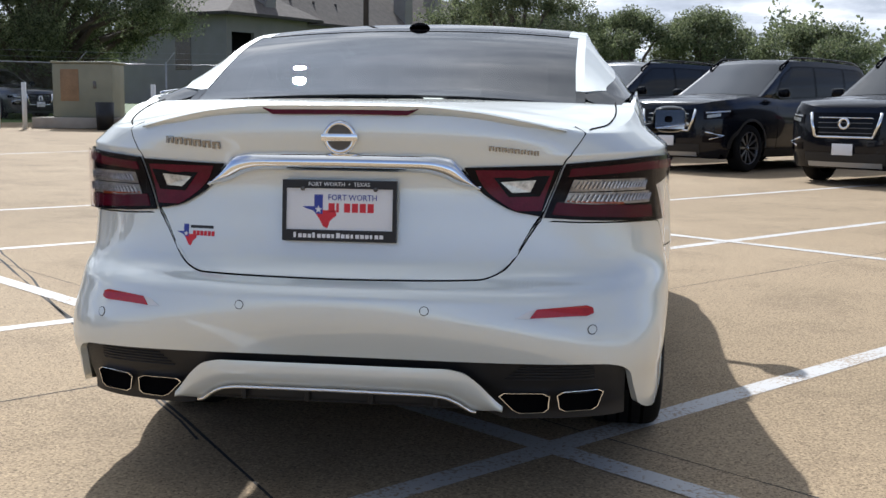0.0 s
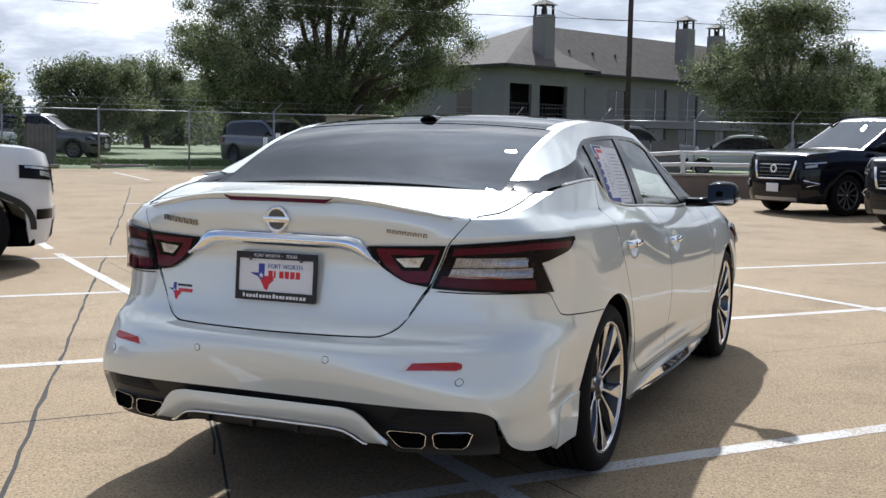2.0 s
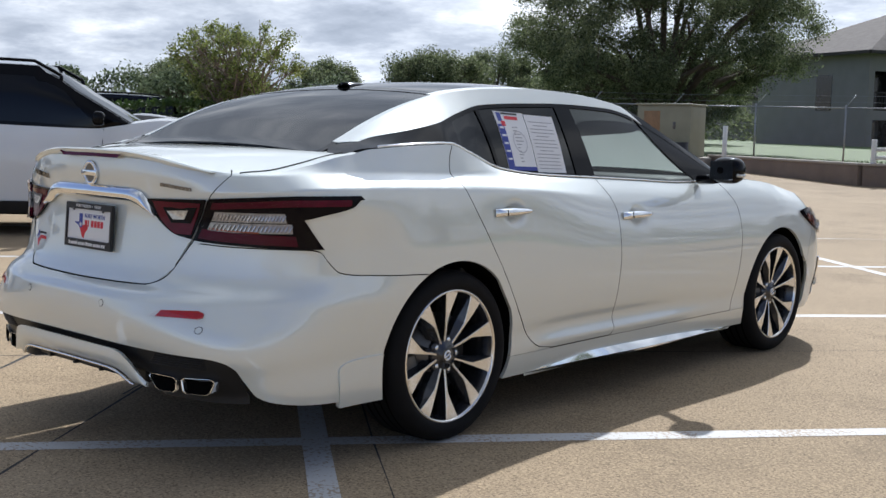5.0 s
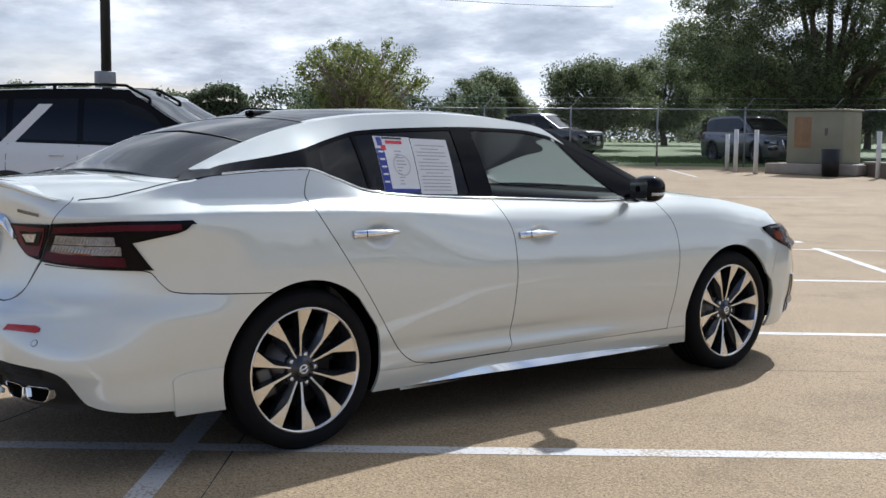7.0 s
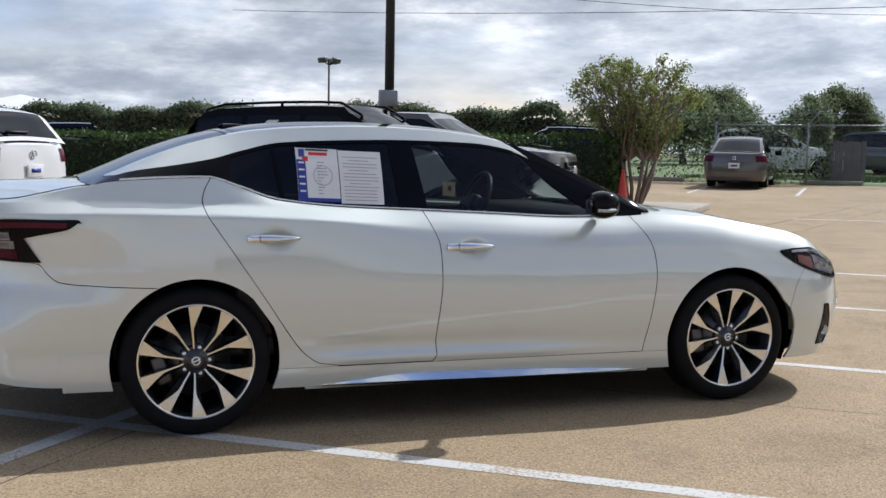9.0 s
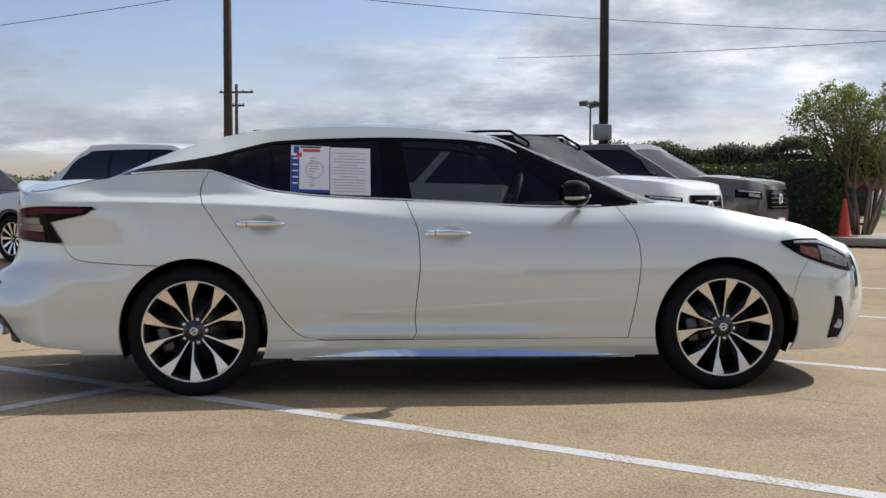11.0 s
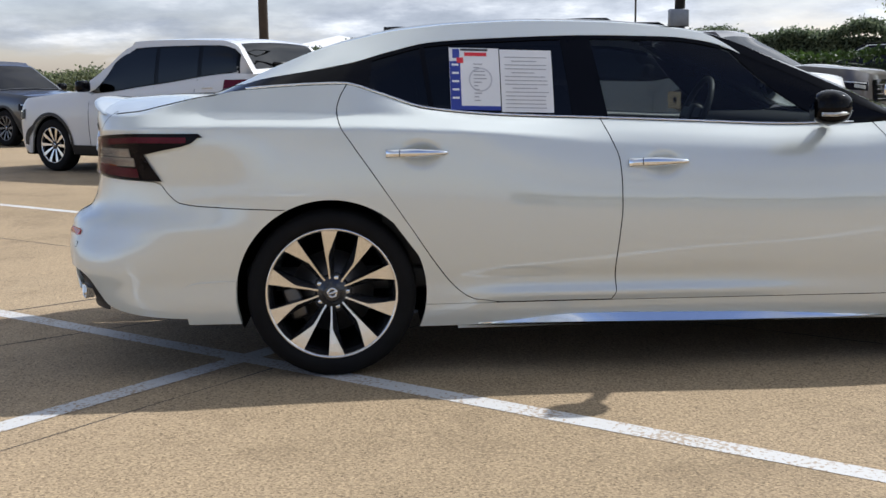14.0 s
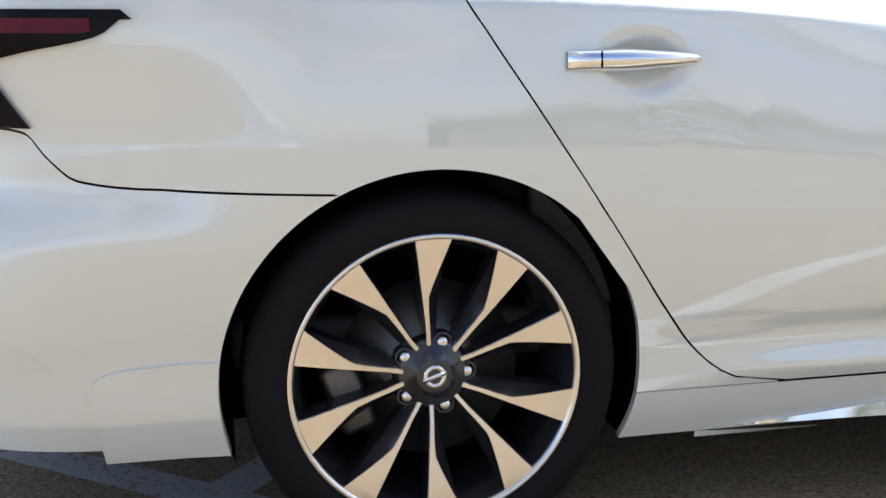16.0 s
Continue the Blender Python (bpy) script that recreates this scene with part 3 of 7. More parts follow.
for sd in (1, -1):
    seam_pts = []
    for k in range(15):
        f = k / 14
        q = -0.872 + f * (0.872 - 0.43)
        seam_pts.append(deck((q + 1.45) / 1.03, (sd * (1.0 - 0.075 * f ** 0.6) + 1) / 2) + Vector((0, 0, 0.0005)))
    part("lid_seam", tube(seam_pts, 0.0026, 5), M_SHADE, trunk)
# lip spoiler with the high brake light
c_spz = curve((0, 1.113), (0.2, 1.111), (0.35, 1.098), (0.5, 1.070), (0.60, 1.046))
c_sph = curve((0, 0.034), (0.45, 0.030), (0.56, 0.016), (0.605, 0.003))
def spoiler(u, v):
    x = -0.60 + 1.2 * u
    a = abs(x); h = c_sph(a)
    base = rear(x, 1.03)
    prof = ((0.10, -0.010), (0.05, -0.006), (-0.012, 0.0), (-0.022, -0.006), (-0.016, -0.5), (0.01, -1.0), (0.03, -1.1))
    f = v * (len(prof) - 1); i = min(int(f), len(prof) - 2); s = f - i
    dy = prof[i][0] + (prof[i + 1][0] - prof[i][0]) * s; dz = prof[i][1] + (prof[i + 1][1] - prof[i][1]) * s
    return Vector((x, base.y + 0.012 + dy * (0.5 + 0.5 * h / 0.034), c_spz(a) + (dz * h if dz < -0.011 else dz)))
sp = part("lip_spoiler", grid(spoiler, 70, 24), M_PEARL, maxima)
def high_brake(u, v):
    x = -0.213 + 0.426 * u
    w = 1 - clamp((abs(x) - 0.185) / 0.028)
    b = rear(x, 1.03)
    return Vector((x, b.y - 0.0105 + 0.012 * v, c_spz(abs(x)) - 0.007 - 0.022 * (1 - v) * (0.25 + 0.75 * w)))
part("high_brake_light", grid(high_brake, 30, 3), M_LAMPRED, sp, "dark red high brake light")

# chrome garnish over the plate
c_gt = curve((0, 0.980), (0.24, 0.978), (0.30, 0.968), (0.335, 0.935), (0.372, 0.892)); c_gb = curve((0, 0.934), (0.22, 0.932), (0.27, 0.922), (0.32, 0.898), (0.378, 0.884))
def garnish(u, v):
    x = -0.375 + 0.75 * u
    a = abs(x)
    z = c_gb(a) + (c_gt(a) - c_gb(a)) * v
    return rear(x, z, 0.004 + 0.022 * math.sin(math.pi * clamp(v * 0.9 + 0.08)) ** 0.7)
part("chrome_garnish", flange(grid(garnish, 70, 12), 0.01), M_CHROME, trunk, "wide curved chrome garnish")

# number plate with a dark dealer frame
def pl(u, v, w=0.0):
    b0, b1 = rear(0, 0.745), rear(0, 0.905)
    f = (v - 0.745) / 0.16
    p = b0.lerp(b1, f)
    return Vector((u, min(b0.y, b1.y) - 0.006 + 0.012 * f - w, v))
def quad_on(place, u0, u1, v0, v1, d, bm=None):
    return prism([(u0, v0), (u1, v0), (u1, v1), (u0, v1)], d, place, bm)
plate = part("number_plate", quad_on(pl, -0.148, 0.148, 0.748, 0.902, 0.008), M_PLATEWHITE, maxima, "white dealer plate with red and blue print", smooth=False)
fr = bmesh.new()
quad_on(pl, -0.157, 0.157, 0.885, 0.907, 0.014, fr); quad_on(pl, -0.157, 0.157, 0.743, 0.773, 0.014, fr)
quad_on(pl, -0.157, -0.147, 0.773, 0.885, 0.014, fr); quad_on(pl, 0.147, 0.157, 0.773, 0.885, 0.014, fr)
frame_ob = part("plate_frame", fr, M_PLASTIC, plate, "black plate frame", smooth=False)


def lettering(name, text, size, m, material, parent, depth=0.0008, squeeze=1.0):
    cu = bpy.data.curves.new(name, "FONT")
    cu.body, cu.size, cu.extrude, cu.align_x, cu.align_y, cu.resolution_u = text, size, depth, "CENTER", "CENTER", 2
    tmp = bpy.data.objects.new(name, cu); scene.collection.objects.link(tmp)
    bpy.context.view_layer.update()
    me = bpy.data.meshes.new_from_object(tmp.evaluated_get(bpy.context.evaluated_depsgraph_get()))
    bpy.data.objects.remove(tmp)
    me.materials.clear(); me.materials.append(material)
    me.transform(m @ Matrix.Diagonal((squeeze, 1, 1, 1)))
    ob = new(name, me); ob.parent = parent
    return ob


def on_rear(x, z, lift):
    p = pl(x, z, lift)
    return Matrix.Translation(p) @ pose(0, 0, 0, 86, 0, 0)


lettering("frame_text", "FORT WORTH  •  TEXAS", 0.0155, on_rear(0, 0.896, 0.0145), M_PLATEWHITE, frame_ob)
for k in range(19):
    x0 = -0.125 + 0.0132 * k
    part("frame_print", quad_on(lambda u, v, d: pl(u, v, d + 0.0135), x0, x0 + (0.010 if k % 4 else 0.007), 0.752, 0.752 + (0.014 if k in (0, 4, 9) else 0.0105), 0.0012), M_PLATEWHITE, frame_ob, smooth=False)
def state_shape(cx, cz, s, place, parent, lift):
    """The state's outline in two colours, with a star."""
    blue = [(-0.16, 0.5), (0.12, 0.5), (0.12, -0.12), (-0.10, -0.12), (-0.20, -0.02), (-0.5, 0.08), (-0.55, 0.12), (-0.16, 0.12)]
    red = [(-0.10, -0.12), (0.12, -0.12), (0.12, 0.0), (0.55, 0.0), (0.57, -0.16), (0.36, -0.34), (0.28, -0.58), (0.14, -0.52), (0.02, -0.30)]
    star = [(0.13 * (1 if k % 2 == 0 else 0.42) * math.sin(k * math.pi / 5) - 0.02, 0.02 + 0.13 * (1 if k % 2 == 0 else 0.42) * math.cos(k * math.pi / 5)) for k in range(10)]
    for nm, pts, m, dl in (("blue_print", blue, M_BLUEINK, 0), ("red_print", red, M_REDINK, 0), ("white_star", star, M_PLATEWHITE, 0.0008)):
        part(nm, prism([(cx + s * a, cz + s * b) for a, b in pts], 0.0006, lambda u, v, d: place(u, v, lift + dl + d)), m, parent, smooth=False)
state_shape(-0.056, 0.826, 0.084, pl, plate, 0.008)
lettering("plate_text", "FORT WORTH", 0.0225, on_rear(0.036, 0.860, 0.0085), M_BLUEINK, plate, squeeze=0.92)
for k in range(6):
    x0 = -0.03 + 0.0215 * k
    part("red_print", quad_on(lambda u, v, d: pl(u, v, 0.008 + d), x0, x0 + (0.017 if k != 1 else 0.007), 0.821, 0.845, 0.0006), M_REDINK, plate, smooth=False)
for x in (-0.10, 0.10):
    part("plate_bolt", merge(bmesh.new(), lathe([(0.006, 0.0), (0.006, 0.004), (0.0001, 0.0045)], 10, "z"), Matrix.Translation(pl(x, 0.884, 0.013)) @ pose(0, 0, 0, 90, 0, 0)), M_STEEL, frame_ob)
# sticker on the lid
def rr(u, v, w):
    return rear(u, v, 0.0006 + w)
state_shape(-0.448, 0.747, 0.055, rr, trunk, 0.0)
part("sticker_print", quad_on(rr, -0.435, -0.365, 0.764, 0.772, 0.0006), M_BLACKINK, trunk, smooth=False)
for k in range(6):
    part("sticker_print", quad_on(rr, -0.428 + 0.0115 * k, -0.419 + 0.0115 * k, 0.744, 0.757, 0.0006), M_REDINK, trunk, smooth=False)
# badges drawn as plain bars, and a ring emblem
for n, x0, w, z, h, lean in ((6, -0.512, 0.027, 1.008, 0.019, -0.0008), (8, 0.398, 0.0155, 0.997, 0.012, -0.0006)):
    for k in range(n):
        xa = x0 + k * w * 1.08
        za = z + lean * k * 3
        part("badge_letter", quad_on(rr, xa, xa + w * 0.30, za - h / 2, za + h / 2, 0.004), M_BADGE, trunk, smooth=False)
        part("badge_letter", quad_on(rr, xa + w * 0.30, xa + w * 0.86, za + h / 2 - h * 0.28, za + h / 2, 0.004), M_BADGE, trunk, smooth=False)
        part("badge_letter", quad_on(rr, xa + w * 0.60, xa + w * 0.86, za - h / 2, za + h * 0.2, 0.004), M_BADGE, trunk, smooth=False)
em = bmesh.new()
ce = Vector((0, rear(0, 1.022).y - 0.004, 1.022))
merge(em, lathe([(0.045, -0.004), (0.045, 0.004), (0.036, 0.006), (0.033, 0.002), (0.033, -0.004)], 40, "z"), Matrix.Translation(ce) @ pose(0, 0, 0, 92, 0, 0))
emb = part("emblem", em, M_CHROME, trunk, "round chrome emblem")
part("emblem_bar", box(-0.05, 0.05, ce.y - 0.010, ce.y + 0.002, 1.012, 1.032, 0.002), M_CHROME, emb)
part("emblem_back", merge(bmesh.new(), lathe([(0.034, 0.0), (0.0001, 0.001)], 30, "z"), Matrix.Translation(ce) @ pose(0, 0, 0, 92, 0, 0)), M_GREYPAINT, emb)

# reflectors and parking sensors in the bumper
for sd in (1, -1):
    rf = [(0.522, 0.560), (0.538, 0.582), (0.665, 0.587), (0.682, 0.580), (0.684, 0.566), (0.668, 0.561)]
    part("bumper_reflector", prism([(sd * a, b) for a, b in rf], 0.006, lambda u, v, w: rear(u, v, w)), M_REFLECT, bumper, "red bumper reflector", smooth=False)
    # lit facet of the reflector's recess, put in as a raised white wedge
    part("lit_recess_facet", prism([(sd * a, b) for a, b in ((0.486, 0.561), (0.520, 0.559), (0.540, 0.584), (0.520, 0.581))], 0.003, lambda u, v, w: rear(u, v, w)), M_WHITE, bumper, smooth=False)
    for x, z in ((0.25, 0.578), (0.684, 0.527)):
        for r0, m, d in ((0.0125, M_SHADE, 0.0006), (0.0105, M_PEARL, 0.0014)):
            part("parking_sensor", prism([(sd * (x + r0 * math.cos(a * math.pi / 9)), z + r0 * math.sin(a * math.pi / 9)) for a in range(18)], d, lambda u, v, w: rear(u, v, w)), m, bumper, smooth=False)

# tail lamps
def lamp_patch(left, right, low, high, nu, nv, sd, off, edge=0.006):
    return panel(left, right, low, high, nu, nv, sd, off, edge=edge)
c_lt = curve((-1.12, 0.952), (-1.04, 0.958), (-0.9, 0.966), (-0.7, 0.973), (-0.47, 0.971))
c_lb = curve((-1.12, 0.812), (-1.0, 0.803), (-0.66, 0.790), (-0.6, 0.788))
c_arm = curve((-0.70, 0.890), (-0.66, 0.896), (-0.6, 0.908), (-0.53, 0.921), (-0.495, 0.932), (-0.472, 0.956))
for sd in (1, -1):
    seam = lambda z: c_trunk(z) + 0.004
    lamp_r = lambda z: -0.598 + (-0.695 + 0.598) * clamp((z - 0.786) / 0.112)
    tl = part("tail_lamp", lamp_patch(seam, lamp_r, c_lb, c_lt, 40, 14, sd, 0.010), M_LAMPDARK, maxima, "smoked dark red tail lamp")
    part("lamp_arm", lamp_patch(lambda z: -0.699, lambda z: -0.472 + 0.02 * clamp((0.972 - z) / 0.03), c_arm, c_lt, 20, 6, sd, 0.010), M_LAMPDARK, tl)
    part("red_light_bar", lamp_patch(lambda z: c_trunk(z) + 0.022, const(-0.505), lambda q: max(c_lt(q) - 0.036, c_arm(q) + 0.010 if q > -0.70 else 0), lambda q: c_lt(q) - 0.014, 40, 4, sd, 0.013), M_LAMPRED, tl, "dark red light bar")
    part("red_light_bar", lamp_patch(lambda z: c_trunk(z) + 0.02, lambda z: -0.705 + (z - 0.8) * -0.4, lambda q: c_lb(q) + 0.010, lambda q: c_lb(q) + 0.044, 30, 4, sd, 0.013), M_LAMPRED, tl, "dark red light bar")
    for k in range(2):
        zq = 0.862 + 0.036 * k
        q1 = -0.735 - 0.028 * k
        part("clear_segment", lamp_patch(lambda z: c_trunk(z) + 0.040, lambda z: q1 - 0.25 * (z - zq), const(zq - 0.017), const(zq + 0.016), 40, 2, sd, 0.012), M_LAMPCLEAR, tl)
        bd = bmesh.new()
        for i in range(20):
            q0 = c_trunk(zq) + 0.050 + (q1 - 0.012 - c_trunk(zq) - 0.050) * i / 19
            p, p2 = surf(q0, zq - 0.010, sd, 0.014), surf(q0 + 0.012, zq + 0.010, sd, 0.016)
            tube([p, p.lerp(p2, 0.6), p2], 0.0042, 5, bd, 0.0020)
        part("reflector_beads", bd, M_BEAD, tl, "row of slanted clear reflector teeth", smooth=False)
    part("amber_light", lamp_patch(lambda z: c_trunk(z) + 0.045, const(-0.86), lambda q: c_lb(q) + 0.046, lambda q: c_lb(q) + 0.052, 20, 2, sd, 0.0135), M_AMBER, tl)
    part("lens_cover", lamp_patch(lambda z: c_trunk(z) + 0.006, lambda z: lamp_r(z) - 0.004, lambda q: c_lb(q) + 0.003, lambda q: c_lt(q) - 0.003, 30, 10, sd, 0.021, edge=0.008), M_LENS, tl, "glossy clear lens")
    xl = curve((0.815, 0.53), (0.826, 0.47), (0.84, 0.438), (0.884, 0.373), (0.92, 0.347), (0.953, 0.333))
    def inner(u, v, sd=sd, grow=0.0, off=0.010):
        z = 0.815 + 0.139 * v
        xr = outline(c_trunk(z) - 0.006, z)[0]
        z2 = z - (0.008 * (1 - u) if v > 0.9 else 0)
        return rear(sd * (xl(z) + (xr - xl(z)) * u), z2, off)
    il = part("inner_tail_lamp", flange(grid(inner, 20, 14, flip=sd < 0), 0.006), M_LAMPDARK, trunk, "smoked red inner tail lamp")
    part("red_lens", flange(grid(lambda u, v: inner(0.10 + 0.84 * u, 0.10 + 0.80 * v, off=0.0125), 16, 10, flip=sd < 0), 0.002), M_LAMPDEEP, il)
    part("lamp_recess", prism([(sd * a, b) for a, b in ((0.410, 0.920), (0.556, 0.926), (0.530, 0.868), (0.450, 0.866))], 0.0045, lambda u, v, w: rear(u, v, 0.010 + w)), M_LAMPDARK, il, smooth=False)
    part("clear_light", prism([(sd * a, b) for a, b in ((0.428, 0.908), (0.520, 0.914), (0.505, 0.880), (0.458, 0.878))], 0.006, lambda u, v, w: rear(u, v, 0.010 + w)), M_LAMPWHITE, il, "clear reversing light", smooth=False)
    # headlamp and fog lamp recess
    c_ht = curve((3.08, 0.790), (3.16, 0.800), (3.25, 0.798), (3.35, 0.770), (3.47, 0.718))
    c_hb = curve((3.08, 0.784), (3.143, 0.722), (3.21, 0.687), (3.30, 0.658), (3.382, 0.636), (3.47, 0.622))
    hl = part("headlamp", lamp_patch(const(3.082), const(3.468), c_hb, c_ht, 40, 8, sd, 0.006), M_LAMPDARK, maxima, "clear headlamp with dark housing")
    part("headlamp_reflector", lamp_patch(const(3.26), const(3.44), lambda q: c_hb(q) + 0.020, lambda q: c_ht(q) - 0.034, 24, 5, sd, 0.009), M_LAMPCLEAR, hl)
    for k in range(3):
        zc = 0.668 + 0.017 * k
        part("lamp_cell", merge(bmesh.new(), lathe([(0.001, 0.0), (0.020, 0.002), (0.024, 0.008), (0.024, -0.004)], 14), Matrix.Translation(surf(3.40 - 0.055 * k, zc + 0.004, sd, 0.012)) @ Matrix.Diagonal((sd, 1, 0.75, 1))), M_LAMPWHITE, hl)
    part("running_light", lamp_patch(const(3.13), const(3.45), lambda q: c_ht(q) - 0.022, lambda q: c_ht(q) - 0.010, 30, 2, sd, 0.011), M_LAMPWHITE, hl, "thin white running light")
    part("side_marker", lamp_patch(const(3.155), const(3.245), lambda q: c_hb(q) + 0.014, lambda q: c_hb(q) + 0.60 * (c_ht(q) - c_hb(q)), 10, 3, sd, 0.012), M_AMBER, hl, "amber side marker")
    part("lens_cover", lamp_patch(const(3.10), const(3.462), lambda q: c_hb(q) + 0.004, lambda q: c_ht(q) - 0.004, 30, 8, sd, 0.019, edge=0.010), M_LENS, hl, "glossy clear lens")
    fog_l = lambda z: 3.318 + 0.055 * (z - 0.268)
    fog_r = lambda z: 3.420 - 0.33 * abs(z - 0.33)
    fg = part("fog_lamp", lamp_patch(fog_l, fog_r, const(0.268), const(0.494), 8, 14, sd, 0.004), M_GLOSSBLACK, maxima, "dark fog lamp recess")
    part("fog_lens", merge(bmesh.new(), lathe([(0.001, 0.0), (0.020, 0.002), (0.026, 0.006), (0.026, -0.004)], 16), Matrix.Translation(surf(3.365, 0.345, sd, 0.006)) @ Matrix.Diagonal((sd, 1, 1, 1))), M_LAMPWHITE, fg)
    part("fog_trim", tube([surf(fog_r(z) + 0.004, z, sd, 0.007) for z in steps(0.262, 0.494, 20)], 0.006, 6), M_CHROME, fg, "chrome fog lamp trim")
    part("grille_surround", lamp_patch(lambda z: 3.490 - 0.02 * (z - 0.6), lambda z: 3.535 - 0.02 * (z - 0.6), const(0.47), const(0.715), 4, 16, sd, 0.012, edge=0.02), M_CHROME, maxima, "chrome grille surround")

# front bumper, grille and bonnet
for sd in (1, -1):
    part("front_bumper", panel(lambda z: max(c_ff(z) + G, ARCH_F[0] + arch_reach(ARCH_F, z)), const(4.1), const(0.205), c_top, 50, 24, sd), M_PEARL, maxima)
    part("grille", panel(const(3.86), const(4.1), const(0.33), const(0.70), 16, 10, sd, 0.006), M_GLOSSBLACK, maxima, "black grille")
c_hood = curve((2.3, 1.02), (2.6, 1.005), (2.9, 0.965), (3.2, 0.884), (3.5, 0.788), (3.7, 0.738), (3.78, 0.730))
def hood(u, v):
    q = 2.28 + u * (4.1 - 2.28)
    z = c_top(q); x, y = outline(q, z)
    s = -1 + 2 * v
    return Vector((x * s, y, z + max(c_hood(y) - z, 0) * (1 - abs(s) ** 3)))
part("bonnet", grid(hood, 60, 36), M_PEARL, maxima)

# ---- glasshouse ----
c_xe = curve((-0.55, 0.640), (-0.4, 0.634), (-0.2, 0.625), (0.08, 0.62), (0.54, 0.613), (0.84, 0.608), (1.4, 0.600), (1.6, 0.604), (1.9, 0.66), (2.15, 0.712), (2.35, 0.752), (2.6, 0.775))
c_ze = curve((-0.55, 1.088), (-0.45, 1.122), (-0.35, 1.165), (-0.2, 1.232), (-0.05, 1.288), (0.08, 1.325), (0.29, 1.368), (0.54, 1.391), (0.84, 1.401), (1.15, 1.393), (1.4, 1.370), (1.6, 1.335), (1.9, 1.208), (2.15, 1.095), (2.35, 1.003), (2.6, 0.955))
c_zc = curve((-0.55, 1.122), (-0.45, 1.150), (-0.35, 1.190), (-0.2, 1.255), (-0.05, 1.312), (0.08, 1.353), (0.29, 1.398), (0.54, 1.424), (0.84, 1.434), (1.15, 1.428), (1.4, 1.408), (1.6, 1.378), (1.9, 1.278), (2.15, 1.178), (2.35, 1.09), (2.6, 0.985))


def top(y, s, lift=0.0):
    xe, ze = c_xe(y), c_ze(y)
    return Vector((xe * s, y, ze + (c_zc(y) - ze) * (1 - abs(s) ** 2.2) + lift))


def gside(y, z, sd, inset=0.0):
    zb, ze = c_top(y), c_ze(y)
    xb = outline(y, zb)[0] - 0.018
    v = clamp((z - zb) / max(ze - zb, 0.001), -0.1, 1)
    return Vector((sd * (xb + (c_xe(y) - xb) * v + 0.014 * math.sin(math.pi * clamp(v)) - inset), y, z))


def sheet(y0, y1, zlo, zhi, nu, nv, sd, inset=0.0, depth=0.008):
    def f(u, v):
        y = y0 + (y1 - y0) * u if not callable(y0) else y0(v) + (y1(v) - y0(v)) * u
        a, b = zlo(y), zhi(y)
        return gside(y, a + (b - a) * v, sd, inset)
    return flange(grid(f, nu, nv, flip=sd < 0), depth)


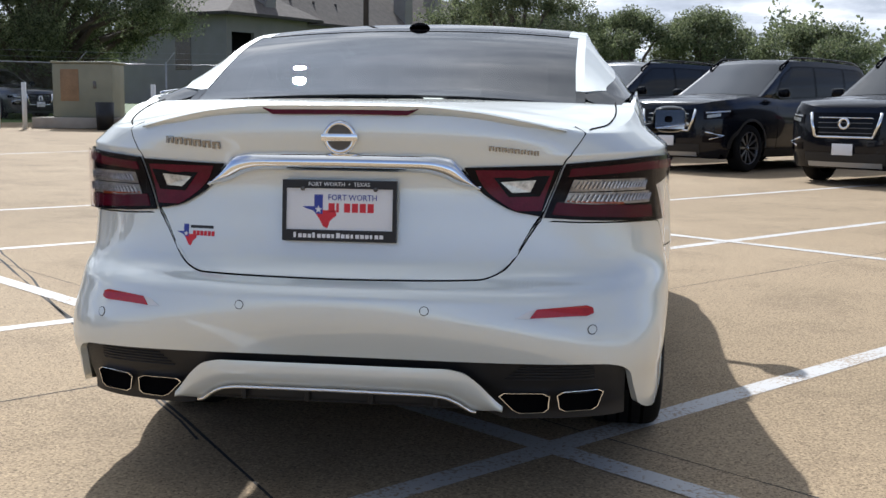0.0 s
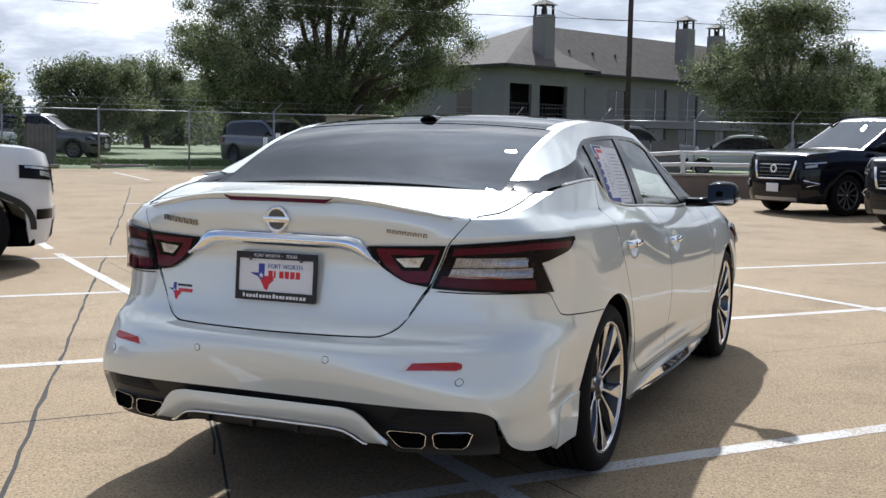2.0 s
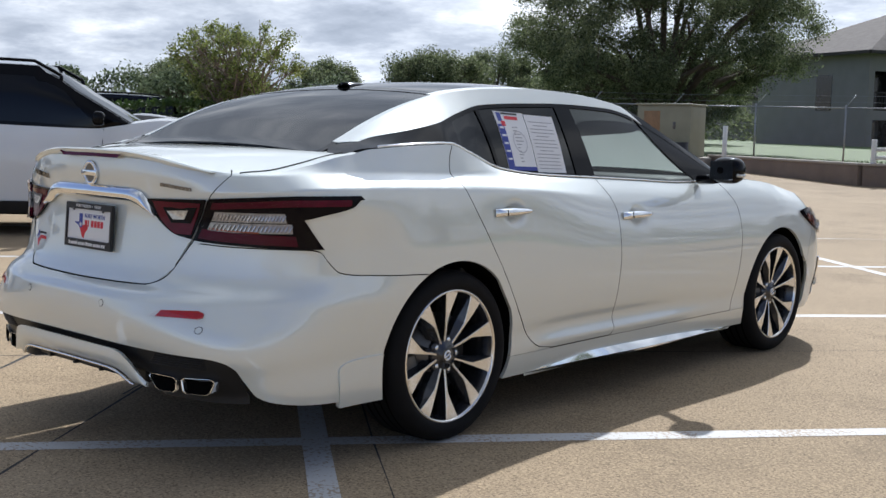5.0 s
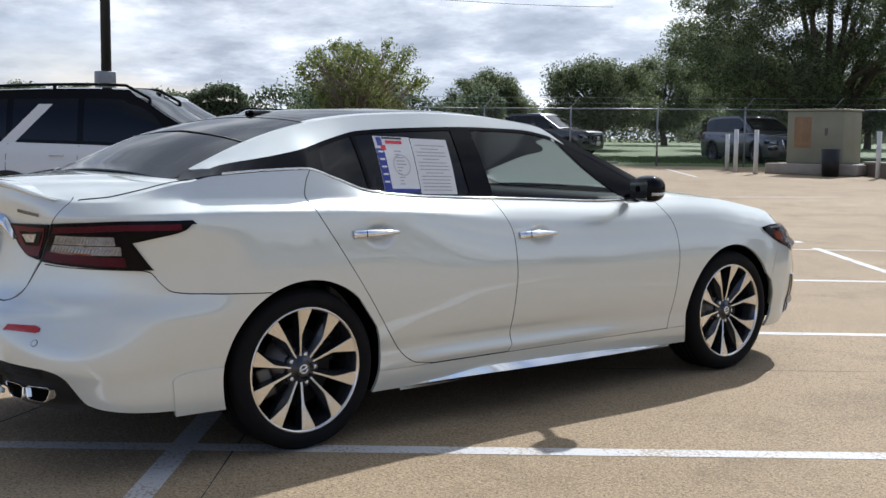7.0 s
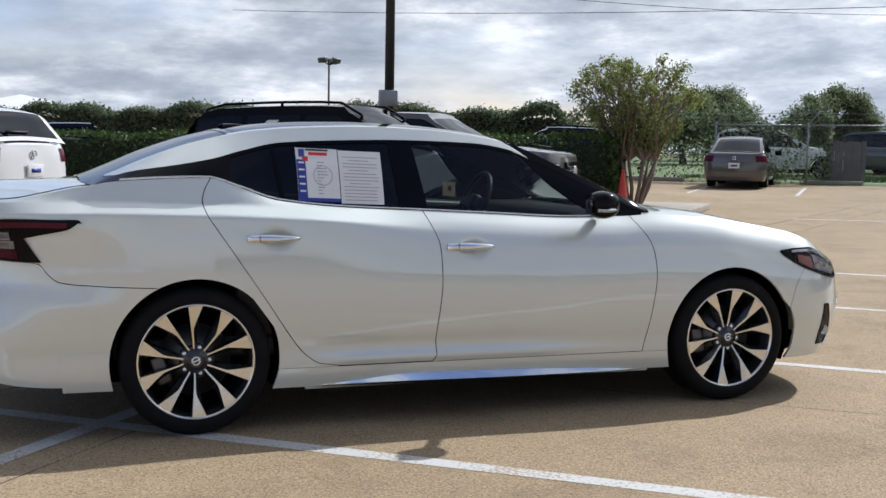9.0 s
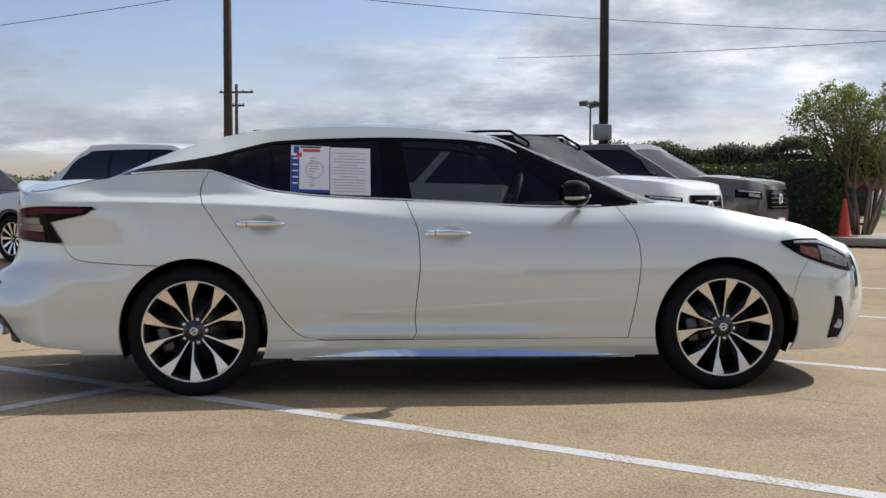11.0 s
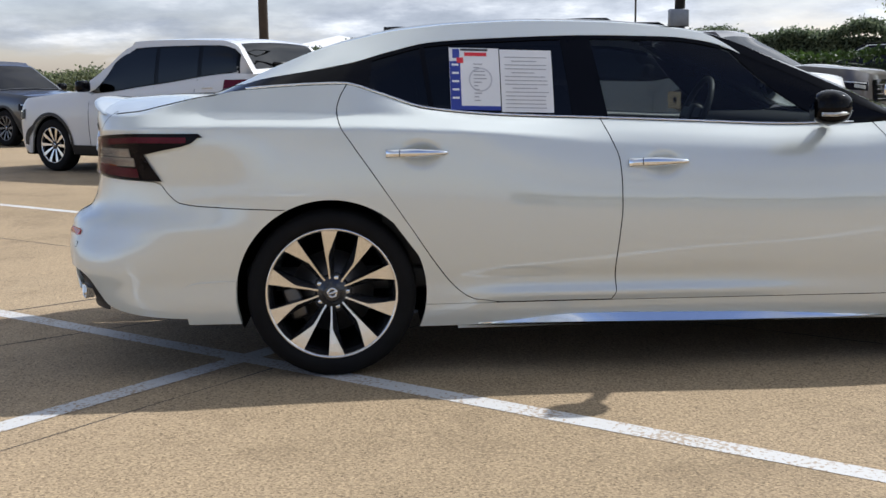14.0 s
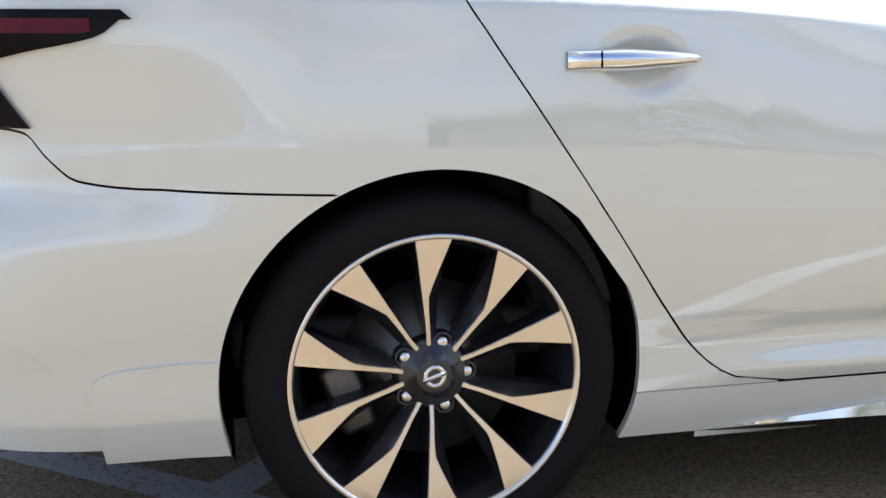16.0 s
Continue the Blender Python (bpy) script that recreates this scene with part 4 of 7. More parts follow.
c_dlo = curve((-0.48, 1.115), (-0.40, 1.136), (-0.27, 1.176), (-0.06, 1.210), (0.10, 1.240), (0.236, 1.278), (0.42, 1.318), (0.69, 1.333), (1.025, 1.341), (1.39, 1.333), (1.576, 1.308), (1.75, 1.237), (1.9, 1.172), (2.15, 1.055), (2.3, 0.99))
belt = lambda y: c_top(y)
for sd in (1, -1):
    part("roof_rail", sheet(lambda v: -0.33 - 0.045 * v, lambda v: 1.70 - 0.14 * v, lambda y: min(c_dlo(y), c_ze(y) - 0.002), c_ze, 70, 4, sd), M_PEARL, maxima)
    part("front_pillar", sheet(lambda v: 1.703 - 0.14 * v, lambda v: 2.33, lambda y: min(c_dlo(y), c_ze(y) - 0.002), c_ze, 30, 4, sd, 0.001), M_GLOSSBLACK, maxima, "gloss black front pillar")
    part("pillar_trim", sheet(-0.50, 0.14, lambda y: belt(y) + 0.002, lambda y: min(c_dlo(y), c_ze(y) - 0.002) + 0.04 * (1 - smooth(-0.40, -0.33, y)) * max(0.0, (c_ze(y) - c_dlo(y)) / 0.04), 30, 4, sd, 0.003), M_GLOSSBLACK, maxima, "gloss black rear pillar trim")
    part("window_frame", sheet(lambda v: 0.10 + 0 * v, lambda v: 0.16 + 0.02 * v, belt, c_dlo, 3, 6, sd, 0.003), M_GLOSSBLACK, maxima)
    part("quarter_window", sheet(lambda v: 0.16, lambda v: 0.405 - 0.035 * v, lambda y: belt(y) + 0.006, lambda y: c_dlo(y) - 0.012, 12, 8, sd, 0.008), M_GLASSREAR, maxima, "dark tinted quarter window")
    part("window_frame", sheet(lambda v: 0.40 - 0.035 * v, lambda v: 0.42 - 0.035 * v, belt, c_dlo, 2, 8, sd, 0.003), M_GLOSSBLACK, maxima)
    part("rear_door_window", sheet(lambda v: 0.42 - 0.035 * v, lambda v: 0.985 - 0.035 * v, lambda y: belt(y) + 0.006, lambda y: c_dlo(y) - 0.014, 20, 10, sd, 0.008), M_GLASSREAR, rd if sd < 0 else maxima, "dark tinted rear door window")
    part("centre_pillar", sheet(lambda v: 0.98 - 0.035 * v, lambda v: 1.125 - 0.06 * v, belt, c_dlo, 6, 10, sd, 0.003), M_GLOSSBLACK, maxima, "gloss black centre pillar")
    part("front_door_window", sheet(lambda v: 1.12 - 0.06 * v, lambda v: 2.085 - 0.43 * v, lambda y: belt(y) + 0.006, lambda y: c_dlo(y) - 0.014, 26, 10, sd, 0.008), M_GLASS, maxima, "tinted front door window")
    part("window_frame", sheet(lambda v: 2.075 - 0.43 * v, lambda v: 2.29 + 0 * v, belt, lambda y: max(c_dlo(y), belt(y) + 0.003), 24, 8, sd, 0.003), M_GLOSSBLACK, maxima)
    part("window_frame", sheet(0.12, 1.62, lambda y: c_dlo(y) - 0.016, c_dlo, 50, 2, sd, 0.002), M_GLOSSBLACK, maxima)
    trim = [gside(y, belt(y), sd) + Vector((sd * 0.013, 0, 0.007)) for y in [-0.32 + k * 0.05 for k in range(50)]]
    part("belt_trim", tube(trim, 0.0044, 6), M_CHROME, maxima, "chrome window sill trim")
def top_sheet(y0, y1, s0, s1, nu, nv, lift=0.0, depth=0.008):
    return flange(grid(lambda u, v: top(y0 + (y1 - y0) * u, s0 + (s1 - s0) * v, lift), nu, nv, flip=True), depth)
part("rear_window", top_sheet(-0.475, 0.175, -0.958, 0.958, 24, 30, -0.002), M_GLASSTAIL, maxima, "dark tinted rear window")
for s in (1, -1):
    part("roof_side", top_sheet(-0.375, 0.18, min(s * 0.955, s), max(s * 0.955, s), 24, 4), M_PEARL, maxima)
    part("pillar_foot", top_sheet(-0.50, -0.377, min(s * 0.955, s), max(s * 0.955, s), 6, 4, -0.001), M_GLOSSBLACK, maxima, "gloss black foot of the rear pillar")
    part("roof_side", top_sheet(0.18, 1.56, min(s * 0.902, s), max(s * 0.902, s), 50, 4), M_PEARL, maxima)
    part("pillar_cap", top_sheet(1.562, 2.33, min(s * 0.902, s), max(s * 0.902, s), 24, 4, -0.001), M_GLOSSBLACK, maxima)
part("roof_header", top_sheet(0.18, 0.215, -0.90, 0.90, 2, 24), M_GLOSSBLACK, maxima)
part("roof_glass", top_sheet(0.22, 0.88, -0.90, 0.90, 24, 30), M_GLASSROOF, maxima, "dark panoramic roof glass")
part("roof_glass", top_sheet(0.885, 1.50, -0.90, 0.90, 24, 30), M_GLASSROOF, maxima, "dark panoramic roof glass")
part("roof_header", top_sheet(1.505, 1.62, -0.90, 0.90, 6, 24), M_GLOSSBLACK, maxima)
part("windscreen", top_sheet(1.625, 2.55, -0.90, 0.90, 30, 24, -0.002), M_GLASSFRONT, maxima, "clear windscreen")
part("cowl", grid(lambda u, v: Vector((-0.74 + 1.48 * v, 2.22 + 0.40 * u, 0.975 - 0.02 * u)), 4, 10, flip=True), M_PLASTIC, maxima)
# aerial fin
fin = grid(lambda u, v: Vector((math.cos(math.pi * v) * (0.036 * (1 - u * 0.7) + 0.004), 0.235 + 0.13 * u, c_zc(0.235 + 0.13 * u) - 0.004 + math.sin(math.pi * v) * 0.026 * (1 - u) ** 0.55)), 10, 12)
bmesh.ops.holes_fill(fin, edges=[e for e in fin.edges if e.is_boundary])
part("aerial_fin", fin, M_GLOSSBLACK, maxima, "black shark fin aerial")

# door handles and mirrors
c_grip = curve((0.0, 0.0165), (0.2, 0.0180), (0.4, 0.0190), (0.7, 0.0150), (0.92, 0.0100), (1.0, 0.0075))
for sd in (1, -1):
    for y0, z in ((0.222, 0.884), (1.183, 0.832)):
        bm = grid(lambda u, v: surf(y0 + 0.244 * u, z + c_grip(u) * math.cos(math.pi * v), sd, 0.004 + (0.026 * math.sin(math.pi * u) ** 0.35 + 0.004) * math.sin(math.pi * v) ** 0.6), 24, 10, flip=sd > 0)
        h = part("door_handle", bm, M_CHROME, maxima, "chrome door handle")
        part("handle_key_cap", tube([surf(y0 + 0.052, z - 0.014, sd, 0.030), surf(y0 + 0.052, z + 0.014, sd, 0.030)], 0.0016, 5), M_SHADE, h)
    arm = tube([(sd * 0.80, 2.02, 0.985), (sd * 0.88, 1.99, 0.99), (sd * 0.95, 1.95, 1.0)], 0.026, 8)
    mir = empty("wing_mirror"); mir.parent = maxima
    part("mirror_arm", arm, M_GLOSSBLACK, mir)
    def shell(u, v, sd=sd):
        a, b = math.pi * u, 2 * math.pi * v
        x = 0.085 * math.copysign(abs(math.cos(b)) ** 0.7, math.cos(b)) * math.sin(a) ** 0.5
        z = 0.068 * math.copysign(abs(math.sin(b)) ** 0.7, math.sin(b)) * math.sin(a) ** 0.5
        y = -0.060 + 0.150 * (1 - math.cos(a)) / 2
        if u > 0.5: x *= 1 - 0.25 * (u - 0.5); z *= 1 - 0.35 * (u - 0.5)
        return Vector((sd * (1.005 + x + 0.12 * y), 1.93 + y + 0.25 * x * -1, 1.042 + z))
    part("mirror_shell", grid(shell, 16, 28, flip=sd < 0), M_GLOSSBLACK, mir, "gloss black mirror shell")
    part("mirror_strip", tube([Vector((sd * (1.005 + 0.088 * math.cos(a) + 0.003), 1.935 - 0.02 * math.cos(a) + 0.085 * math.sin(a), 1.030 - 0.012 * math.cos(a))) for a in [k * math.pi / 12 - 0.5 for k in range(14)]], 0.0085, 6), M_LAMPWHITE, mir, "silver indicator strip")
    part("mirror_glass", grid(lambda u, v: Vector((sd * (1.005 - 0.072 + 0.144 * u), 1.869 - 0.25 * (-0.072 + 0.144 * u), 1.042 - 0.047 + 0.094 * v)), 4, 4, flip=sd > 0), M_CHROME, mir)

# ---- wheels ----
def wheel_thing(parent, m, sd, car_r=0.335, rim_r=0.2665, width=0.245, hero=True, spokes=10, material=None):
    w = empty("wheel"); w.parent = parent; w.matrix_local = m @ Matrix.Diagonal((sd, 1, 1, 1))
    hw = width / 2; r0 = car_r; r1 = rim_r - 0.004
    prof = [(r1, -hw + 0.02), (r1 + 0.012, -hw + 0.004), (r0 - 0.03, -hw), (r0 - 0.008, -hw + 0.018), (r0, -hw + 0.04), (r0, hw - 0.04), (r0 - 0.008, hw - 0.018), (r0 - 0.022, hw - 0.005), (r0 - 0.035, hw - 0.001), (r1 + 0.025, hw + 0.002), (r1 + 0.010, hw - 0.001), (r1 - 0.002, hw - 0.012)]
    n = 72 if hero else 32
    ty = part("tyre", lathe(prof, n), M_RUBBER, w, "black tyre")
    if hero:
        for k in (-0.06, -0.02, 0.02, 0.06):
            part("tread_groove", lathe([(r0 + 0.0005, k - 0.005), (r0 + 0.0005, k + 0.005)], n), M_SHADE, ty)
    face = hw - 0.012
    rim = part("rim", lathe([(r1 - 0.004, -hw + 0.02), (r1 - 0.03, -hw + 0.03), (r1 - 0.038, 0.0), (r1 - 0.024, face - 0.03), (r1 - 0.012, face - 0.006)], n), M_DARKALLOY, w, "dark and machined alloy rim")
    part("rim_lip", lathe([(r1 - 0.013, face - 0.008), (r1 - 0.010, face + 0.002), (r1 - 0.002, face + 0.004), (r1 + 0.001, face - 0.004)], n), material or M_MACHINED, rim)
    part("brake_disc", lathe([(0.160, face - 0.105), (0.165, face - 0.085), (0.09, face - 0.082), (0.085, face - 0.06), (0.001, face - 0.06)], 36), M_STEEL, w, "steel brake disc")
    if hero:
        part("brake_caliper", box(face - 0.12, face - 0.06, -0.19, -0.12, -0.06, 0.08, 0.015), M_STEEL, w)
    # dark disc, stands in for the shade behind the spokes
    part("wheel_dark_back", lathe([(r1 - 0.03, -0.06), (0.001, -0.06)], n), M_SHADE, w)
    dish = 0.030
    def arm_face(r):
        return face - dish * (1 - clamp((r - 0.05) / (r1 - 0.06))) ** 1.3 - 0.002
    for k in range(5 if hero else 0):
        axis = 2 * math.pi * k / 5 + math.pi / 2
        ca, sa = math.cos(axis), math.sin(axis)
        for pair in (1, -1):
            sb = bmesh.new()
            def P(p, t, drop):
                r = math.hypot(p, t)
                return sb.verts.new((arm_face(r) - drop, p * ca - pair * t * sa, p * sa + pair * t * ca))
            # stations: inner edge, outer bright edge, foot of the dark slope
            st = (((0.046, 0.0), (0.044, 0.0125), (0.040, 0.022), 0.010), ((0.052, 0.0048), (0.052, 0.0150), (0.050, 0.026), 0.014), ((0.085, 0.0145), (0.084, 0.0245), (0.082, 0.038), 0.022),
                  ((0.118, 0.0218), (0.116, 0.0330), (0.113, 0.051), 0.027), ((0.146, 0.0279), (0.142, 0.0415), (0.140, 0.063), 0.028), ((0.168, 0.0327), (0.161, 0.0560), (0.158, 0.073), 0.025),
                  ((0.200, 0.0398), (0.189, 0.0800), (0.187, 0.088), 0.018), ((0.232, 0.0468), (0.2155, 0.1040), (0.2150, 0.106), 0.012), ((0.2480, 0.0503), (0.2262, 0.1135), (0.2258, 0.1145), 0.010))
            secs = []
            for a, b, c, dr in st:
                e = 0.0016
                secs.append([P(a[0], a[1] - 0.003, 0.050), P(a[0], a[1], 0.0022), P(a[0], a[1] + e, 0.0), P(b[0], b[1] - e, 0.0), P(b[0], b[1], 0.0022), P(*c, dr), P(c[0], c[1] + 0.002, 0.055)])
            for i in range(len(secs) - 1):
                for j in range(6):
                    f = sb.faces.new((secs[i][j], secs[i + 1][j], secs[i + 1][j + 1], secs[i][j + 1]))
                    f.material_index = 1 if j in (1, 2, 3) else 0
            bmesh.ops.recalc_face_normals(sb, faces=sb.faces[:])
            part("spoke", sb, (M_DARKALLOY, material or M_MACHINED), rim, smooth=False)
    for k in range(0 if hero else spokes):
        a = 2 * math.pi * (k / spokes) + math.pi / 2
        sb = bmesh.new()
        st = 5
        secs = []
        for i in range(st + 1):
            f = i / st
            r = 0.05 + (r1 - 0.06) * f
            hw0 = 0.010 + 0.015 * f
            x = arm_face(r)
            ca, sa = math.cos(a), math.sin(a)
            def P(t, xx):
                return sb.verts.new((xx, r * ca - t * sa, r * sa + t * ca))
            secs.append([P(-hw0 - 0.006, x - 0.045), P(-hw0, x - 0.002), P(-hw0 + 0.0015, x), P(hw0 - 0.0015, x), P(hw0, x - 0.002), P(hw0 + 0.006, x - 0.045)])
        for i in range(st):
            for j in range(5):
                f = sb.faces.new((secs[i][j], secs[i + 1][j], secs[i + 1][j + 1], secs[i][j + 1]))
                f.material_index = 1 if j in (1, 2, 3) else 0
        bmesh.ops.recalc_face_normals(sb, faces=sb.faces[:])
        part("spoke", sb, (M_DARKALLOY, material or M_MACHINED), rim, smooth=False)
    hubb = lathe([(0.072, face - 0.075), (0.070, face - 0.042), (0.055, face - 0.030), (0.034, face - 0.028), (0.033, face - 0.022), (0.030, face - 0.021), (0.001, face - 0.020)], 30)
    hub = part("hub", hubb, M_DARKALLOY, rim)
    part("centre_cap", lathe([(0.021, face - 0.0205), (0.020, face - 0.0185), (0.014, face - 0.0185), (0.013, face - 0.0205)], 24), M_CHROME, hub)
    if hero:
        part("valve", tube([(face - 0.045, 0.075, -0.212), (face - 0.012, 0.072, -0.205)], 0.0045, 6), M_CHROME, rim)
        part("cap_bar", box(face - 0.0205, face - 0.018, -0.023, 0.023, -0.004, 0.004), M_CHROME, hub)
    for k in range(5):
        a = 2 * math.pi * (k + 0.5) / 5 + math.pi / 2
        lg = lathe([(0.012, face - 0.06), (0.0105, face - 0.034), (0.008, face - 0.031), (0.001, face - 0.031)], 10)
        if hero:
            part("nut_seat", merge(bmesh.new(), lathe([(0.019, face - 0.060), (0.018, face - 0.036), (0.0145, face - 0.036), (0.014, face - 0.05)], 14), Matrix.Translation((0, 0.061 * math.cos(a), 0.061 * math.sin(a)))), M_DARKALLOY, hub)
        part("wheel_nut", merge(bmesh.new(), lg, Matrix.Translation((0, 0.061 * math.cos(a), 0.061 * math.sin(a)))), M_CHROME, hub)
    return w
for y in (0.0, 2.775):
    for sd in (1, -1):
        wheel_thing(maxima, pose(sd * 0.785, y, 0.335, 20 if y == 0 else 10, 0, 0), sd)

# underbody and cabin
part("underbody", box(-0.74, 0.74, -0.55, 3.40, 0.225, 0.31, 0.03), M_SHADE, maxima, "underbody darkened for shade")
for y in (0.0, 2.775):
    part("axle_beam", tube([(-0.7, y, 0.33), (0.7, y, 0.33)], 0.04, 10), M_SHADE, maxima)
    # added block in shade colour, closes the view through both wheel wells
    part("well_filler", box(-0.50, 0.50, y - 0.385, y + 0.385, 0.26, 0.70, 0.02), M_SHADE, maxima, "added dark block between the wheel wells")
part("cabin_floor", box(-0.74, 0.74, -0.35, 2.5, 0.32, 0.42, 0.02), M_SEAT, maxima)
part("door_lining", box(0.72, 0.76, 0.2, 2.2, 0.42, 0.95, 0.01), M_SEAT, maxima)
part("door_lining", box(-0.76, -0.72, 0.2, 2.2, 0.42, 0.95, 0.01), M_SEAT, maxima)
part("parcel_shelf", box(-0.60, 0.60, -0.42, 0.0, 1.02, 1.06, 0.015), M_SEAT, maxima)
part("dashboard", box(-0.72, 0.72, 1.88, 2.40, 0.72, 0.99, 0.06), M_SEAT, maxima, "dark dashboard")
def seat(x, y, w, parent):
    s = empty("seat"); s.parent = parent
    part("seat_cushion", box(x - w / 2, x + w / 2, y - 0.05, y + 0.48, 0.42, 0.60, 0.05), M_SEAT, s)
    bk = merge(bmesh.new(), box(-w / 2, w / 2, -0.07, 0.07, 0, 0.60, 0.05), Matrix.Translation((x, y - 0.04, 0.56)) @ pose(0, 0, 0, 16, 0, 0))
    part("seat_back", bk, M_SEAT, s)
    hr = merge(bmesh.new(), box(-0.12, 0.12, -0.05, 0.05, 0, 0.17, 0.04), Matrix.Translation((x, y - 0.22, 1.13)) @ pose(0, 0, 0, 10, 0, 0))
    part("headrest", hr, M_SEAT, s)
for x in (-0.37, 0.37):
    seat(x, 1.12, 0.50, maxima)
    seat(x, 0.28, 0.56, maxima)
sw = bmesh.new()
ring = [Vector((0.185 * math.cos(a), 0, 0.185 * math.sin(a))) for a in [2 * math.pi * k / 32 for k in range(33)]]
tube(ring, 0.016, 8, sw, cap=False)
merge(sw, box(-0.17, 0.17, -0.02, 0.02, -0.03, 0.03, 0.01)); merge(sw, box(-0.05, 0.05, -0.03, 0.03, -0.05, 0.05, 0.02))
part("steering_wheel", merge(bmesh.new(), sw, Matrix.Translation((-0.37, 1.80, 0.985)) @ pose(0, 0, 0, -22, 0, 0)), M_SEAT, maxima, "dark steering wheel")
# window sheets behind the rear door glass
def pane(y, z, w):
    return gside(y, z, 1, 0.011 - w)
def sheet_on(name, y0, y1, z0, z1, w, material, parent, nu=6, nv=6, skew=0.0):
    return part(name, flange(grid(lambda u, v: pane(y0 + (y1 - y0) * u, z0 + (z1 - z0) * v - skew * (y0 + (y1 - y0) * u - 0.69), w), nu, nv), 0.0006), material, parent)
sheets = sheet_on("window_sheet", 0.488, 0.690, 1.042, 1.289, 0.0042, M_PAPER, maxima, skew=0.03)
tagged(sheets, "printed white window sheet with blue and red")
sh2 = sheet_on("window_sheet", 0.694, 0.905, 1.036, 1.285, 0.0042, M_PAPER, maxima, skew=0.03)
tagged(sh2, "printed white window sheet")
sheet_on("blue_margin", 0.489, 0.532, 1.044, 1.235, 0.0052, M_BLUEINK, sheets, skew=0.03)
sheet_on("blue_margin", 0.489, 0.690, 1.042, 1.058, 0.0052, M_BLUEINK, sheets, skew=0.03)
sheet_on("red_header", 0.550, 0.640, 1.257, 1.271, 0.0056, M_REDINK, sheets, 4, 2, skew=0.03)
sheet_on("black_header", 0.535, 0.645, 1.278, 1.286, 0.0056, M_BLACKINK, sheets, 4, 2, skew=0.03)
sheet_on("red_print", 0.518, 0.545, 1.228, 1.250, 0.0056, M_REDINK, sheets, 4, 2, skew=0.03)
sheet_on("blue_print", 0.502, 0.530, 1.248, 1.284, 0.0056, M_BLUEINK, sheets, 4, 2, skew=0.03)
for k in range(5):
    sheet_on("white_print", 0.497, 0.525, 1.085 + 0.033 * k, 1.093 + 0.033 * k, 0.0060, M_PAPER, sheets, 2, 1, skew=0.03)
rs = random.Random(4)
for k in range(11):
    sheet_on("text_line", 0.585, 0.60 + 0.04 * rs.random(), 1.078 + 0.0145 * k, 1.0815 + 0.0145 * k, 0.0056, M_GREYINK, sheets, 2, 1, skew=0.03)
for k in range(14):
    w = 0.16 if k not in (12, 9, 5) else 0.09
    x0 = 0.712 if w > 0.1 else 0.74
    sheet_on("text_line", x0, x0 + w + 0.015 * rs.random(), 1.052 + 0.0155 * k, 1.055 + 0.0155 * k, 0.0056, M_GREYINK, sh2, 2, 1, skew=0.03)
part("grey_ring_print", grid(lambda u, v: pane(0.612 + (0.042 + 0.006 * v) * math.cos(2 * math.pi * u), 1.165 + (0.042 + 0.006 * v) * math.sin(2 * math.pi * u), 0.0054), 30, 1, flip=True), M_FAINT, sheets)


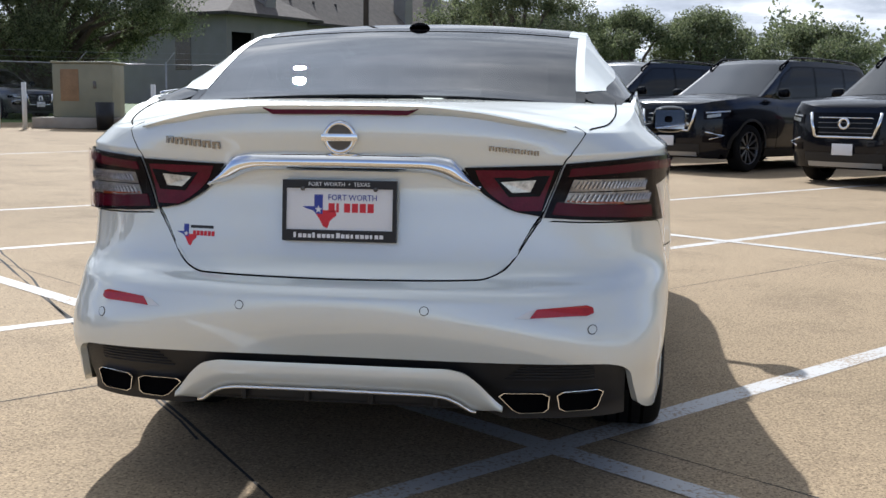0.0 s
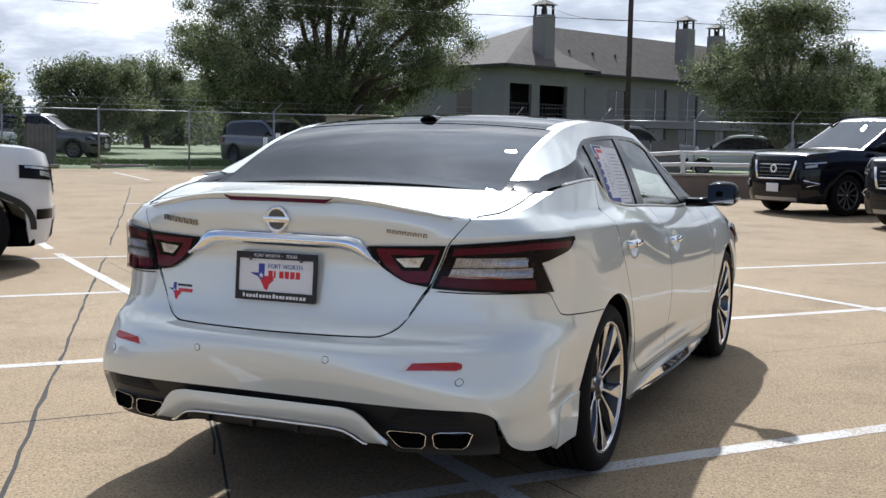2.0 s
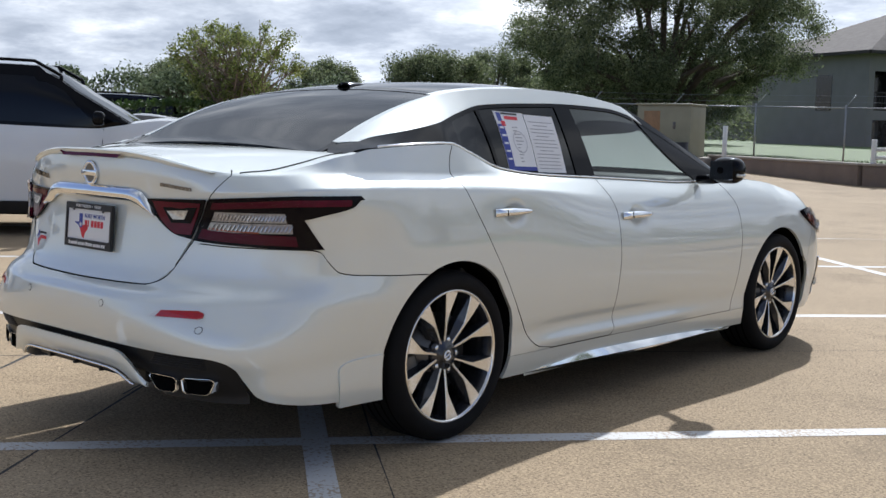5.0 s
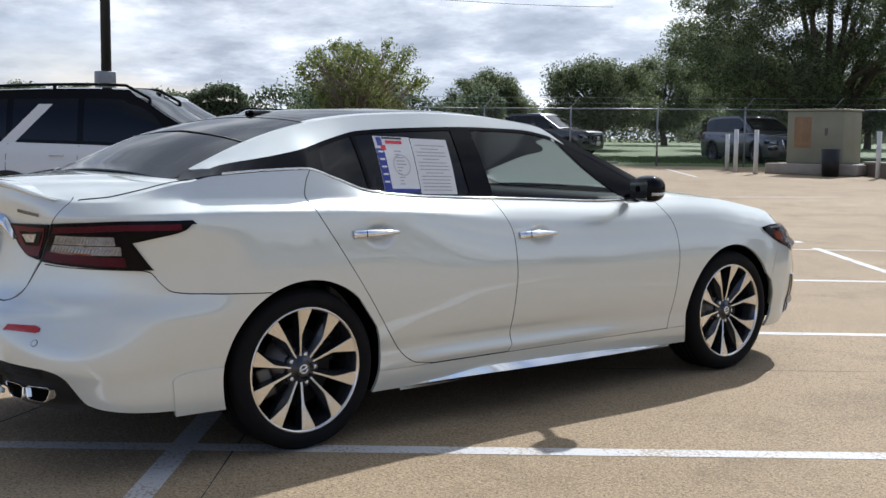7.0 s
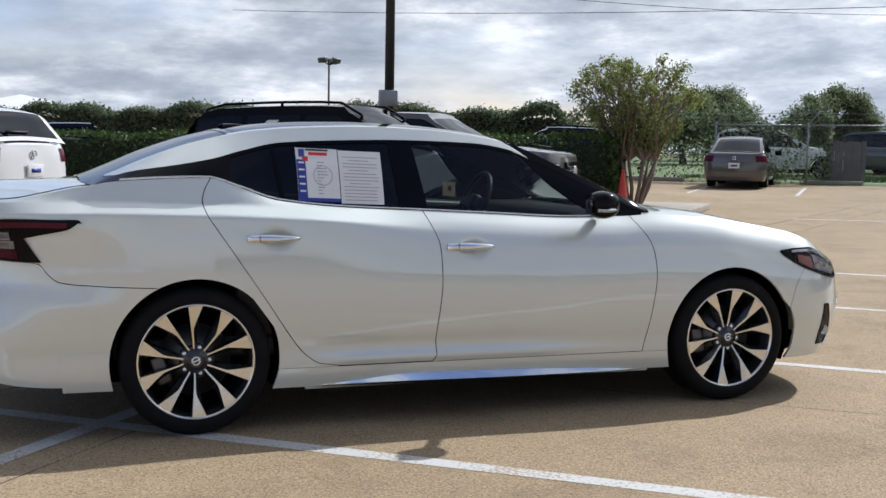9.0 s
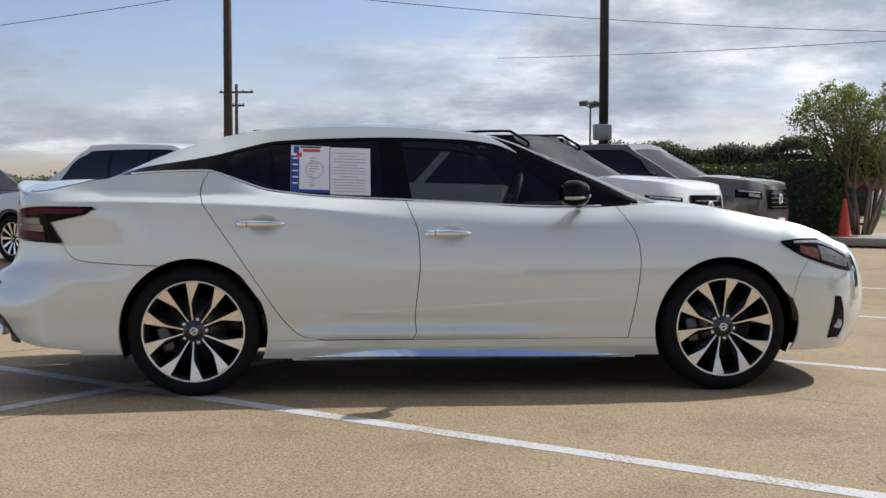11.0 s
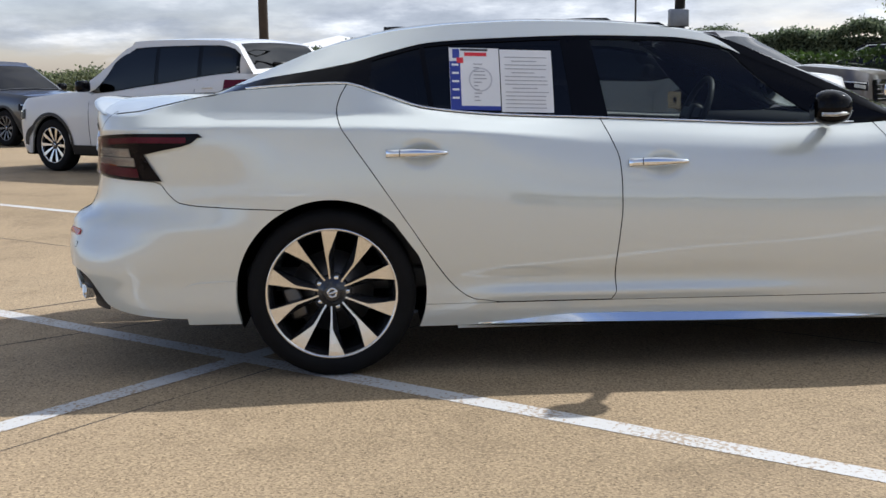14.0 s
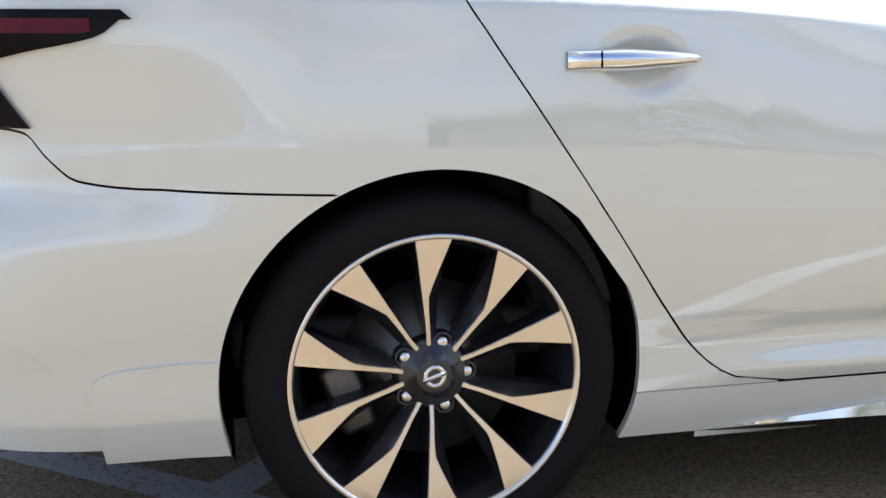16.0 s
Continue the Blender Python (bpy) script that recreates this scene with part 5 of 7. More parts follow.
# ---- parked vehicles ----
def vehicle(name, label, at, paint, L=4.7, W=0.92, wb=2.7, fo=0.95, wr=0.36, zb=0.24, tops=(), roof=(), xe=0.66, roof_paint=None, cladding=True, rails=False, grille="dark", far=False, cargo_glass=None, rims=None):
    """A parked car, heading along its own +y, rear bumper at -L/2. tops: height of the body's upper edge along y. roof: (y, edge height) from tail window foot to windscreen foot."""
    car = empty(name, label, "car", at=at)
    yr, yf = -L / 2, L / 2
    rc, fc = yr + 0.42, yf - 0.55
    ya_f, ya_r = yf - fo, yf - fo - wb
    ct = curve(*tops); cr = curve(*roof)
    zmax = max(r[1] for r in roof)
    prof = curve((0, 0.93), (0.12, 0.97), (0.3, 0.985), (0.55, 1.0), (0.75, 0.99), (0.9, 0.955), (1.0, 0.89))
    ends = curve((0, 0.90), (0.15, 0.97), (0.35, 1.0), (0.6, 0.985), (0.85, 0.95), (1.0, 0.90))
    def shape(q, z):
        y0 = clamp(q, rc, fc)
        t = clamp((z - zb) / (ct(q) - zb))
        w = W * prof(t)
        if q < rc:
            th = clamp((rc - q) / 0.42) * math.pi / 2
            return w * max(math.cos(th), 0) ** (2 / 3.6), rc - 0.42 * ends(t) * math.sin(th) ** (2 / 3.6)
        if q > fc:
            th = clamp((q - fc) / 0.55) * math.pi / 2
            return w * max(math.cos(th), 0) ** (2 / 3.0), fc + 0.55 * ends(t) * math.sin(th) ** (2 / 3.0)
        return w, q
    def sp(q, z, sd, off=0.0):
        x, y = shape(q, z)
        if off:
            e = 0.01
            xa, ya = shape(q - e, z); xb, yb = shape(q + e, z)
            n = Vector((yb - ya, -(xb - xa), 0))
            if n.length > 1e-9:
                n.normalize(); x, y = x + n.x * off, y + n.y * off
        return Vector((sd * x, y, z))
    arches = ((ya_r, wr, wr * 1.13), (ya_f, wr, wr * 1.13))
    nu, nv = (70, 12) if far else (110, 18)
    for sd in (1, -1):
        bm = bmesh.new(); vs = {}
        def cut(q, z):
            for a in arches:
                if math.hypot(q - a[0], z - a[1]) < a[2]: return a
        pts = [[(yr + L * i / nu, zb + (ct(yr + L * i / nu) - zb) * j / nv) for j in range(nv + 1)] for i in range(nu + 1)]
        for i in range(nu):
            for j in range(nv):
                four = ((i, j), (i + 1, j), (i + 1, j + 1), (i, j + 1))
                if all(cut(*pts[a][b]) for a, b in four): continue
                fs = []
                for a, b in four:
                    if (a, b) not in vs:
                        q, z = pts[a][b]; c = cut(q, z)
                        if c: z = c[1] + math.sqrt(max(c[2] ** 2 - (q - c[0]) ** 2, 0))
                        vs[a, b] = bm.verts.new(sp(q, z, sd))
                    fs.append(vs[a, b])
                bm.faces.new(fs if sd > 0 else fs[::-1])
        bmesh.ops.remove_doubles(bm, verts=bm.verts[:], dist=0.0005)
        part("body_side", flange(bm, 0.03), paint, car)
        if cladding:
            y0, y1 = ya_r + wr * 1.15, ya_f - wr * 1.15
            part("sill_cladding", grid(lambda u, v: sp(y0 + (y1 - y0) * u, zb + 0.13 * v, sd, 0.012), 20, 2, flip=sd < 0), M_PLASTIC, car)
            for a in arches:
                part("arch_cladding", grid(lambda u, v: sp(a[0] + (a[2] + 0.045 * v) * math.cos(math.pi * u), max(a[1] + (a[2] + 0.045 * v) * math.sin(math.pi * u), zb), sd, 0.010), 24, 2, flip=sd > 0), M_PLASTIC, car)
        for a in arches:
            part("wheel_well", grid(lambda u, v: Vector((sd * (W - 0.05 - 0.4 * v), a[0] + (a[2] - 0.003) * math.cos(math.pi * (1.2 * u - 0.1)), a[1] + (a[2] - 0.003) * math.sin(math.pi * (1.2 * u - 0.1)))), 16, 2), M_SHADE, car)
            wheel_thing(car, pose(sd * (W - 0.135), a[0], wr, 20, 0, 0), sd, wr, wr * 0.70, 0.23, False, 10, rims or M_DULLRIM)
        # side glass
        yb0, yb1 = roof[0][0], roof[-1][0]
        def gs(y, v, inset=0.0):
            zl = ct(y); zh = cr(y)
            xb = shape(y, zl)[0] - 0.03
            f = clamp((zh - zl) / (zmax - min(ct(0), zl)))
            xt = xb + (xe - xb) * f
            return Vector((sd * (xb + (xt - xb) * v + 0.02 * math.sin(math.pi * v) - inset), y, zl + (zh - zl) * v))
        part("upper_side", grid(lambda u, v: gs(yb0 + (yb1 - yb0) * u, v), 40, 6, flip=sd < 0), roof_paint or paint, car)
        span = [y for y in [yb0 + (yb1 - yb0) * k / 60 for k in range(61)] if cr(y) > zmax - 0.24]
        g0, g1 = min(span), max(span)
        cuts = [g0 + 0.02, g0 + (g1 - g0) * 0.30, g0 + (g1 - g0) * 0.64, g1 - 0.0]
        part("window_band", grid(lambda u, v: gs(cuts[0] + (cuts[3] + 0.44 * (1 - v) - cuts[0]) * u, 0.03 + 0.83 * v, -0.003), 24, 4, flip=sd < 0), M_GLOSSBLACK, car, "black window surround")
        for k in range(3):
            a, b = cuts[k] + 0.035, cuts[k + 1] - 0.035
            lead = 0.42 if k == 2 else 0.0
            part("side_window", grid(lambda u, v: gs(a + (b + lead * (1 - v) - a) * u, 0.06 + 0.76 * v, -0.006), 14, 4, flip=sd < 0), cargo_glass or M_GLASSREAR, car, "dark side window")
            if k < 2:
                part("door_handle", tube([sp(b - 0.12, ct(b) - 0.12, sd, 0.02), sp(b - 0.28, ct(b) - 0.12, sd, 0.02)], 0.013, 6), paint, car)
        for yy in (cuts[1], cuts[2], cuts[3] + 0.36):
            part("door_gap", tube([sp(yy, z, sd, 0.001) for z in [zb + 0.12 + (ct(yy) - zb - 0.13) * k / 6 for k in range(7)]], 0.004, 4), M_SHADE, car)
        my = cuts[3] + 0.34
        part("wing_mirror", merge(bmesh.new(), box(-0.10, 0.10, -0.06, 0.06, -0.075, 0.075, 0.04), Matrix.Translation((sd * (W + 0.08), my, ct(my) + 0.10))), M_GLOSSBLACK, car)
        if name == "white_suv":
            part("pillar_panel", grid(lambda u, v: gs(g0 + 0.62 + 0.16 * u + 0.42 * v, 0.0 + 0.72 * v, -0.012), 4, 8, flip=sd < 0), paint, car, "white slanted rear pillar")
        if rails:
            rl = [(sd * (xe - 0.03), y, cr(y) + 0.05) for y in [g0 + 0.1 + (g1 - g0 - 0.2) * k / 8 for k in range(9)]]
            part("roof_rail", tube(rl, 0.018, 6), M_GLOSSBLACK, car)
            for k in (0, 4, 8):
                part("rail_foot", tube([rl[k], (rl[k][0], rl[k][1], rl[k][2] - 0.07)], 0.02, 6), M_GLOSSBLACK, car)
    def topf(y, s, lift=0.0):
        xw = abs(0.89 * W - 0.03)
        f = clamp((cr(y) - ct(y)) / (zmax - ct(0)))
        x = xw + (xe - xw) * f
        return Vector((s * x, y, cr(y) + (0.035 * (1 - s * s)) + lift))
    part("roof", grid(lambda u, v: topf(roof[0][0] + (roof[-1][0] - roof[0][0]) * u, -1 + 2 * v), 50, 14, flip=True), roof_paint or paint, car)
    yp = [roof[0][0] + (roof[-1][0] - roof[0][0]) * k / 100 for k in range(101)]
    high = [y for y in yp if cr(y) > zmax - 0.10]
    ws0, ws1 = max(high) + 0.02, roof[-1][0] - 0.02
    rw0, rw1 = roof[0][0] + 0.04, min(high) - 0.02
    part("windscreen", grid(lambda u, v: topf(ws0 + (ws1 - ws0) * u, -0.92 + 1.84 * v, 0.006), 14, 10, flip=True), M_GLASSREAR, car, "windscreen")
    part("rear_window", grid(lambda u, v: topf(rw0 + (rw1 - rw0) * u, -0.88 + 1.76 * v, 0.006), 10, 10, flip=True), M_GLASSREAR, car, "rear window")
    # bonnet and tail deck
    def lid(y0, y1, rise):
        def f(u, v):
            y = y0 + (y1 - y0) * u; z = ct(y); x, yy = shape(y, z); s = -1 + 2 * v
            return Vector((s * x, yy, z + rise * (1 - abs(s) ** 3) * math.sin(math.pi * clamp(u * 0.5 + 0.5)) ** 0.5))
        return grid(f, 24, 14, flip=True)
    bon = lid(roof[-1][0] - 0.05, yf, 0.04)
    part("bonnet", bon, paint, car)
    part("tail_deck", lid(roof[0][0] + 0.03, yr, 0.02), paint, car)
    part("underbody", box(-W + 0.1, W - 0.1, yr + 0.2, yf - 0.25, zb - 0.02, zb + 0.2, 0.03), M_SHADE, car)
    part("cabin_block", box(-W + 0.15, W - 0.15, yr + 0.5, roof[-1][0] - 0.1, zb + 0.2, ct(0) - 0.02, 0.03), M_SEAT, car)
    # lamps, grille, plates
    zt_f, zt_r = ct(yf), ct(yr)
    hz = zt_f - 0.10
    for sd in (1, -1):
        hl = part("headlamp", grid(lambda u, v: sp(yf - 0.50 + 0.30 * u, hz - 0.10 + 0.13 * v + 0.03 * (1 - u), sd, 0.008), 12, 4, flip=sd < 0), M_LAMPDARK, car, "dark headlamp with a clear strip")
        part("lamp_strip", grid(lambda u, v: sp(yf - 0.47 + 0.25 * u, hz + 0.000 + 0.022 * v + 0.03 * (1 - u), sd, 0.011), 12, 2, flip=sd < 0), M_LAMPWHITE, hl)
        part("lamp_reflector", grid(lambda u, v: sp(yf - 0.36 + 0.13 * u, hz - 0.075 + 0.05 * v + 0.03 * (1 - u), sd, 0.011), 8, 2, flip=sd < 0), M_LAMPCLEAR, hl)
        if grille == "chrome":
            part("lamp_bracket", tube([sp(yf - 0.22, zb + 0.42, sd, 0.014), sp(yf - 0.40, zb + 0.36, sd, 0.014), sp(yf - 0.26, zb + 0.30, sd, 0.014)], 0.014, 5), M_CHROME, car, "chrome bracket trim")
        part("tail_lamp", grid(lambda u, v: sp(yr + 0.14 + 0.36 * u, zt_r - 0.19 + 0.17 * v, sd, 0.008), 10, 4, flip=sd < 0), M_LAMPRED, car, "red tail lamp")
        part("fog_lamp", grid(lambda u, v: sp(yf - 0.40 + 0.20 * u, zb + 0.25 + 0.10 * v, sd, 0.008), 8, 3, flip=sd < 0), M_LAMPDARK, car)
    def front(x, z, off=0.0):
        a, b = fc, yf
        for _ in range(24):
            m = (a + b) / 2
            if shape(m, z)[0] > abs(x): a = m
            else: b = m
        return sp((a + b) / 2, z, 1 if x >= 0 else -1, off)
    def back(x, z, off=0.0):
        a, b = yr, rc
        for _ in range(24):
            m = (a + b) / 2
            if shape(m, z)[0] < abs(x): a = m
            else: b = m
        return sp((a + b) / 2, z, 1 if x >= 0 else -1, off)
    gw = W * 0.50
    gr = part("grille", grid(lambda u, v: front(-gw + 2 * gw * u * 1.0, hz - 0.26 + 0.32 * v, 0.012), 14, 6, flip=True), M_GLOSSBLACK, car, "black grille")
    if grille == "chrome":
        for sd in (1, -1):
            part("grille_surround", tube([front(sd * gw * 1.04, hz + 0.06, 0.02), front(sd * gw * 0.98, hz - 0.10, 0.024), front(sd * gw * 0.86, hz - 0.27, 0.024)], 0.026, 6), M_CHROME, gr, "chrome grille surround")
        part("grille_surround", tube([front(gw * (-0.86 + 0.172 * k), hz - 0.28, 0.024) for k in range(11)], 0.018, 6), M_CHROME, gr)
    for k in range(4):
        part("grille_bar", tube([front(gw * (-0.8 + 0.16 * m), hz - 0.22 + 0.07 * k, 0.016) for m in range(11)], 0.008, 4), M_CHROME if grille == "chrome" and k == 3 else M_GREYPAINT, gr)
    c0 = front(0, hz - 0.09, 0.03)
    part("front_badge", merge(bmesh.new(), lathe([(0.085, 0), (0.08, 0.02), (0.055, 0.02), (0.05, 0.0)], 24, "z"), Matrix.Translation(c0) @ pose(0, 0, 0, -90, 0, 0)), M_CHROME, gr)
    part("front_bumper_intake", grid(lambda u, v: front(-W * 0.6 + W * 1.2 * u, zb + 0.06 + 0.16 * v, 0.010), 12, 3, flip=True), M_PLASTIC, car)
    part("front_plate", merge(bmesh.new(), box(-0.155, 0.155, -0.01, 0.01, -0.08, 0.08, 0.003), Matrix.Translation(front(0, zb + 0.27, 0.03))), M_PLATEWHITE, car, "white plate with plain print")
    part("rear_plate", merge(bmesh.new(), box(-0.155, 0.155, -0.01, 0.01, -0.08, 0.08, 0.003), Matrix.Translation(back(0, zt_r - 0.30, 0.02))), M_PLATEWHITE, car, "white plate with plain print")
    part("plate_print", merge(bmesh.new(), box(-0.09, 0.09, -0.002, 0.002, -0.025, 0.025), Matrix.Translation(back(0, zt_r - 0.30, 0.033))), M_BLUEINK, car)
    part("rear_badge", merge(bmesh.new(), lathe([(0.055, 0), (0.052, 0.015), (0.036, 0.015), (0.033, 0.0)], 20, "z"), Matrix.Translation(back(0, zt_r - 0.09, 0.012)) @ pose(0, 0, 0, 90, 0, 0)), M_CHROME, car)
    if not far:
        part("rear_wiper", tube([topf(rw0 + 0.02, 0.10, 0.03), topf(rw0 + 0.03, -0.42, 0.03)], 0.016, 6), M_PLASTIC, car)
        part("hatch_seam", tube([back(W * (-0.84 + 0.168 * k), zb + 0.30, 0.004) for k in range(11)], 0.005, 4), M_SHADE, car)
        part("skid_panel", grid(lambda u, v: front(-W * 0.55 + W * 1.1 * u, zb + 0.02 + 0.07 * v, 0.016), 12, 2, flip=True), M_SILVERPAINT, car, "silver lower bumper trim")
    part("rear_bumper", grid(lambda u, v: back(-W * 0.85 + W * 1.7 * u, zb + 0.02 + 0.22 * v, 0.012), 16, 3), M_PLASTIC if cladding else paint, car)
    return car


SUV_TOPS = lambda L, b, h, up=0.0: ((-L / 2, b - 0.02 + up), (-L / 2 + 0.3, b + 0.03 + up), (-0.6, b + 0.4 * up), (0.6, b - 0.03), (L / 2 - 1.55, b), (L / 2 - 1.0, h + 0.01), (L / 2 - 0.4, h - 0.05), (L / 2, h - 0.16))
SUV_ROOF = lambda L, b, H, up=0.0: ((-L / 2 + 0.10, b + 0.02 + up), (-L / 2 + 0.26, max(b + 0.38, b + up + 0.18)), (-L / 2 + 0.42, H - 0.10), (-L / 2 + 0.7, H - 0.035), (-0.4, H), (0.2, H - 0.015), (L / 2 - 2.35, H - 0.07), (L / 2 - 1.9, b + 0.32), (L / 2 - 1.38, b + 0.02))
HEAD = -39.7


def on_ground(x, y, rz):
    return pose(x, y, ground_z(x, y), 0, 0, rz)


def ground_z(x, y):
    d = (-x + y) * 0.7071
    return 0.016 * max(0.0, d - 9.0) if d < 60 else 0.816


def suv(name, label, x, y, rz, paint, L, W, H, b, h, up=0.0, **kw):
    return vehicle(name, label, on_ground(x, y, rz), paint, L=L, W=W, tops=SUV_TOPS(L, b, h, up), roof=SUV_ROOF(L, b, H, up), xe=W - 0.27, **kw)


suv("white_suv", "white three-row suv with black roof and roof rails", -8.10, 3.31, HEAD, M_WHITE, 4.72, 0.98, 1.80, 1.17, 1.23, wb=2.8, wr=0.39, fo=0.88, roof_paint=M_GLOSSBLACK, rails=True)
suv("grey_suv", "dark grey-brown boxy suv parked by the hedge", -13.02, 5.86, HEAD, M_BROWNPAINT, 5.2, 0.99, 1.83, 1.18, 1.25, wb=3.0, wr=0.38, fo=0.92)
suv("white_crossover", "white compact crossover parked in a bay", -10.65, -2.58, 144, M_WHITE, 4.65, 0.92, 1.74, 1.09, 1.05, up=0.17, rims=M_MACHINED, wb=2.70, wr=0.36, fo=0.92)
suv("dark_suv", "dark blue-grey suv parked in the far row", -19.4, -7.6, HEAD, M_GREYPAINT, 4.7, 0.93, 1.68, 1.08, 1.04, wb=2.75, wr=0.36, fo=0.93)
for x, y in ((1.0, 20.2), (3.3, 17.35), (5.6, 14.6)):
    tagged(suv("black_suv", "large black suv with chrome grille", x, y, 180 + HEAD, M_BLACKPAINT, 5.3, 1.01, 1.88, 1.22, 1.22, wb=3.08, wr=0.39, fo=0.93, grille="chrome", rails=True), group="black suvs in a row")
suv("dark_crossover", "dark grey crossover behind the wire fence", -19.6, 31.0, -112, M_GREYPAINT, 4.85, 0.95, 1.66, 1.08, 1.04, wb=2.82, wr=0.37, fo=0.98, grille="chrome", far=True)
suv("grey_suv", "grey suv parked on the grass beyond the fence", -30.0, 31.0, -75, M_GREYPAINT, 4.6, 0.92, 1.72, 1.10, 1.06, wb=2.65, wr=0.36, fo=0.92, far=True)
suv("silver_suv", "silver suv with a roof rack behind the trailer", -8.2, 38.2, -60, M_SILVERPAINT, 4.7, 0.93, 1.72, 1.10, 1.06, wb=2.7, wr=0.36, fo=0.92, rails=True, far=True)
suv("white_van", "white van parked behind the ivy fence", -28.2, 24.2, -37, M_WHITE, 4.8, 0.95, 1.75, 1.12, 1.06, wb=2.8, wr=0.37, fo=0.92, far=True)
suv("black_crossover", "black crossover with roof rails behind the hedge", -23.0, 12.6, 160, M_BLACKPAINT, 4.6, 0.92, 1.68, 1.08, 1.04, wb=2.7, wr=0.36, fo=0.92, rails=True, far=True)
suv("dark_hatchback", "dark car seen over the clipped hedge", -26.0, 0.8, 4, M_BLACKPAINT, 4.4, 0.90, 1.64, 1.06, 1.0, wb=2.6, wr=0.34, fo=0.9, far=True)
SL = 4.6
vehicle("grey_sedan", "grey-brown sedan parked nose to the fence", on_ground(-23.4, 19.4, 50), M_BROWNPAINT, L=SL, W=0.88, wb=2.6, fo=0.92, wr=0.31, zb=0.20,
        tops=((-2.3, 0.93), (-2.0, 0.99), (-1.2, 0.98), (0, 0.93), (0.9, 0.92), (1.6, 0.86), (2.0, 0.76), (2.3, 0.66)),
        roof=((-1.75, 1.0), (-1.4, 1.18), (-1.0, 1.36), (-0.6, 1.44), (0, 1.47), (0.3, 1.44), (0.6, 1.33), (1.25, 0.96)), xe=0.60, cladding=False, far=True)
vehicle("white_sedan", "white sedan parked beyond the fence", on_ground(-4.4, 38.8, 100), M_WHITE, L=SL, W=0.88, wb=2.6, fo=0.92, wr=0.31, zb=0.20,
        tops=((-2.3, 0.93), (-2.0, 0.99), (-1.2, 0.98), (0, 0.93), (0.9, 0.92), (1.6, 0.86), (2.0, 0.76), (2.3, 0.66)),
        roof=((-1.75, 1.0), (-1.4, 1.18), (-1.0, 1.36), (-0.6, 1.44), (0, 1.47), (0.3, 1.44), (0.6, 1.33), (1.25, 0.96)), xe=0.60, cladding=False, far=True)


# ---- ground, lines, joints ----
def ground_material():
    m = bpy.data.materials.new("worn_concrete"); m.use_nodes = True
    t = m.node_tree; b = t.nodes["Principled BSDF"]
    b.inputs["Roughness"].default_value = 0.85
    b.inputs["Specular IOR Level"].default_value = 0.25
    co = t.nodes.new("ShaderNodeTexCoord")
    def noise_node(scale, detail=4, rough=0.55):
        n = t.nodes.new("ShaderNodeTexNoise"); n.inputs["Scale"].default_value = scale; n.inputs["Detail"].default_value = detail; n.inputs["Roughness"].default_value = rough
        t.links.new(co.outputs["Object"], n.inputs["Vector"]); return n
    def ramp(src, stops):
        r = t.nodes.new("ShaderNodeValToRGB")
        while len(r.color_ramp.elements) < len(stops): r.color_ramp.elements.new(0.5)
        for e, (p, c) in zip(r.color_ramp.elements, stops): e.position, e.color = p, (*c, 1)
        t.links.new(src, r.inputs[0]); return r
    def mixc(a, bb, fac, kind="MIX"):
        x = t.nodes.new("ShaderNodeMix"); x.data_type, x.blend_type = "RGBA", kind
        if isinstance(fac, float): x.inputs[0].default_value = fac
        else: t.links.new(fac, x.inputs[0])
        t.links.new(a, x.inputs[6]); t.links.new(bb, x.inputs[7]); return x.outputs[2]
    big, mid, fine = noise_node(0.22, 5), noise_node(1.3, 9, 0.68), noise_node(85, 4)
    vor = t.nodes.new("ShaderNodeTexVoronoi"); vor.inputs["Scale"].default_value = 150
    t.links.new(co.outputs["Object"], vor.inputs["Vector"])
    base = ramp(big.outputs["Fac"], ((0.3, (0.272, 0.203, 0.123)), (0.55, (0.332, 0.249, 0.155)), (0.75, (0.376, 0.293, 0.191))))
    stain = ramp(mid.outputs["Fac"], ((0.30, (0.74, 0.73, 0.72)), (0.48, (1, 1, 1)), (0.72, (1.10, 1.10, 1.10))))
    speck = ramp(vor.outputs["Color"], ((0.08, (0.36, 0.34, 0.32)), (0.30, (0.88, 0.87, 0.86)), (0.60, (1.04, 1.04, 1.04)), (0.92, (1.50, 1.48, 1.42))))
    grain = ramp(fine.outputs["Fac"], ((0.3, (0.60, 0.58, 0.56)), (0.5, (1, 1, 1)), (0.7, (1.32, 1.32, 1.32))))
    c = mixc(base.outputs[0], stain.outputs[0], 1.0, "MULTIPLY")
    c = mixc(c, speck.outputs[0], 0.8, "MULTIPLY")
    c = mixc(c, grain.outputs[0], 0.8, "MULTIPLY")
    t.links.new(c, b.inputs["Base Color"])
    bp = t.nodes.new("ShaderNodeBump"); bp.inputs["Distance"].default_value = 0.003; bp.inputs["Strength"].default_value = 0.5
    t.links.new(fine.outputs["Fac"], bp.inputs["Height"]); t.links.new(bp.outputs[0], b.inputs["Normal"])
    return m


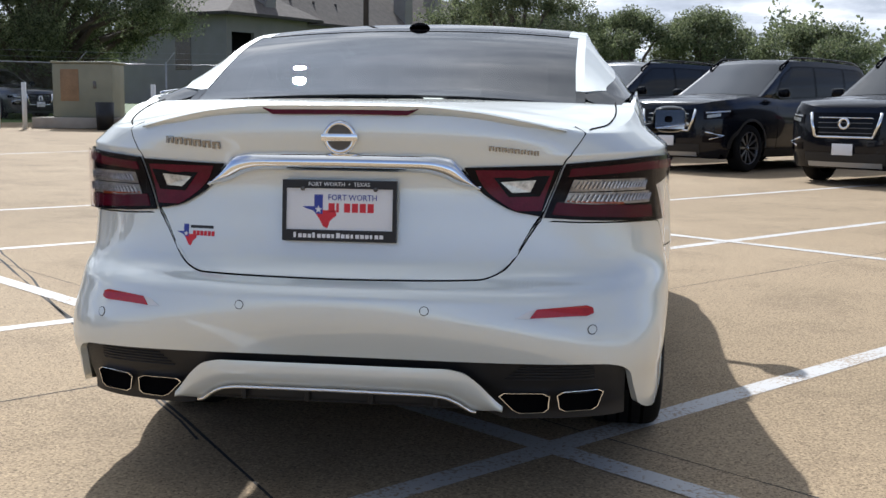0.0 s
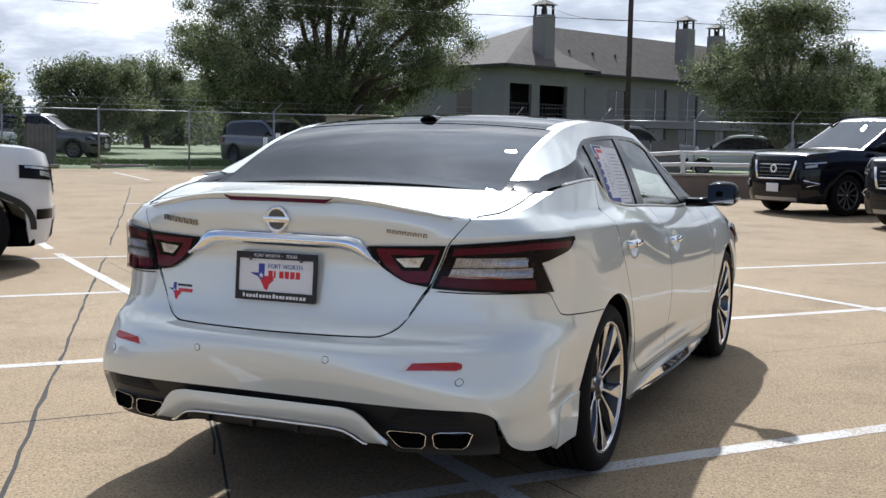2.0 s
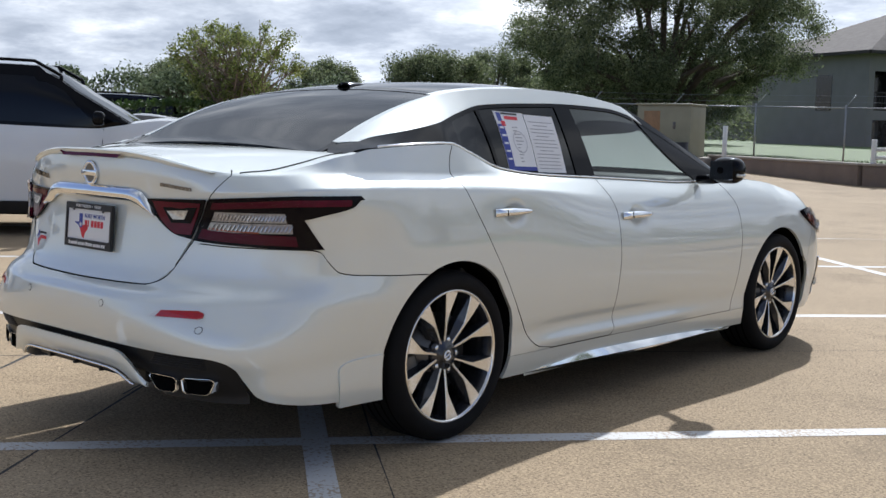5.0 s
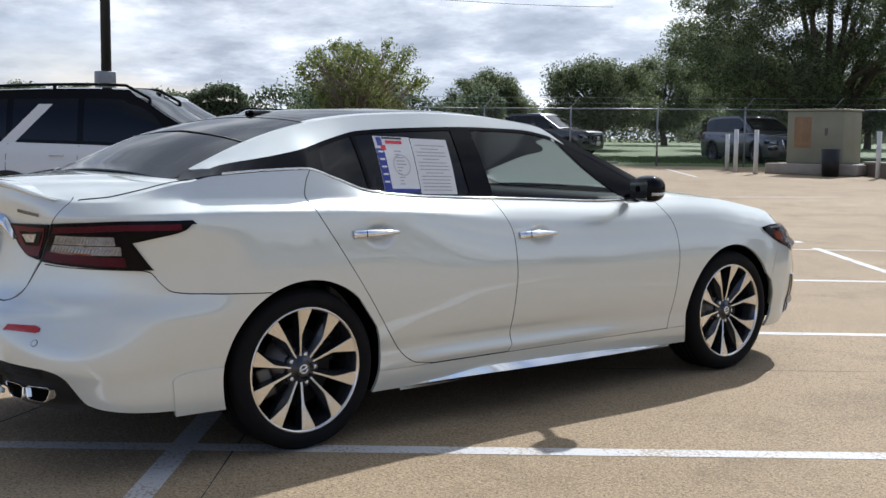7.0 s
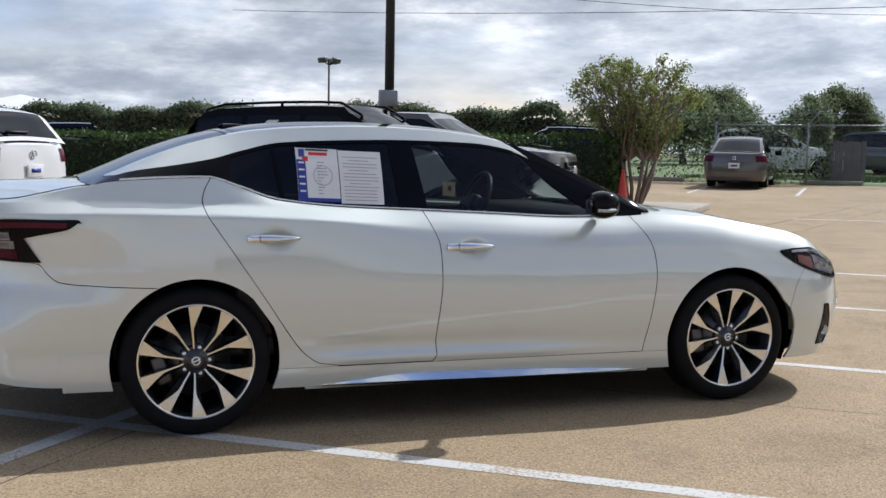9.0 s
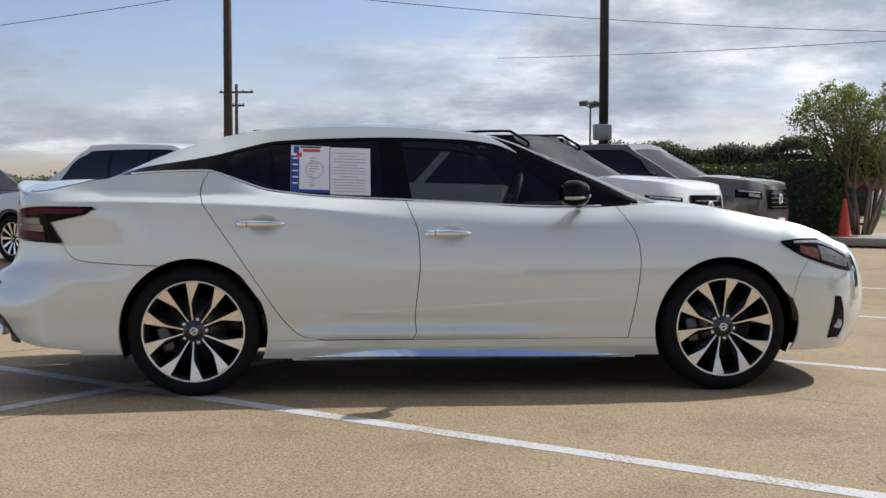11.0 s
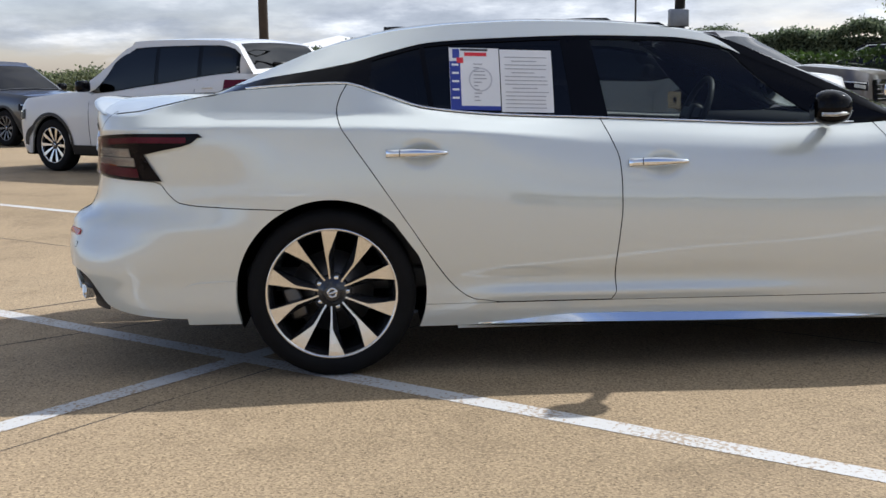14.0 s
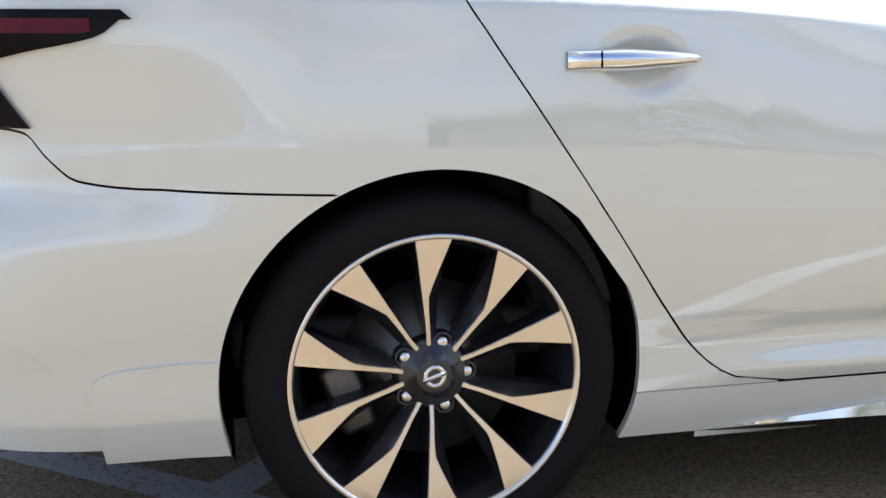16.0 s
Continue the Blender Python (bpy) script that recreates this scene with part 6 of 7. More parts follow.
M_CONCRETE = ground_material()
def line_material(name, col, worn):
    m = bpy.data.materials.new(name); m.use_nodes = True
    t = m.node_tree; b = t.nodes["Principled BSDF"]; b.inputs["Roughness"].default_value = 0.7
    co = t.nodes.new("ShaderNodeTexCoord"); n1 = t.nodes.new("ShaderNodeTexNoise"); n1.inputs["Scale"].default_value = 60; n1.inputs["Detail"].default_value = 5
    n2 = t.nodes.new("ShaderNodeTexNoise"); n2.inputs["Scale"].default_value = 3
    t.links.new(co.outputs["Object"], n1.inputs["Vector"]); t.links.new(co.outputs["Object"], n2.inputs["Vector"])
    ad = t.nodes.new("ShaderNodeMath"); ad.operation = "MULTIPLY_ADD"; ad.inputs[1].default_value = 0.5; t.links.new(n2.outputs["Fac"], ad.inputs[0]); t.links.new(n1.outputs["Fac"], ad.inputs[2])
    r = t.nodes.new("ShaderNodeValToRGB"); e = r.color_ramp.elements
    e[0].position, e[0].color = worn, (0.36, 0.29, 0.22, 1); e[1].position, e[1].color = worn + 0.06, (*col, 1)
    t.links.new(ad.outputs[0], r.inputs[0]); t.links.new(r.outputs[0], b.inputs["Base Color"])
    return m
M_LINE = line_material("line_paint", (0.53, 0.52, 0.50), 0.645)
M_JOINT = mat("joint_filler", (0.035, 0.032, 0.03), 0.9, 0, 0, 0.3, 6, 60)
M_GRASS = mat("grass_blades", (0.085, 0.135, 0.030), 0.8, 0, 0, 0.4, 2, 30)

nx = [-400, -250, -150, -100, -80, -66, *range(-56, 57, 2), 66, 80, 100, 150, 250, 400]
bm = bmesh.new()
gv = [[bm.verts.new((x, y, ground_z(x, y))) for y in nx] for x in nx]
for i in range(len(nx) - 1):
    for j in range(len(nx) - 1):
        bm.faces.new((gv[i][j], gv[i + 1][j], gv[i + 1][j + 1], gv[i][j + 1]))
ground = thing("ground", bm, M_CONCRETE, "tan worn exposed-aggregate concrete parking lot", "ground", kind="structure")


def strip_on_ground(name, pts, w, lift, material, label, category, wav=0.0, seed=0):
    r = random.Random(seed)
    bm = bmesh.new(); last = None
    dense = []
    for a, b in zip(pts, pts[1:]):
        n = max(2, int(math.hypot(b[0] - a[0], b[1] - a[1]) / (0.25 if wav else 0.6)))
        dense += [(a[0] + (b[0] - a[0]) * k / n, a[1] + (b[1] - a[1]) * k / n) for k in range(n)]
    dense.append(pts[-1])
    drift = 0.0
    for i, (x, y) in enumerate(dense):
        a, b = dense[max(i - 1, 0)], dense[min(i + 1, len(dense) - 1)]
        d = Vector((b[0] - a[0], b[1] - a[1])).normalized()
        drift = drift * 0.8 + r.uniform(-wav, wav)
        ww = w * (1 + (r.uniform(-0.45, 0.6) if wav else r.uniform(-0.03, 0.03)))
        c = Vector((x - d.y * drift, y + d.x * drift))
        z = ground_z(x, y) + lift
        l, rr_ = bm.verts.new((c.x - d.y * ww / 2, c.y + d.x * ww / 2, z)), bm.verts.new((c.x + d.y * ww / 2, c.y - d.x * ww / 2, z))
        if last: bm.faces.new((last[0], last[1], rr_, l))
        last = (l, rr_)
    bmesh.ops.recalc_face_normals(bm, faces=bm.faces[:])
    for f in bm.faces:
        if f.normal.z < 0: f.normal_flip()
    return thing(name, bm, material, label, category, kind="structure")


def bay(c, s, x0, x1, lift=0.0016):
    return strip_on_ground("line_marking", [(x0, c + s * x0), (x1, c + s * x1)], 0.105, lift, M_LINE, "worn white painted bay line", "line marking")
bay(-1.06, 1.215, -4.5, 7.5)
bay(3.60, 1.15, -8.0, 7.0)
bay(8.0, 1.10, -7.0, 5.0)
bay(12.4, 1.08, -9.0, 2.0)
strip_on_ground("line_marking", [(-11.5, 12.4), (-8.0, 18.0)], 0.105, 0.0016, M_LINE, "worn white painted bay line", "line marking")
bay(0.05, -0.805, -9.0, 6.0, 0.0028)
bay(6.95, -0.85, -3.6, 6.5, 0.0028)
for k in range(5):
    c0 = Vector((-21.8, 20.5)) + Vector((0.64, 0.77)) * (k * 2.75 - 5.5)
    strip_on_ground("line_marking", [c0, c0 + Vector((0.77, -0.64)) * 4.6], 0.10, 0.004, M_LINE, "worn white painted bay line", "line marking")
for k, (pts, w, wav) in enumerate(((((-5.6, 6.05), (-0.9, -0.08), (0.25, -1.62), (3.2, -5.5)), 0.012, 0.004), (((-5.8, 5.15), (0.74, -0.26), (1.72, -1.04), (5.6, -4.1)), 0.006, 0.002),
                          (((-14.0, 17.0), (-4.2, 4.35), (-1.95, 1.33), (-0.6, -0.5)), 0.014, 0.012), (((-14.8, 16.8), (-6.33, 5.71), (-2.9, 1.21), (-1.82, -0.22), (-1.05, -1.21), (0.3, -2.95)), 0.020, 0.012), (((2.4, 3.2), (2.75, 2.75), (3.6, 2.55), (4.6, 2.9)), 0.003, 0.02), (((-11.0, 5.1), (-5.5, 11.06), (0.0, 17.0)), 0.014, 0.003), (((-14.3, 11.5), (-13.3, 13.4), (-11.0, 17.6), (-9.8, 19.6)), 0.016, 0.012), (((-9, -9.2), (-2.5, -1.4), (3.5, 5.9), (9, 12.5)), 0.008, 0.003))):
    strip_on_ground("slab_joint", pts, w, 0.0009, M_JOINT, "dark joint between concrete slabs", "joint", wav, k)

# grass verge beyond the lot
def verge(name, edge, label):
    """Grass from an edge line outwards, lifted a little over the lot."""
    def at(u, v):
        f = u * (len(edge) - 1); i = min(int(f), len(edge) - 2)
        p = Vector(edge[i]).lerp(Vector(edge[i + 1]), f - i) + Vector((-0.64, 0.77)) * (240 * v ** 2.2)
        return Vector((p.x, p.y, ground_z(p.x, p.y) + (0.06 if v > 0 else -0.02)))
    return thing(name, grid(at, 10 * (len(edge) - 1), 26, flip=True), M_GRASS, label, "verge", kind="structure")
verge("verge", [(-45, -4), (-25.6, 20.0), (-16.1, 30.6), (4.0, 31.6), (34, 36.3), (90, 46)], "green mown grass verge behind the fence")


def blades(name, n, area, h, label, material, seed):
    r = np.random.default_rng(seed)
    vs, fs = [], []
    for k in range(n):
        x, y = area(r)
        z = ground_z(x, y) + 0.05
        a = r.uniform(0, math.pi); hh = h * r.uniform(0.5, 1.2); w = 0.02
        vs += [(x - w * math.cos(a), y - w * math.sin(a), z), (x + w * math.cos(a), y + w * math.sin(a), z), (x + r.normal(0, 0.03), y + r.normal(0, 0.03), z + hh)]
        fs.append((3 * k, 3 * k + 1, 3 * k + 2))
    me = bpy.data.meshes.new(name); me.from_pydata(vs, [], fs); me.materials.append(material)
    return tagged(new(name, me), label, "grass", kind="stuff")
def verge_area(r):
    f = r.uniform(0, 1)
    a, b = (Vector((-28.5, 20.5)), Vector((-16.5, 31.5))) if f < 0.8 else (Vector((-16.5, 31.5)), Vector((2, 33)))
    p = a.lerp(b, r.uniform(0, 1)); o = r.uniform(-0.5, 5)
    return p.x - 0.55 * o, p.y + 0.8 * o
blades("grass", 14000, verge_area, 0.12, "short green grass along the fence", M_GRASS, 3)

# ---- plants ----
def leaf_material(name, dark, light, trans=0.35):
    m = bpy.data.materials.new(name); m.use_nodes = True
    t = m.node_tree; b = t.nodes["Principled BSDF"]; b.inputs["Roughness"].default_value = 0.55
    g = t.nodes.new("ShaderNodeNewGeometry"); r = t.nodes.new("ShaderNodeValToRGB")
    r.color_ramp.elements[0].color, r.color_ramp.elements[1].color = (*dark, 1), (*light, 1)
    t.links.new(g.outputs["Random Per Island"], r.inputs[0]); t.links.new(r.outputs[0], b.inputs["Base Color"])
    tl, mx = t.nodes.new("ShaderNodeBsdfTranslucent"), t.nodes.new("ShaderNodeMixShader")
    mx.inputs[0].default_value = trans
    t.links.new(r.outputs[0], tl.inputs[0]); t.links.new(b.outputs[0], mx.inputs[1]); t.links.new(tl.outputs[0], mx.inputs[2])
    t.links.new(mx.outputs[0], t.nodes["Material Output"].inputs[0])
    return m
M_OAK = leaf_material("oak_leaves", (0.040, 0.058, 0.026), (0.27, 0.305, 0.155), 0.5)
M_MYRTLE = leaf_material("shrub_leaves", (0.06, 0.085, 0.020), (0.30, 0.34, 0.10), 0.5)
# ivy's pale end puts glossy highlight specks into the leaf colour
M_IVY = leaf_material("ivy_leaves", (0.018, 0.036, 0.012), (0.24, 0.29, 0.17), 0.45)
M_HEDGE = leaf_material("hedge_leaves", (0.025, 0.05, 0.008), (0.07, 0.12, 0.025))
M_BARK = mat("bark", (0.11, 0.085, 0.065), 0.9, 0, 0, 0.4, 6, 40, 0.01)
# twig colour with the shade inside the hedge put into it
M_TWIGSHADE = mat("shaded_hedge_twigs", (0.016, 0.024, 0.008), 0.9, 0, 0, 0.5, 9, 60, 0.01)
M_BARKPALE = mat("smooth_bark", (0.20, 0.15, 0.115), 0.8, 0, 0, 0.3, 6, 40, 0.004)


def leaves(points, size, seed):
    """One mesh of leaf blades, each a folded diamond, at the points given."""
    r = np.random.default_rng(seed)
    n = len(points)
    P = np.asarray(points)
    d = r.normal(size=(n, 3)); d /= np.linalg.norm(d, axis=1)[:, None]
    e = r.normal(size=(n, 3)); e -= (e * d).sum(1)[:, None] * d; e /= np.linalg.norm(e, axis=1)[:, None]
    s = size * r.uniform(0.6, 1.3, n)[:, None]
    V = np.empty((n, 4, 3))
    V[:, 0], V[:, 2] = P - d * s, P + d * s
    nn = np.cross(d, e)
    V[:, 1], V[:, 3] = P + e * s * 0.55 + nn * s * 0.15, P - e * s * 0.55 + nn * s * 0.15
    me = bpy.data.meshes.new("leaves")
    me.from_pydata(V.reshape(-1, 3).tolist(), [], np.arange(4 * n).reshape(n, 4).tolist())
    return me


def crown_points(centres, per, r):
    """Leaf places on the outer shells of many clumps."""
    out = []
    for c, rad in centres:
        n = int(per * rad * rad)
        d = r.normal(size=(n, 3)); d /= np.linalg.norm(d, axis=1)[:, None]
        out.append(np.asarray(c) + d * (rad * r.uniform(0.15, 1.3, n))[:, None] * np.array([1, 1, 0.8]))
    return np.concatenate(out)


def tree(name, label, x, y, height, spread, base, leaf, bark, per, size, seed, stems=1, lean=0.15, clumps=26, trunk=0.22, vase=False):
    r = np.random.default_rng(seed); rr_ = random.Random(seed)
    g = ground_z(x, y)
    t = empty(name, label, "tree", at=pose(x, y, g))
    bm = bmesh.new()
    centres = []
    cz = base + (height - base) * 0.5
    for k in range(clumps):
        a = rr_.uniform(0, 2 * math.pi); f = rr_.random() ** 0.5
        zz = rr_.uniform(-1, 1)
        w = math.sqrt(max(0.0, 1 - (abs(zz) ** 2.2))) * spread * 0.82
        rad = spread * rr_.uniform(0.8, 2.0) / math.sqrt(clumps)
        if vase:
            w = spread * (0.62 + 0.34 * zz) * math.sqrt(max(0.0, 1 - max(0.0, zz - 0.1) ** 2 / 0.95)); rad *= 0.85
        centres.append(((math.cos(a) * f * w, math.sin(a) * f * w, cz + zz * (height - base) * 0.40), rad))
    for s in range(stems):
        a0 = 2 * math.pi * s / max(stems, 1) + rr_.uniform(-0.3, 0.3)
        foot = Vector((0.10 * math.cos(a0), 0.10 * math.sin(a0), -0.05)) if stems > 1 else Vector((0, 0, -0.1))
        fork = Vector((lean * spread * math.cos(a0), lean * spread * math.sin(a0), base * 1.0)) if stems > 1 else Vector((rr_.uniform(-.2, .2), rr_.uniform(-.2, .2), base * 0.9))
        mid = foot.lerp(fork, 0.5) + Vector((rr_.uniform(-.05, .05), rr_.uniform(-.05, .05), 0))
        tr = trunk / (1.9 if stems > 1 else 1)
        tube([foot, mid, fork], tr, 8, bm, tr * 0.7)
        mine = centres if stems == 1 else [c for i, c in enumerate(centres) if i % stems == s]
        for c, rad in mine[:30]:
            c = Vector(c)
            m1 = fork.lerp(c, 0.5) + Vector((0, 0, 0.12 * (c - fork).length)) + Vector((rr_.uniform(-.2, .2), rr_.uniform(-.2, .2), 0)) * spread * 0.2
            tube([fork, m1, c], tr * 0.5, 6, bm, tr * 0.10)
            for _ in range(3):
                e = c + Vector((rr_.uniform(-1, 1), rr_.uniform(-1, 1), rr_.uniform(-.4, 1))) * rad * 0.9
                tube([m1.lerp(c, 0.6), e], tr * 0.16, 4, bm, tr * 0.05)
    part("trunk", bm, bark, t)
    me = leaves(crown_points(centres, per, r), size, seed + 1)
    me.materials.append(leaf)
    ob = new("crown", me); ob.parent = t
    return t


tree("oak_tree", "broad dark green oak with dense crown", -21.5, 38.0, 10.2, 7.8, 1.0, M_OAK, M_BARK, 2300, 0.052, 11, clumps=240, trunk=0.35)
tree("oak_tree", "round green oak by the apartment house", -2.7, 36.0, 6.3, 3.5, 1.2, M_OAK, M_BARK, 3200, 0.046, 12, clumps=80)
for k, (x, y, h, w) in enumerate(((1.2, 44, 4.7, 2.6), (4.4, 45, 4.7, 2.8), (8.3, 43, 4.0, 3.0), (15.5, 40, 3.0, 2.8), (-33.5, 37.5, 4.3, 3.2), (-38, 34, 3.8, 2.6), (-29.5, 45, 4.8, 3.4), (-44, 30, 3.6, 2.8), (-28, 52, 4.8, 3.4), (-51, 36, 4.2, 3.2), (-40, 50, 5.2, 3.8), (21, 42, 3.4, 3.0))):
    tree("green_tree", "mid-size green tree beyond the fence", x, y, h, w, 1.0, M_OAK, M_BARK, 2600, 0.055, 20 + k, clumps=64)
tree("crape_myrtle", "multi-stemmed yellow-green crape myrtle in a planter", -14.1, 10.5, 3.15, 1.85, 1.0, M_MYRTLE, M_BARKPALE, 3000, 0.030, 41, stems=11, lean=0.26, clumps=190, trunk=0.085, vase=True)


def hedge(name, label, a, b, w, h, leaf, per, size, seed, rough=0.10, gaps=0.0):
    r = np.random.default_rng(seed)
    a, b = Vector(a), Vector(b)
    L = (b - a).length; d = (b - a).normalized(); nrm = Vector((-d.y, d.x))
    n = int(per * L)
    t_, f = r.uniform(0, 1, n), r.uniform(0, 1, n)
    face = r.uniform(0, 1, n)
    cap = r.uniform(0, 1, n) < 2.2 * w / L
    t_ = np.where(cap, np.where(r.uniform(0, 1, n) < 0.5, -0.12 / L, 1 + 0.12 / L) + r.normal(0, 0.05, n) / L, t_)
    u = np.where(face < 0.42, 0.5, np.where(face < 0.52, -0.5, r.uniform(-0.5, 0.5, n))) + r.normal(0, rough * 0.5, n)
    z = np.where(face < 0.52, r.uniform(0.02, 1, n), 1.0 + r.normal(0, rough * 0.5, n))
    wob = 1 + rough * np.sin(t_ * L * 0.9 + seed) * 0.6 + rough * np.sin(t_ * L * 2.7) * 0.5
    u = np.where(cap, r.uniform(-0.5, 0.5, n), u); z = np.where(cap, r.uniform(0.02, 1, n), z)
    pts = []
    for i in range(n):
        p = a.lerp(b, t_[i])
        pts.append((p.x + nrm.x * u[i] * w, p.y + nrm.y * u[i] * w, ground_z(p.x, p.y) + z[i] * h * wob[i]))
    me = leaves(pts, size, seed); me.materials.append(leaf)
    ob = new("leaf_mass", me)
    t = empty(name, label, "hedge")
    ob.parent = t
    # solid core, coloured as the shaded inside of the hedge
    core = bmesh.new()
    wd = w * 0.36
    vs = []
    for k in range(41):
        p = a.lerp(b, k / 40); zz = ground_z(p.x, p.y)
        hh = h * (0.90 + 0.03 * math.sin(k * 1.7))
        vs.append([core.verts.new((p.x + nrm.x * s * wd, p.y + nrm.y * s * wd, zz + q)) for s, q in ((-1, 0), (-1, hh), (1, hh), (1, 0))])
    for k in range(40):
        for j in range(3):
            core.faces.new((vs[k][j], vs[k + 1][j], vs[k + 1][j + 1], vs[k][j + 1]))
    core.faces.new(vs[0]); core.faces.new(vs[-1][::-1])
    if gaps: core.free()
    else: part("shaded_twig_core", core, M_TWIGSHADE, t)
    return t
A = Vector((0.64, 0.77))
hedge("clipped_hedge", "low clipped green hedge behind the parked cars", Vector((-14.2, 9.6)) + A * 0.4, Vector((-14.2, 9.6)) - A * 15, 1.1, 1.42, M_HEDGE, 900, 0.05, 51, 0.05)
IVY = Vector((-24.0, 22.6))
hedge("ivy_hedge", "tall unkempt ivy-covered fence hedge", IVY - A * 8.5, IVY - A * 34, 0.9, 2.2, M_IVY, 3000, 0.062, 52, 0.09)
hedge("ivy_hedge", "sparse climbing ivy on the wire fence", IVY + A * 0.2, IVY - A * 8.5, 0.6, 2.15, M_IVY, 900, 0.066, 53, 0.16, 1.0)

for k, (a_, b_, hh) in enumerate((((-110, -45), (-95, 30), 1.5), ((-95, 30), (-62, 82), 2.4), ((-62, 82), (-30, 105), 2.8), ((10, 70), (60, 60), 4.6), ((60, 60), (110, 20), 5.0))):
    hedge("tree_line", "distant row of dark green trees", Vector(a_), Vector(b_), 5.0, hh, M_OAK, 500, 0.17, 60 + k, 0.25, 1.0)["kind"] = "stuff"

# planter kerb, cone
M_KERB = mat("kerb_concrete", (0.34, 0.30, 0.25), 0.85, 0, 0, 0.2, 3, 60, 0.002)
M_CONE = mat("orange_plastic", (0.62, 0.05, 0.025), 0.5, 0, 0, 0.15, 10, 80)
kb = bmesh.new()
merge(kb, box(-1.3, 1.6, -1.6, 1.4, 0, 0.15, 0.03), pose(-14.0, 10.4, ground_z(-14, 10.4), 0, 0, HEAD))
thing("planter_kerb", kb, M_KERB, "low concrete kerb round the myrtle planter", "kerb", kind="structure")
cone = empty("traffic_cone", "orange-red plastic traffic cone beside the planter", "cone", at=pose(-13.25, 9.82, ground_z(-13.25, 9.82) + 0.15))
part("cone_body", lathe([(0.14, 0.03), (0.12, 0.05), (0.03, 0.70), (0.001, 0.71)], 20, "z"), M_CONE, cone)
part("cone_base", box(-0.18, 0.18, -0.18, 0.18, 0, 0.035, 0.01), M_CONE, cone)
kb = bmesh.new()
for k in range(6):
    c0 = Vector((-25.2, 20.6)) + A * (k * 2.75 - 8.2)
    merge(kb, box(-0.9, 0.9, -0.08, 0.08, 0, 0.14, 0.02), pose(c0.x, c0.y, ground_z(*c0), 0, 0, 50.3))
thing("wheel_stop", kb, M_KERB, "row of concrete wheel stops at the fence", "kerb", kind="structure")

# ---- fence, poles, wires ----
M_GALV = mat("galvanised_steel", (0.30, 0.31, 0.32), 0.5, 0.7, 0, 0.2, 8, 60)
M_DARKSTEEL = mat("painted_steel_pole", (0.02, 0.021, 0.022), 0.5, 0.2, 0, 0.2, 4, 40)
M_WOODPOLE = mat("pole_wood", (0.06, 0.048, 0.04), 0.9, 0, 0, 0.3, 3, 40, 0.004)
M_WIRE = mat("cable_black", (0.012, 0.012, 0.013), 0.6)
def mesh_wire():
    m = bpy.data.materials.new("chain_link"); m.use_nodes = True
    t = m.node_tree; b = t.nodes["Principled BSDF"]
    b.inputs["Base Color"].default_value = (0.22, 0.23, 0.23, 1); b.inputs["Metallic"].default_value = 0.5; b.inputs["Roughness"].default_value = 0.5
    co = t.nodes.new("ShaderNodeTexCoord"); mp = t.nodes.new("ShaderNodeMapping"); mp.inputs["Rotation"].default_value = (0, radians(45), 0)
    sx = t.nodes.new("ShaderNodeSeparateXYZ")
    t.links.new(co.outputs["Object"], mp.inputs[0]); t.links.new(mp.outputs[0], sx.inputs[0])
    outs = []
    for ax in (0, 2):
        mu = t.nodes.new("ShaderNodeMath"); mu.operation = "MULTIPLY"; mu.inputs[1].default_value = 16.0
        fr = t.nodes.new("ShaderNodeMath"); fr.operation = "FRACT"
        gt = t.nodes.new("ShaderNodeMath"); gt.operation = "LESS_THAN"; gt.inputs[1].default_value = 0.05
        t.links.new(sx.outputs[ax], mu.inputs[0]); t.links.new(mu.outputs[0], fr.inputs[0]); t.links.new(fr.outputs[0], gt.inputs[0]); outs.append(gt)
    mxx = t.nodes.new("ShaderNodeMath"); mxx.operation = "MAXIMUM"
    t.links.new(outs[0].outputs[0], mxx.inputs[0]); t.links.new(outs[1].outputs[0], mxx.inputs[1])
    tr, mx = t.nodes.new("ShaderNodeBsdfTransparent"), t.nodes.new("ShaderNodeMixShader")
    t.links.new(mxx.outputs[0], mx.inputs[0]); t.links.new(tr.outputs[0], mx.inputs[1]); t.links.new(b.outputs[0], mx.inputs[2])
    t.links.new(mx.outputs[0], t.nodes["Material Output"].inputs[0])
    return m
M_LINK = mesh_wire()
fence = empty("wire_fence", "galvanised chain-link fence with top rail", "fence")
FENCE = [(-25.5, 19.8), (-16.2, 30.4), (4.0, 31.4), (34.0, 36.0)]
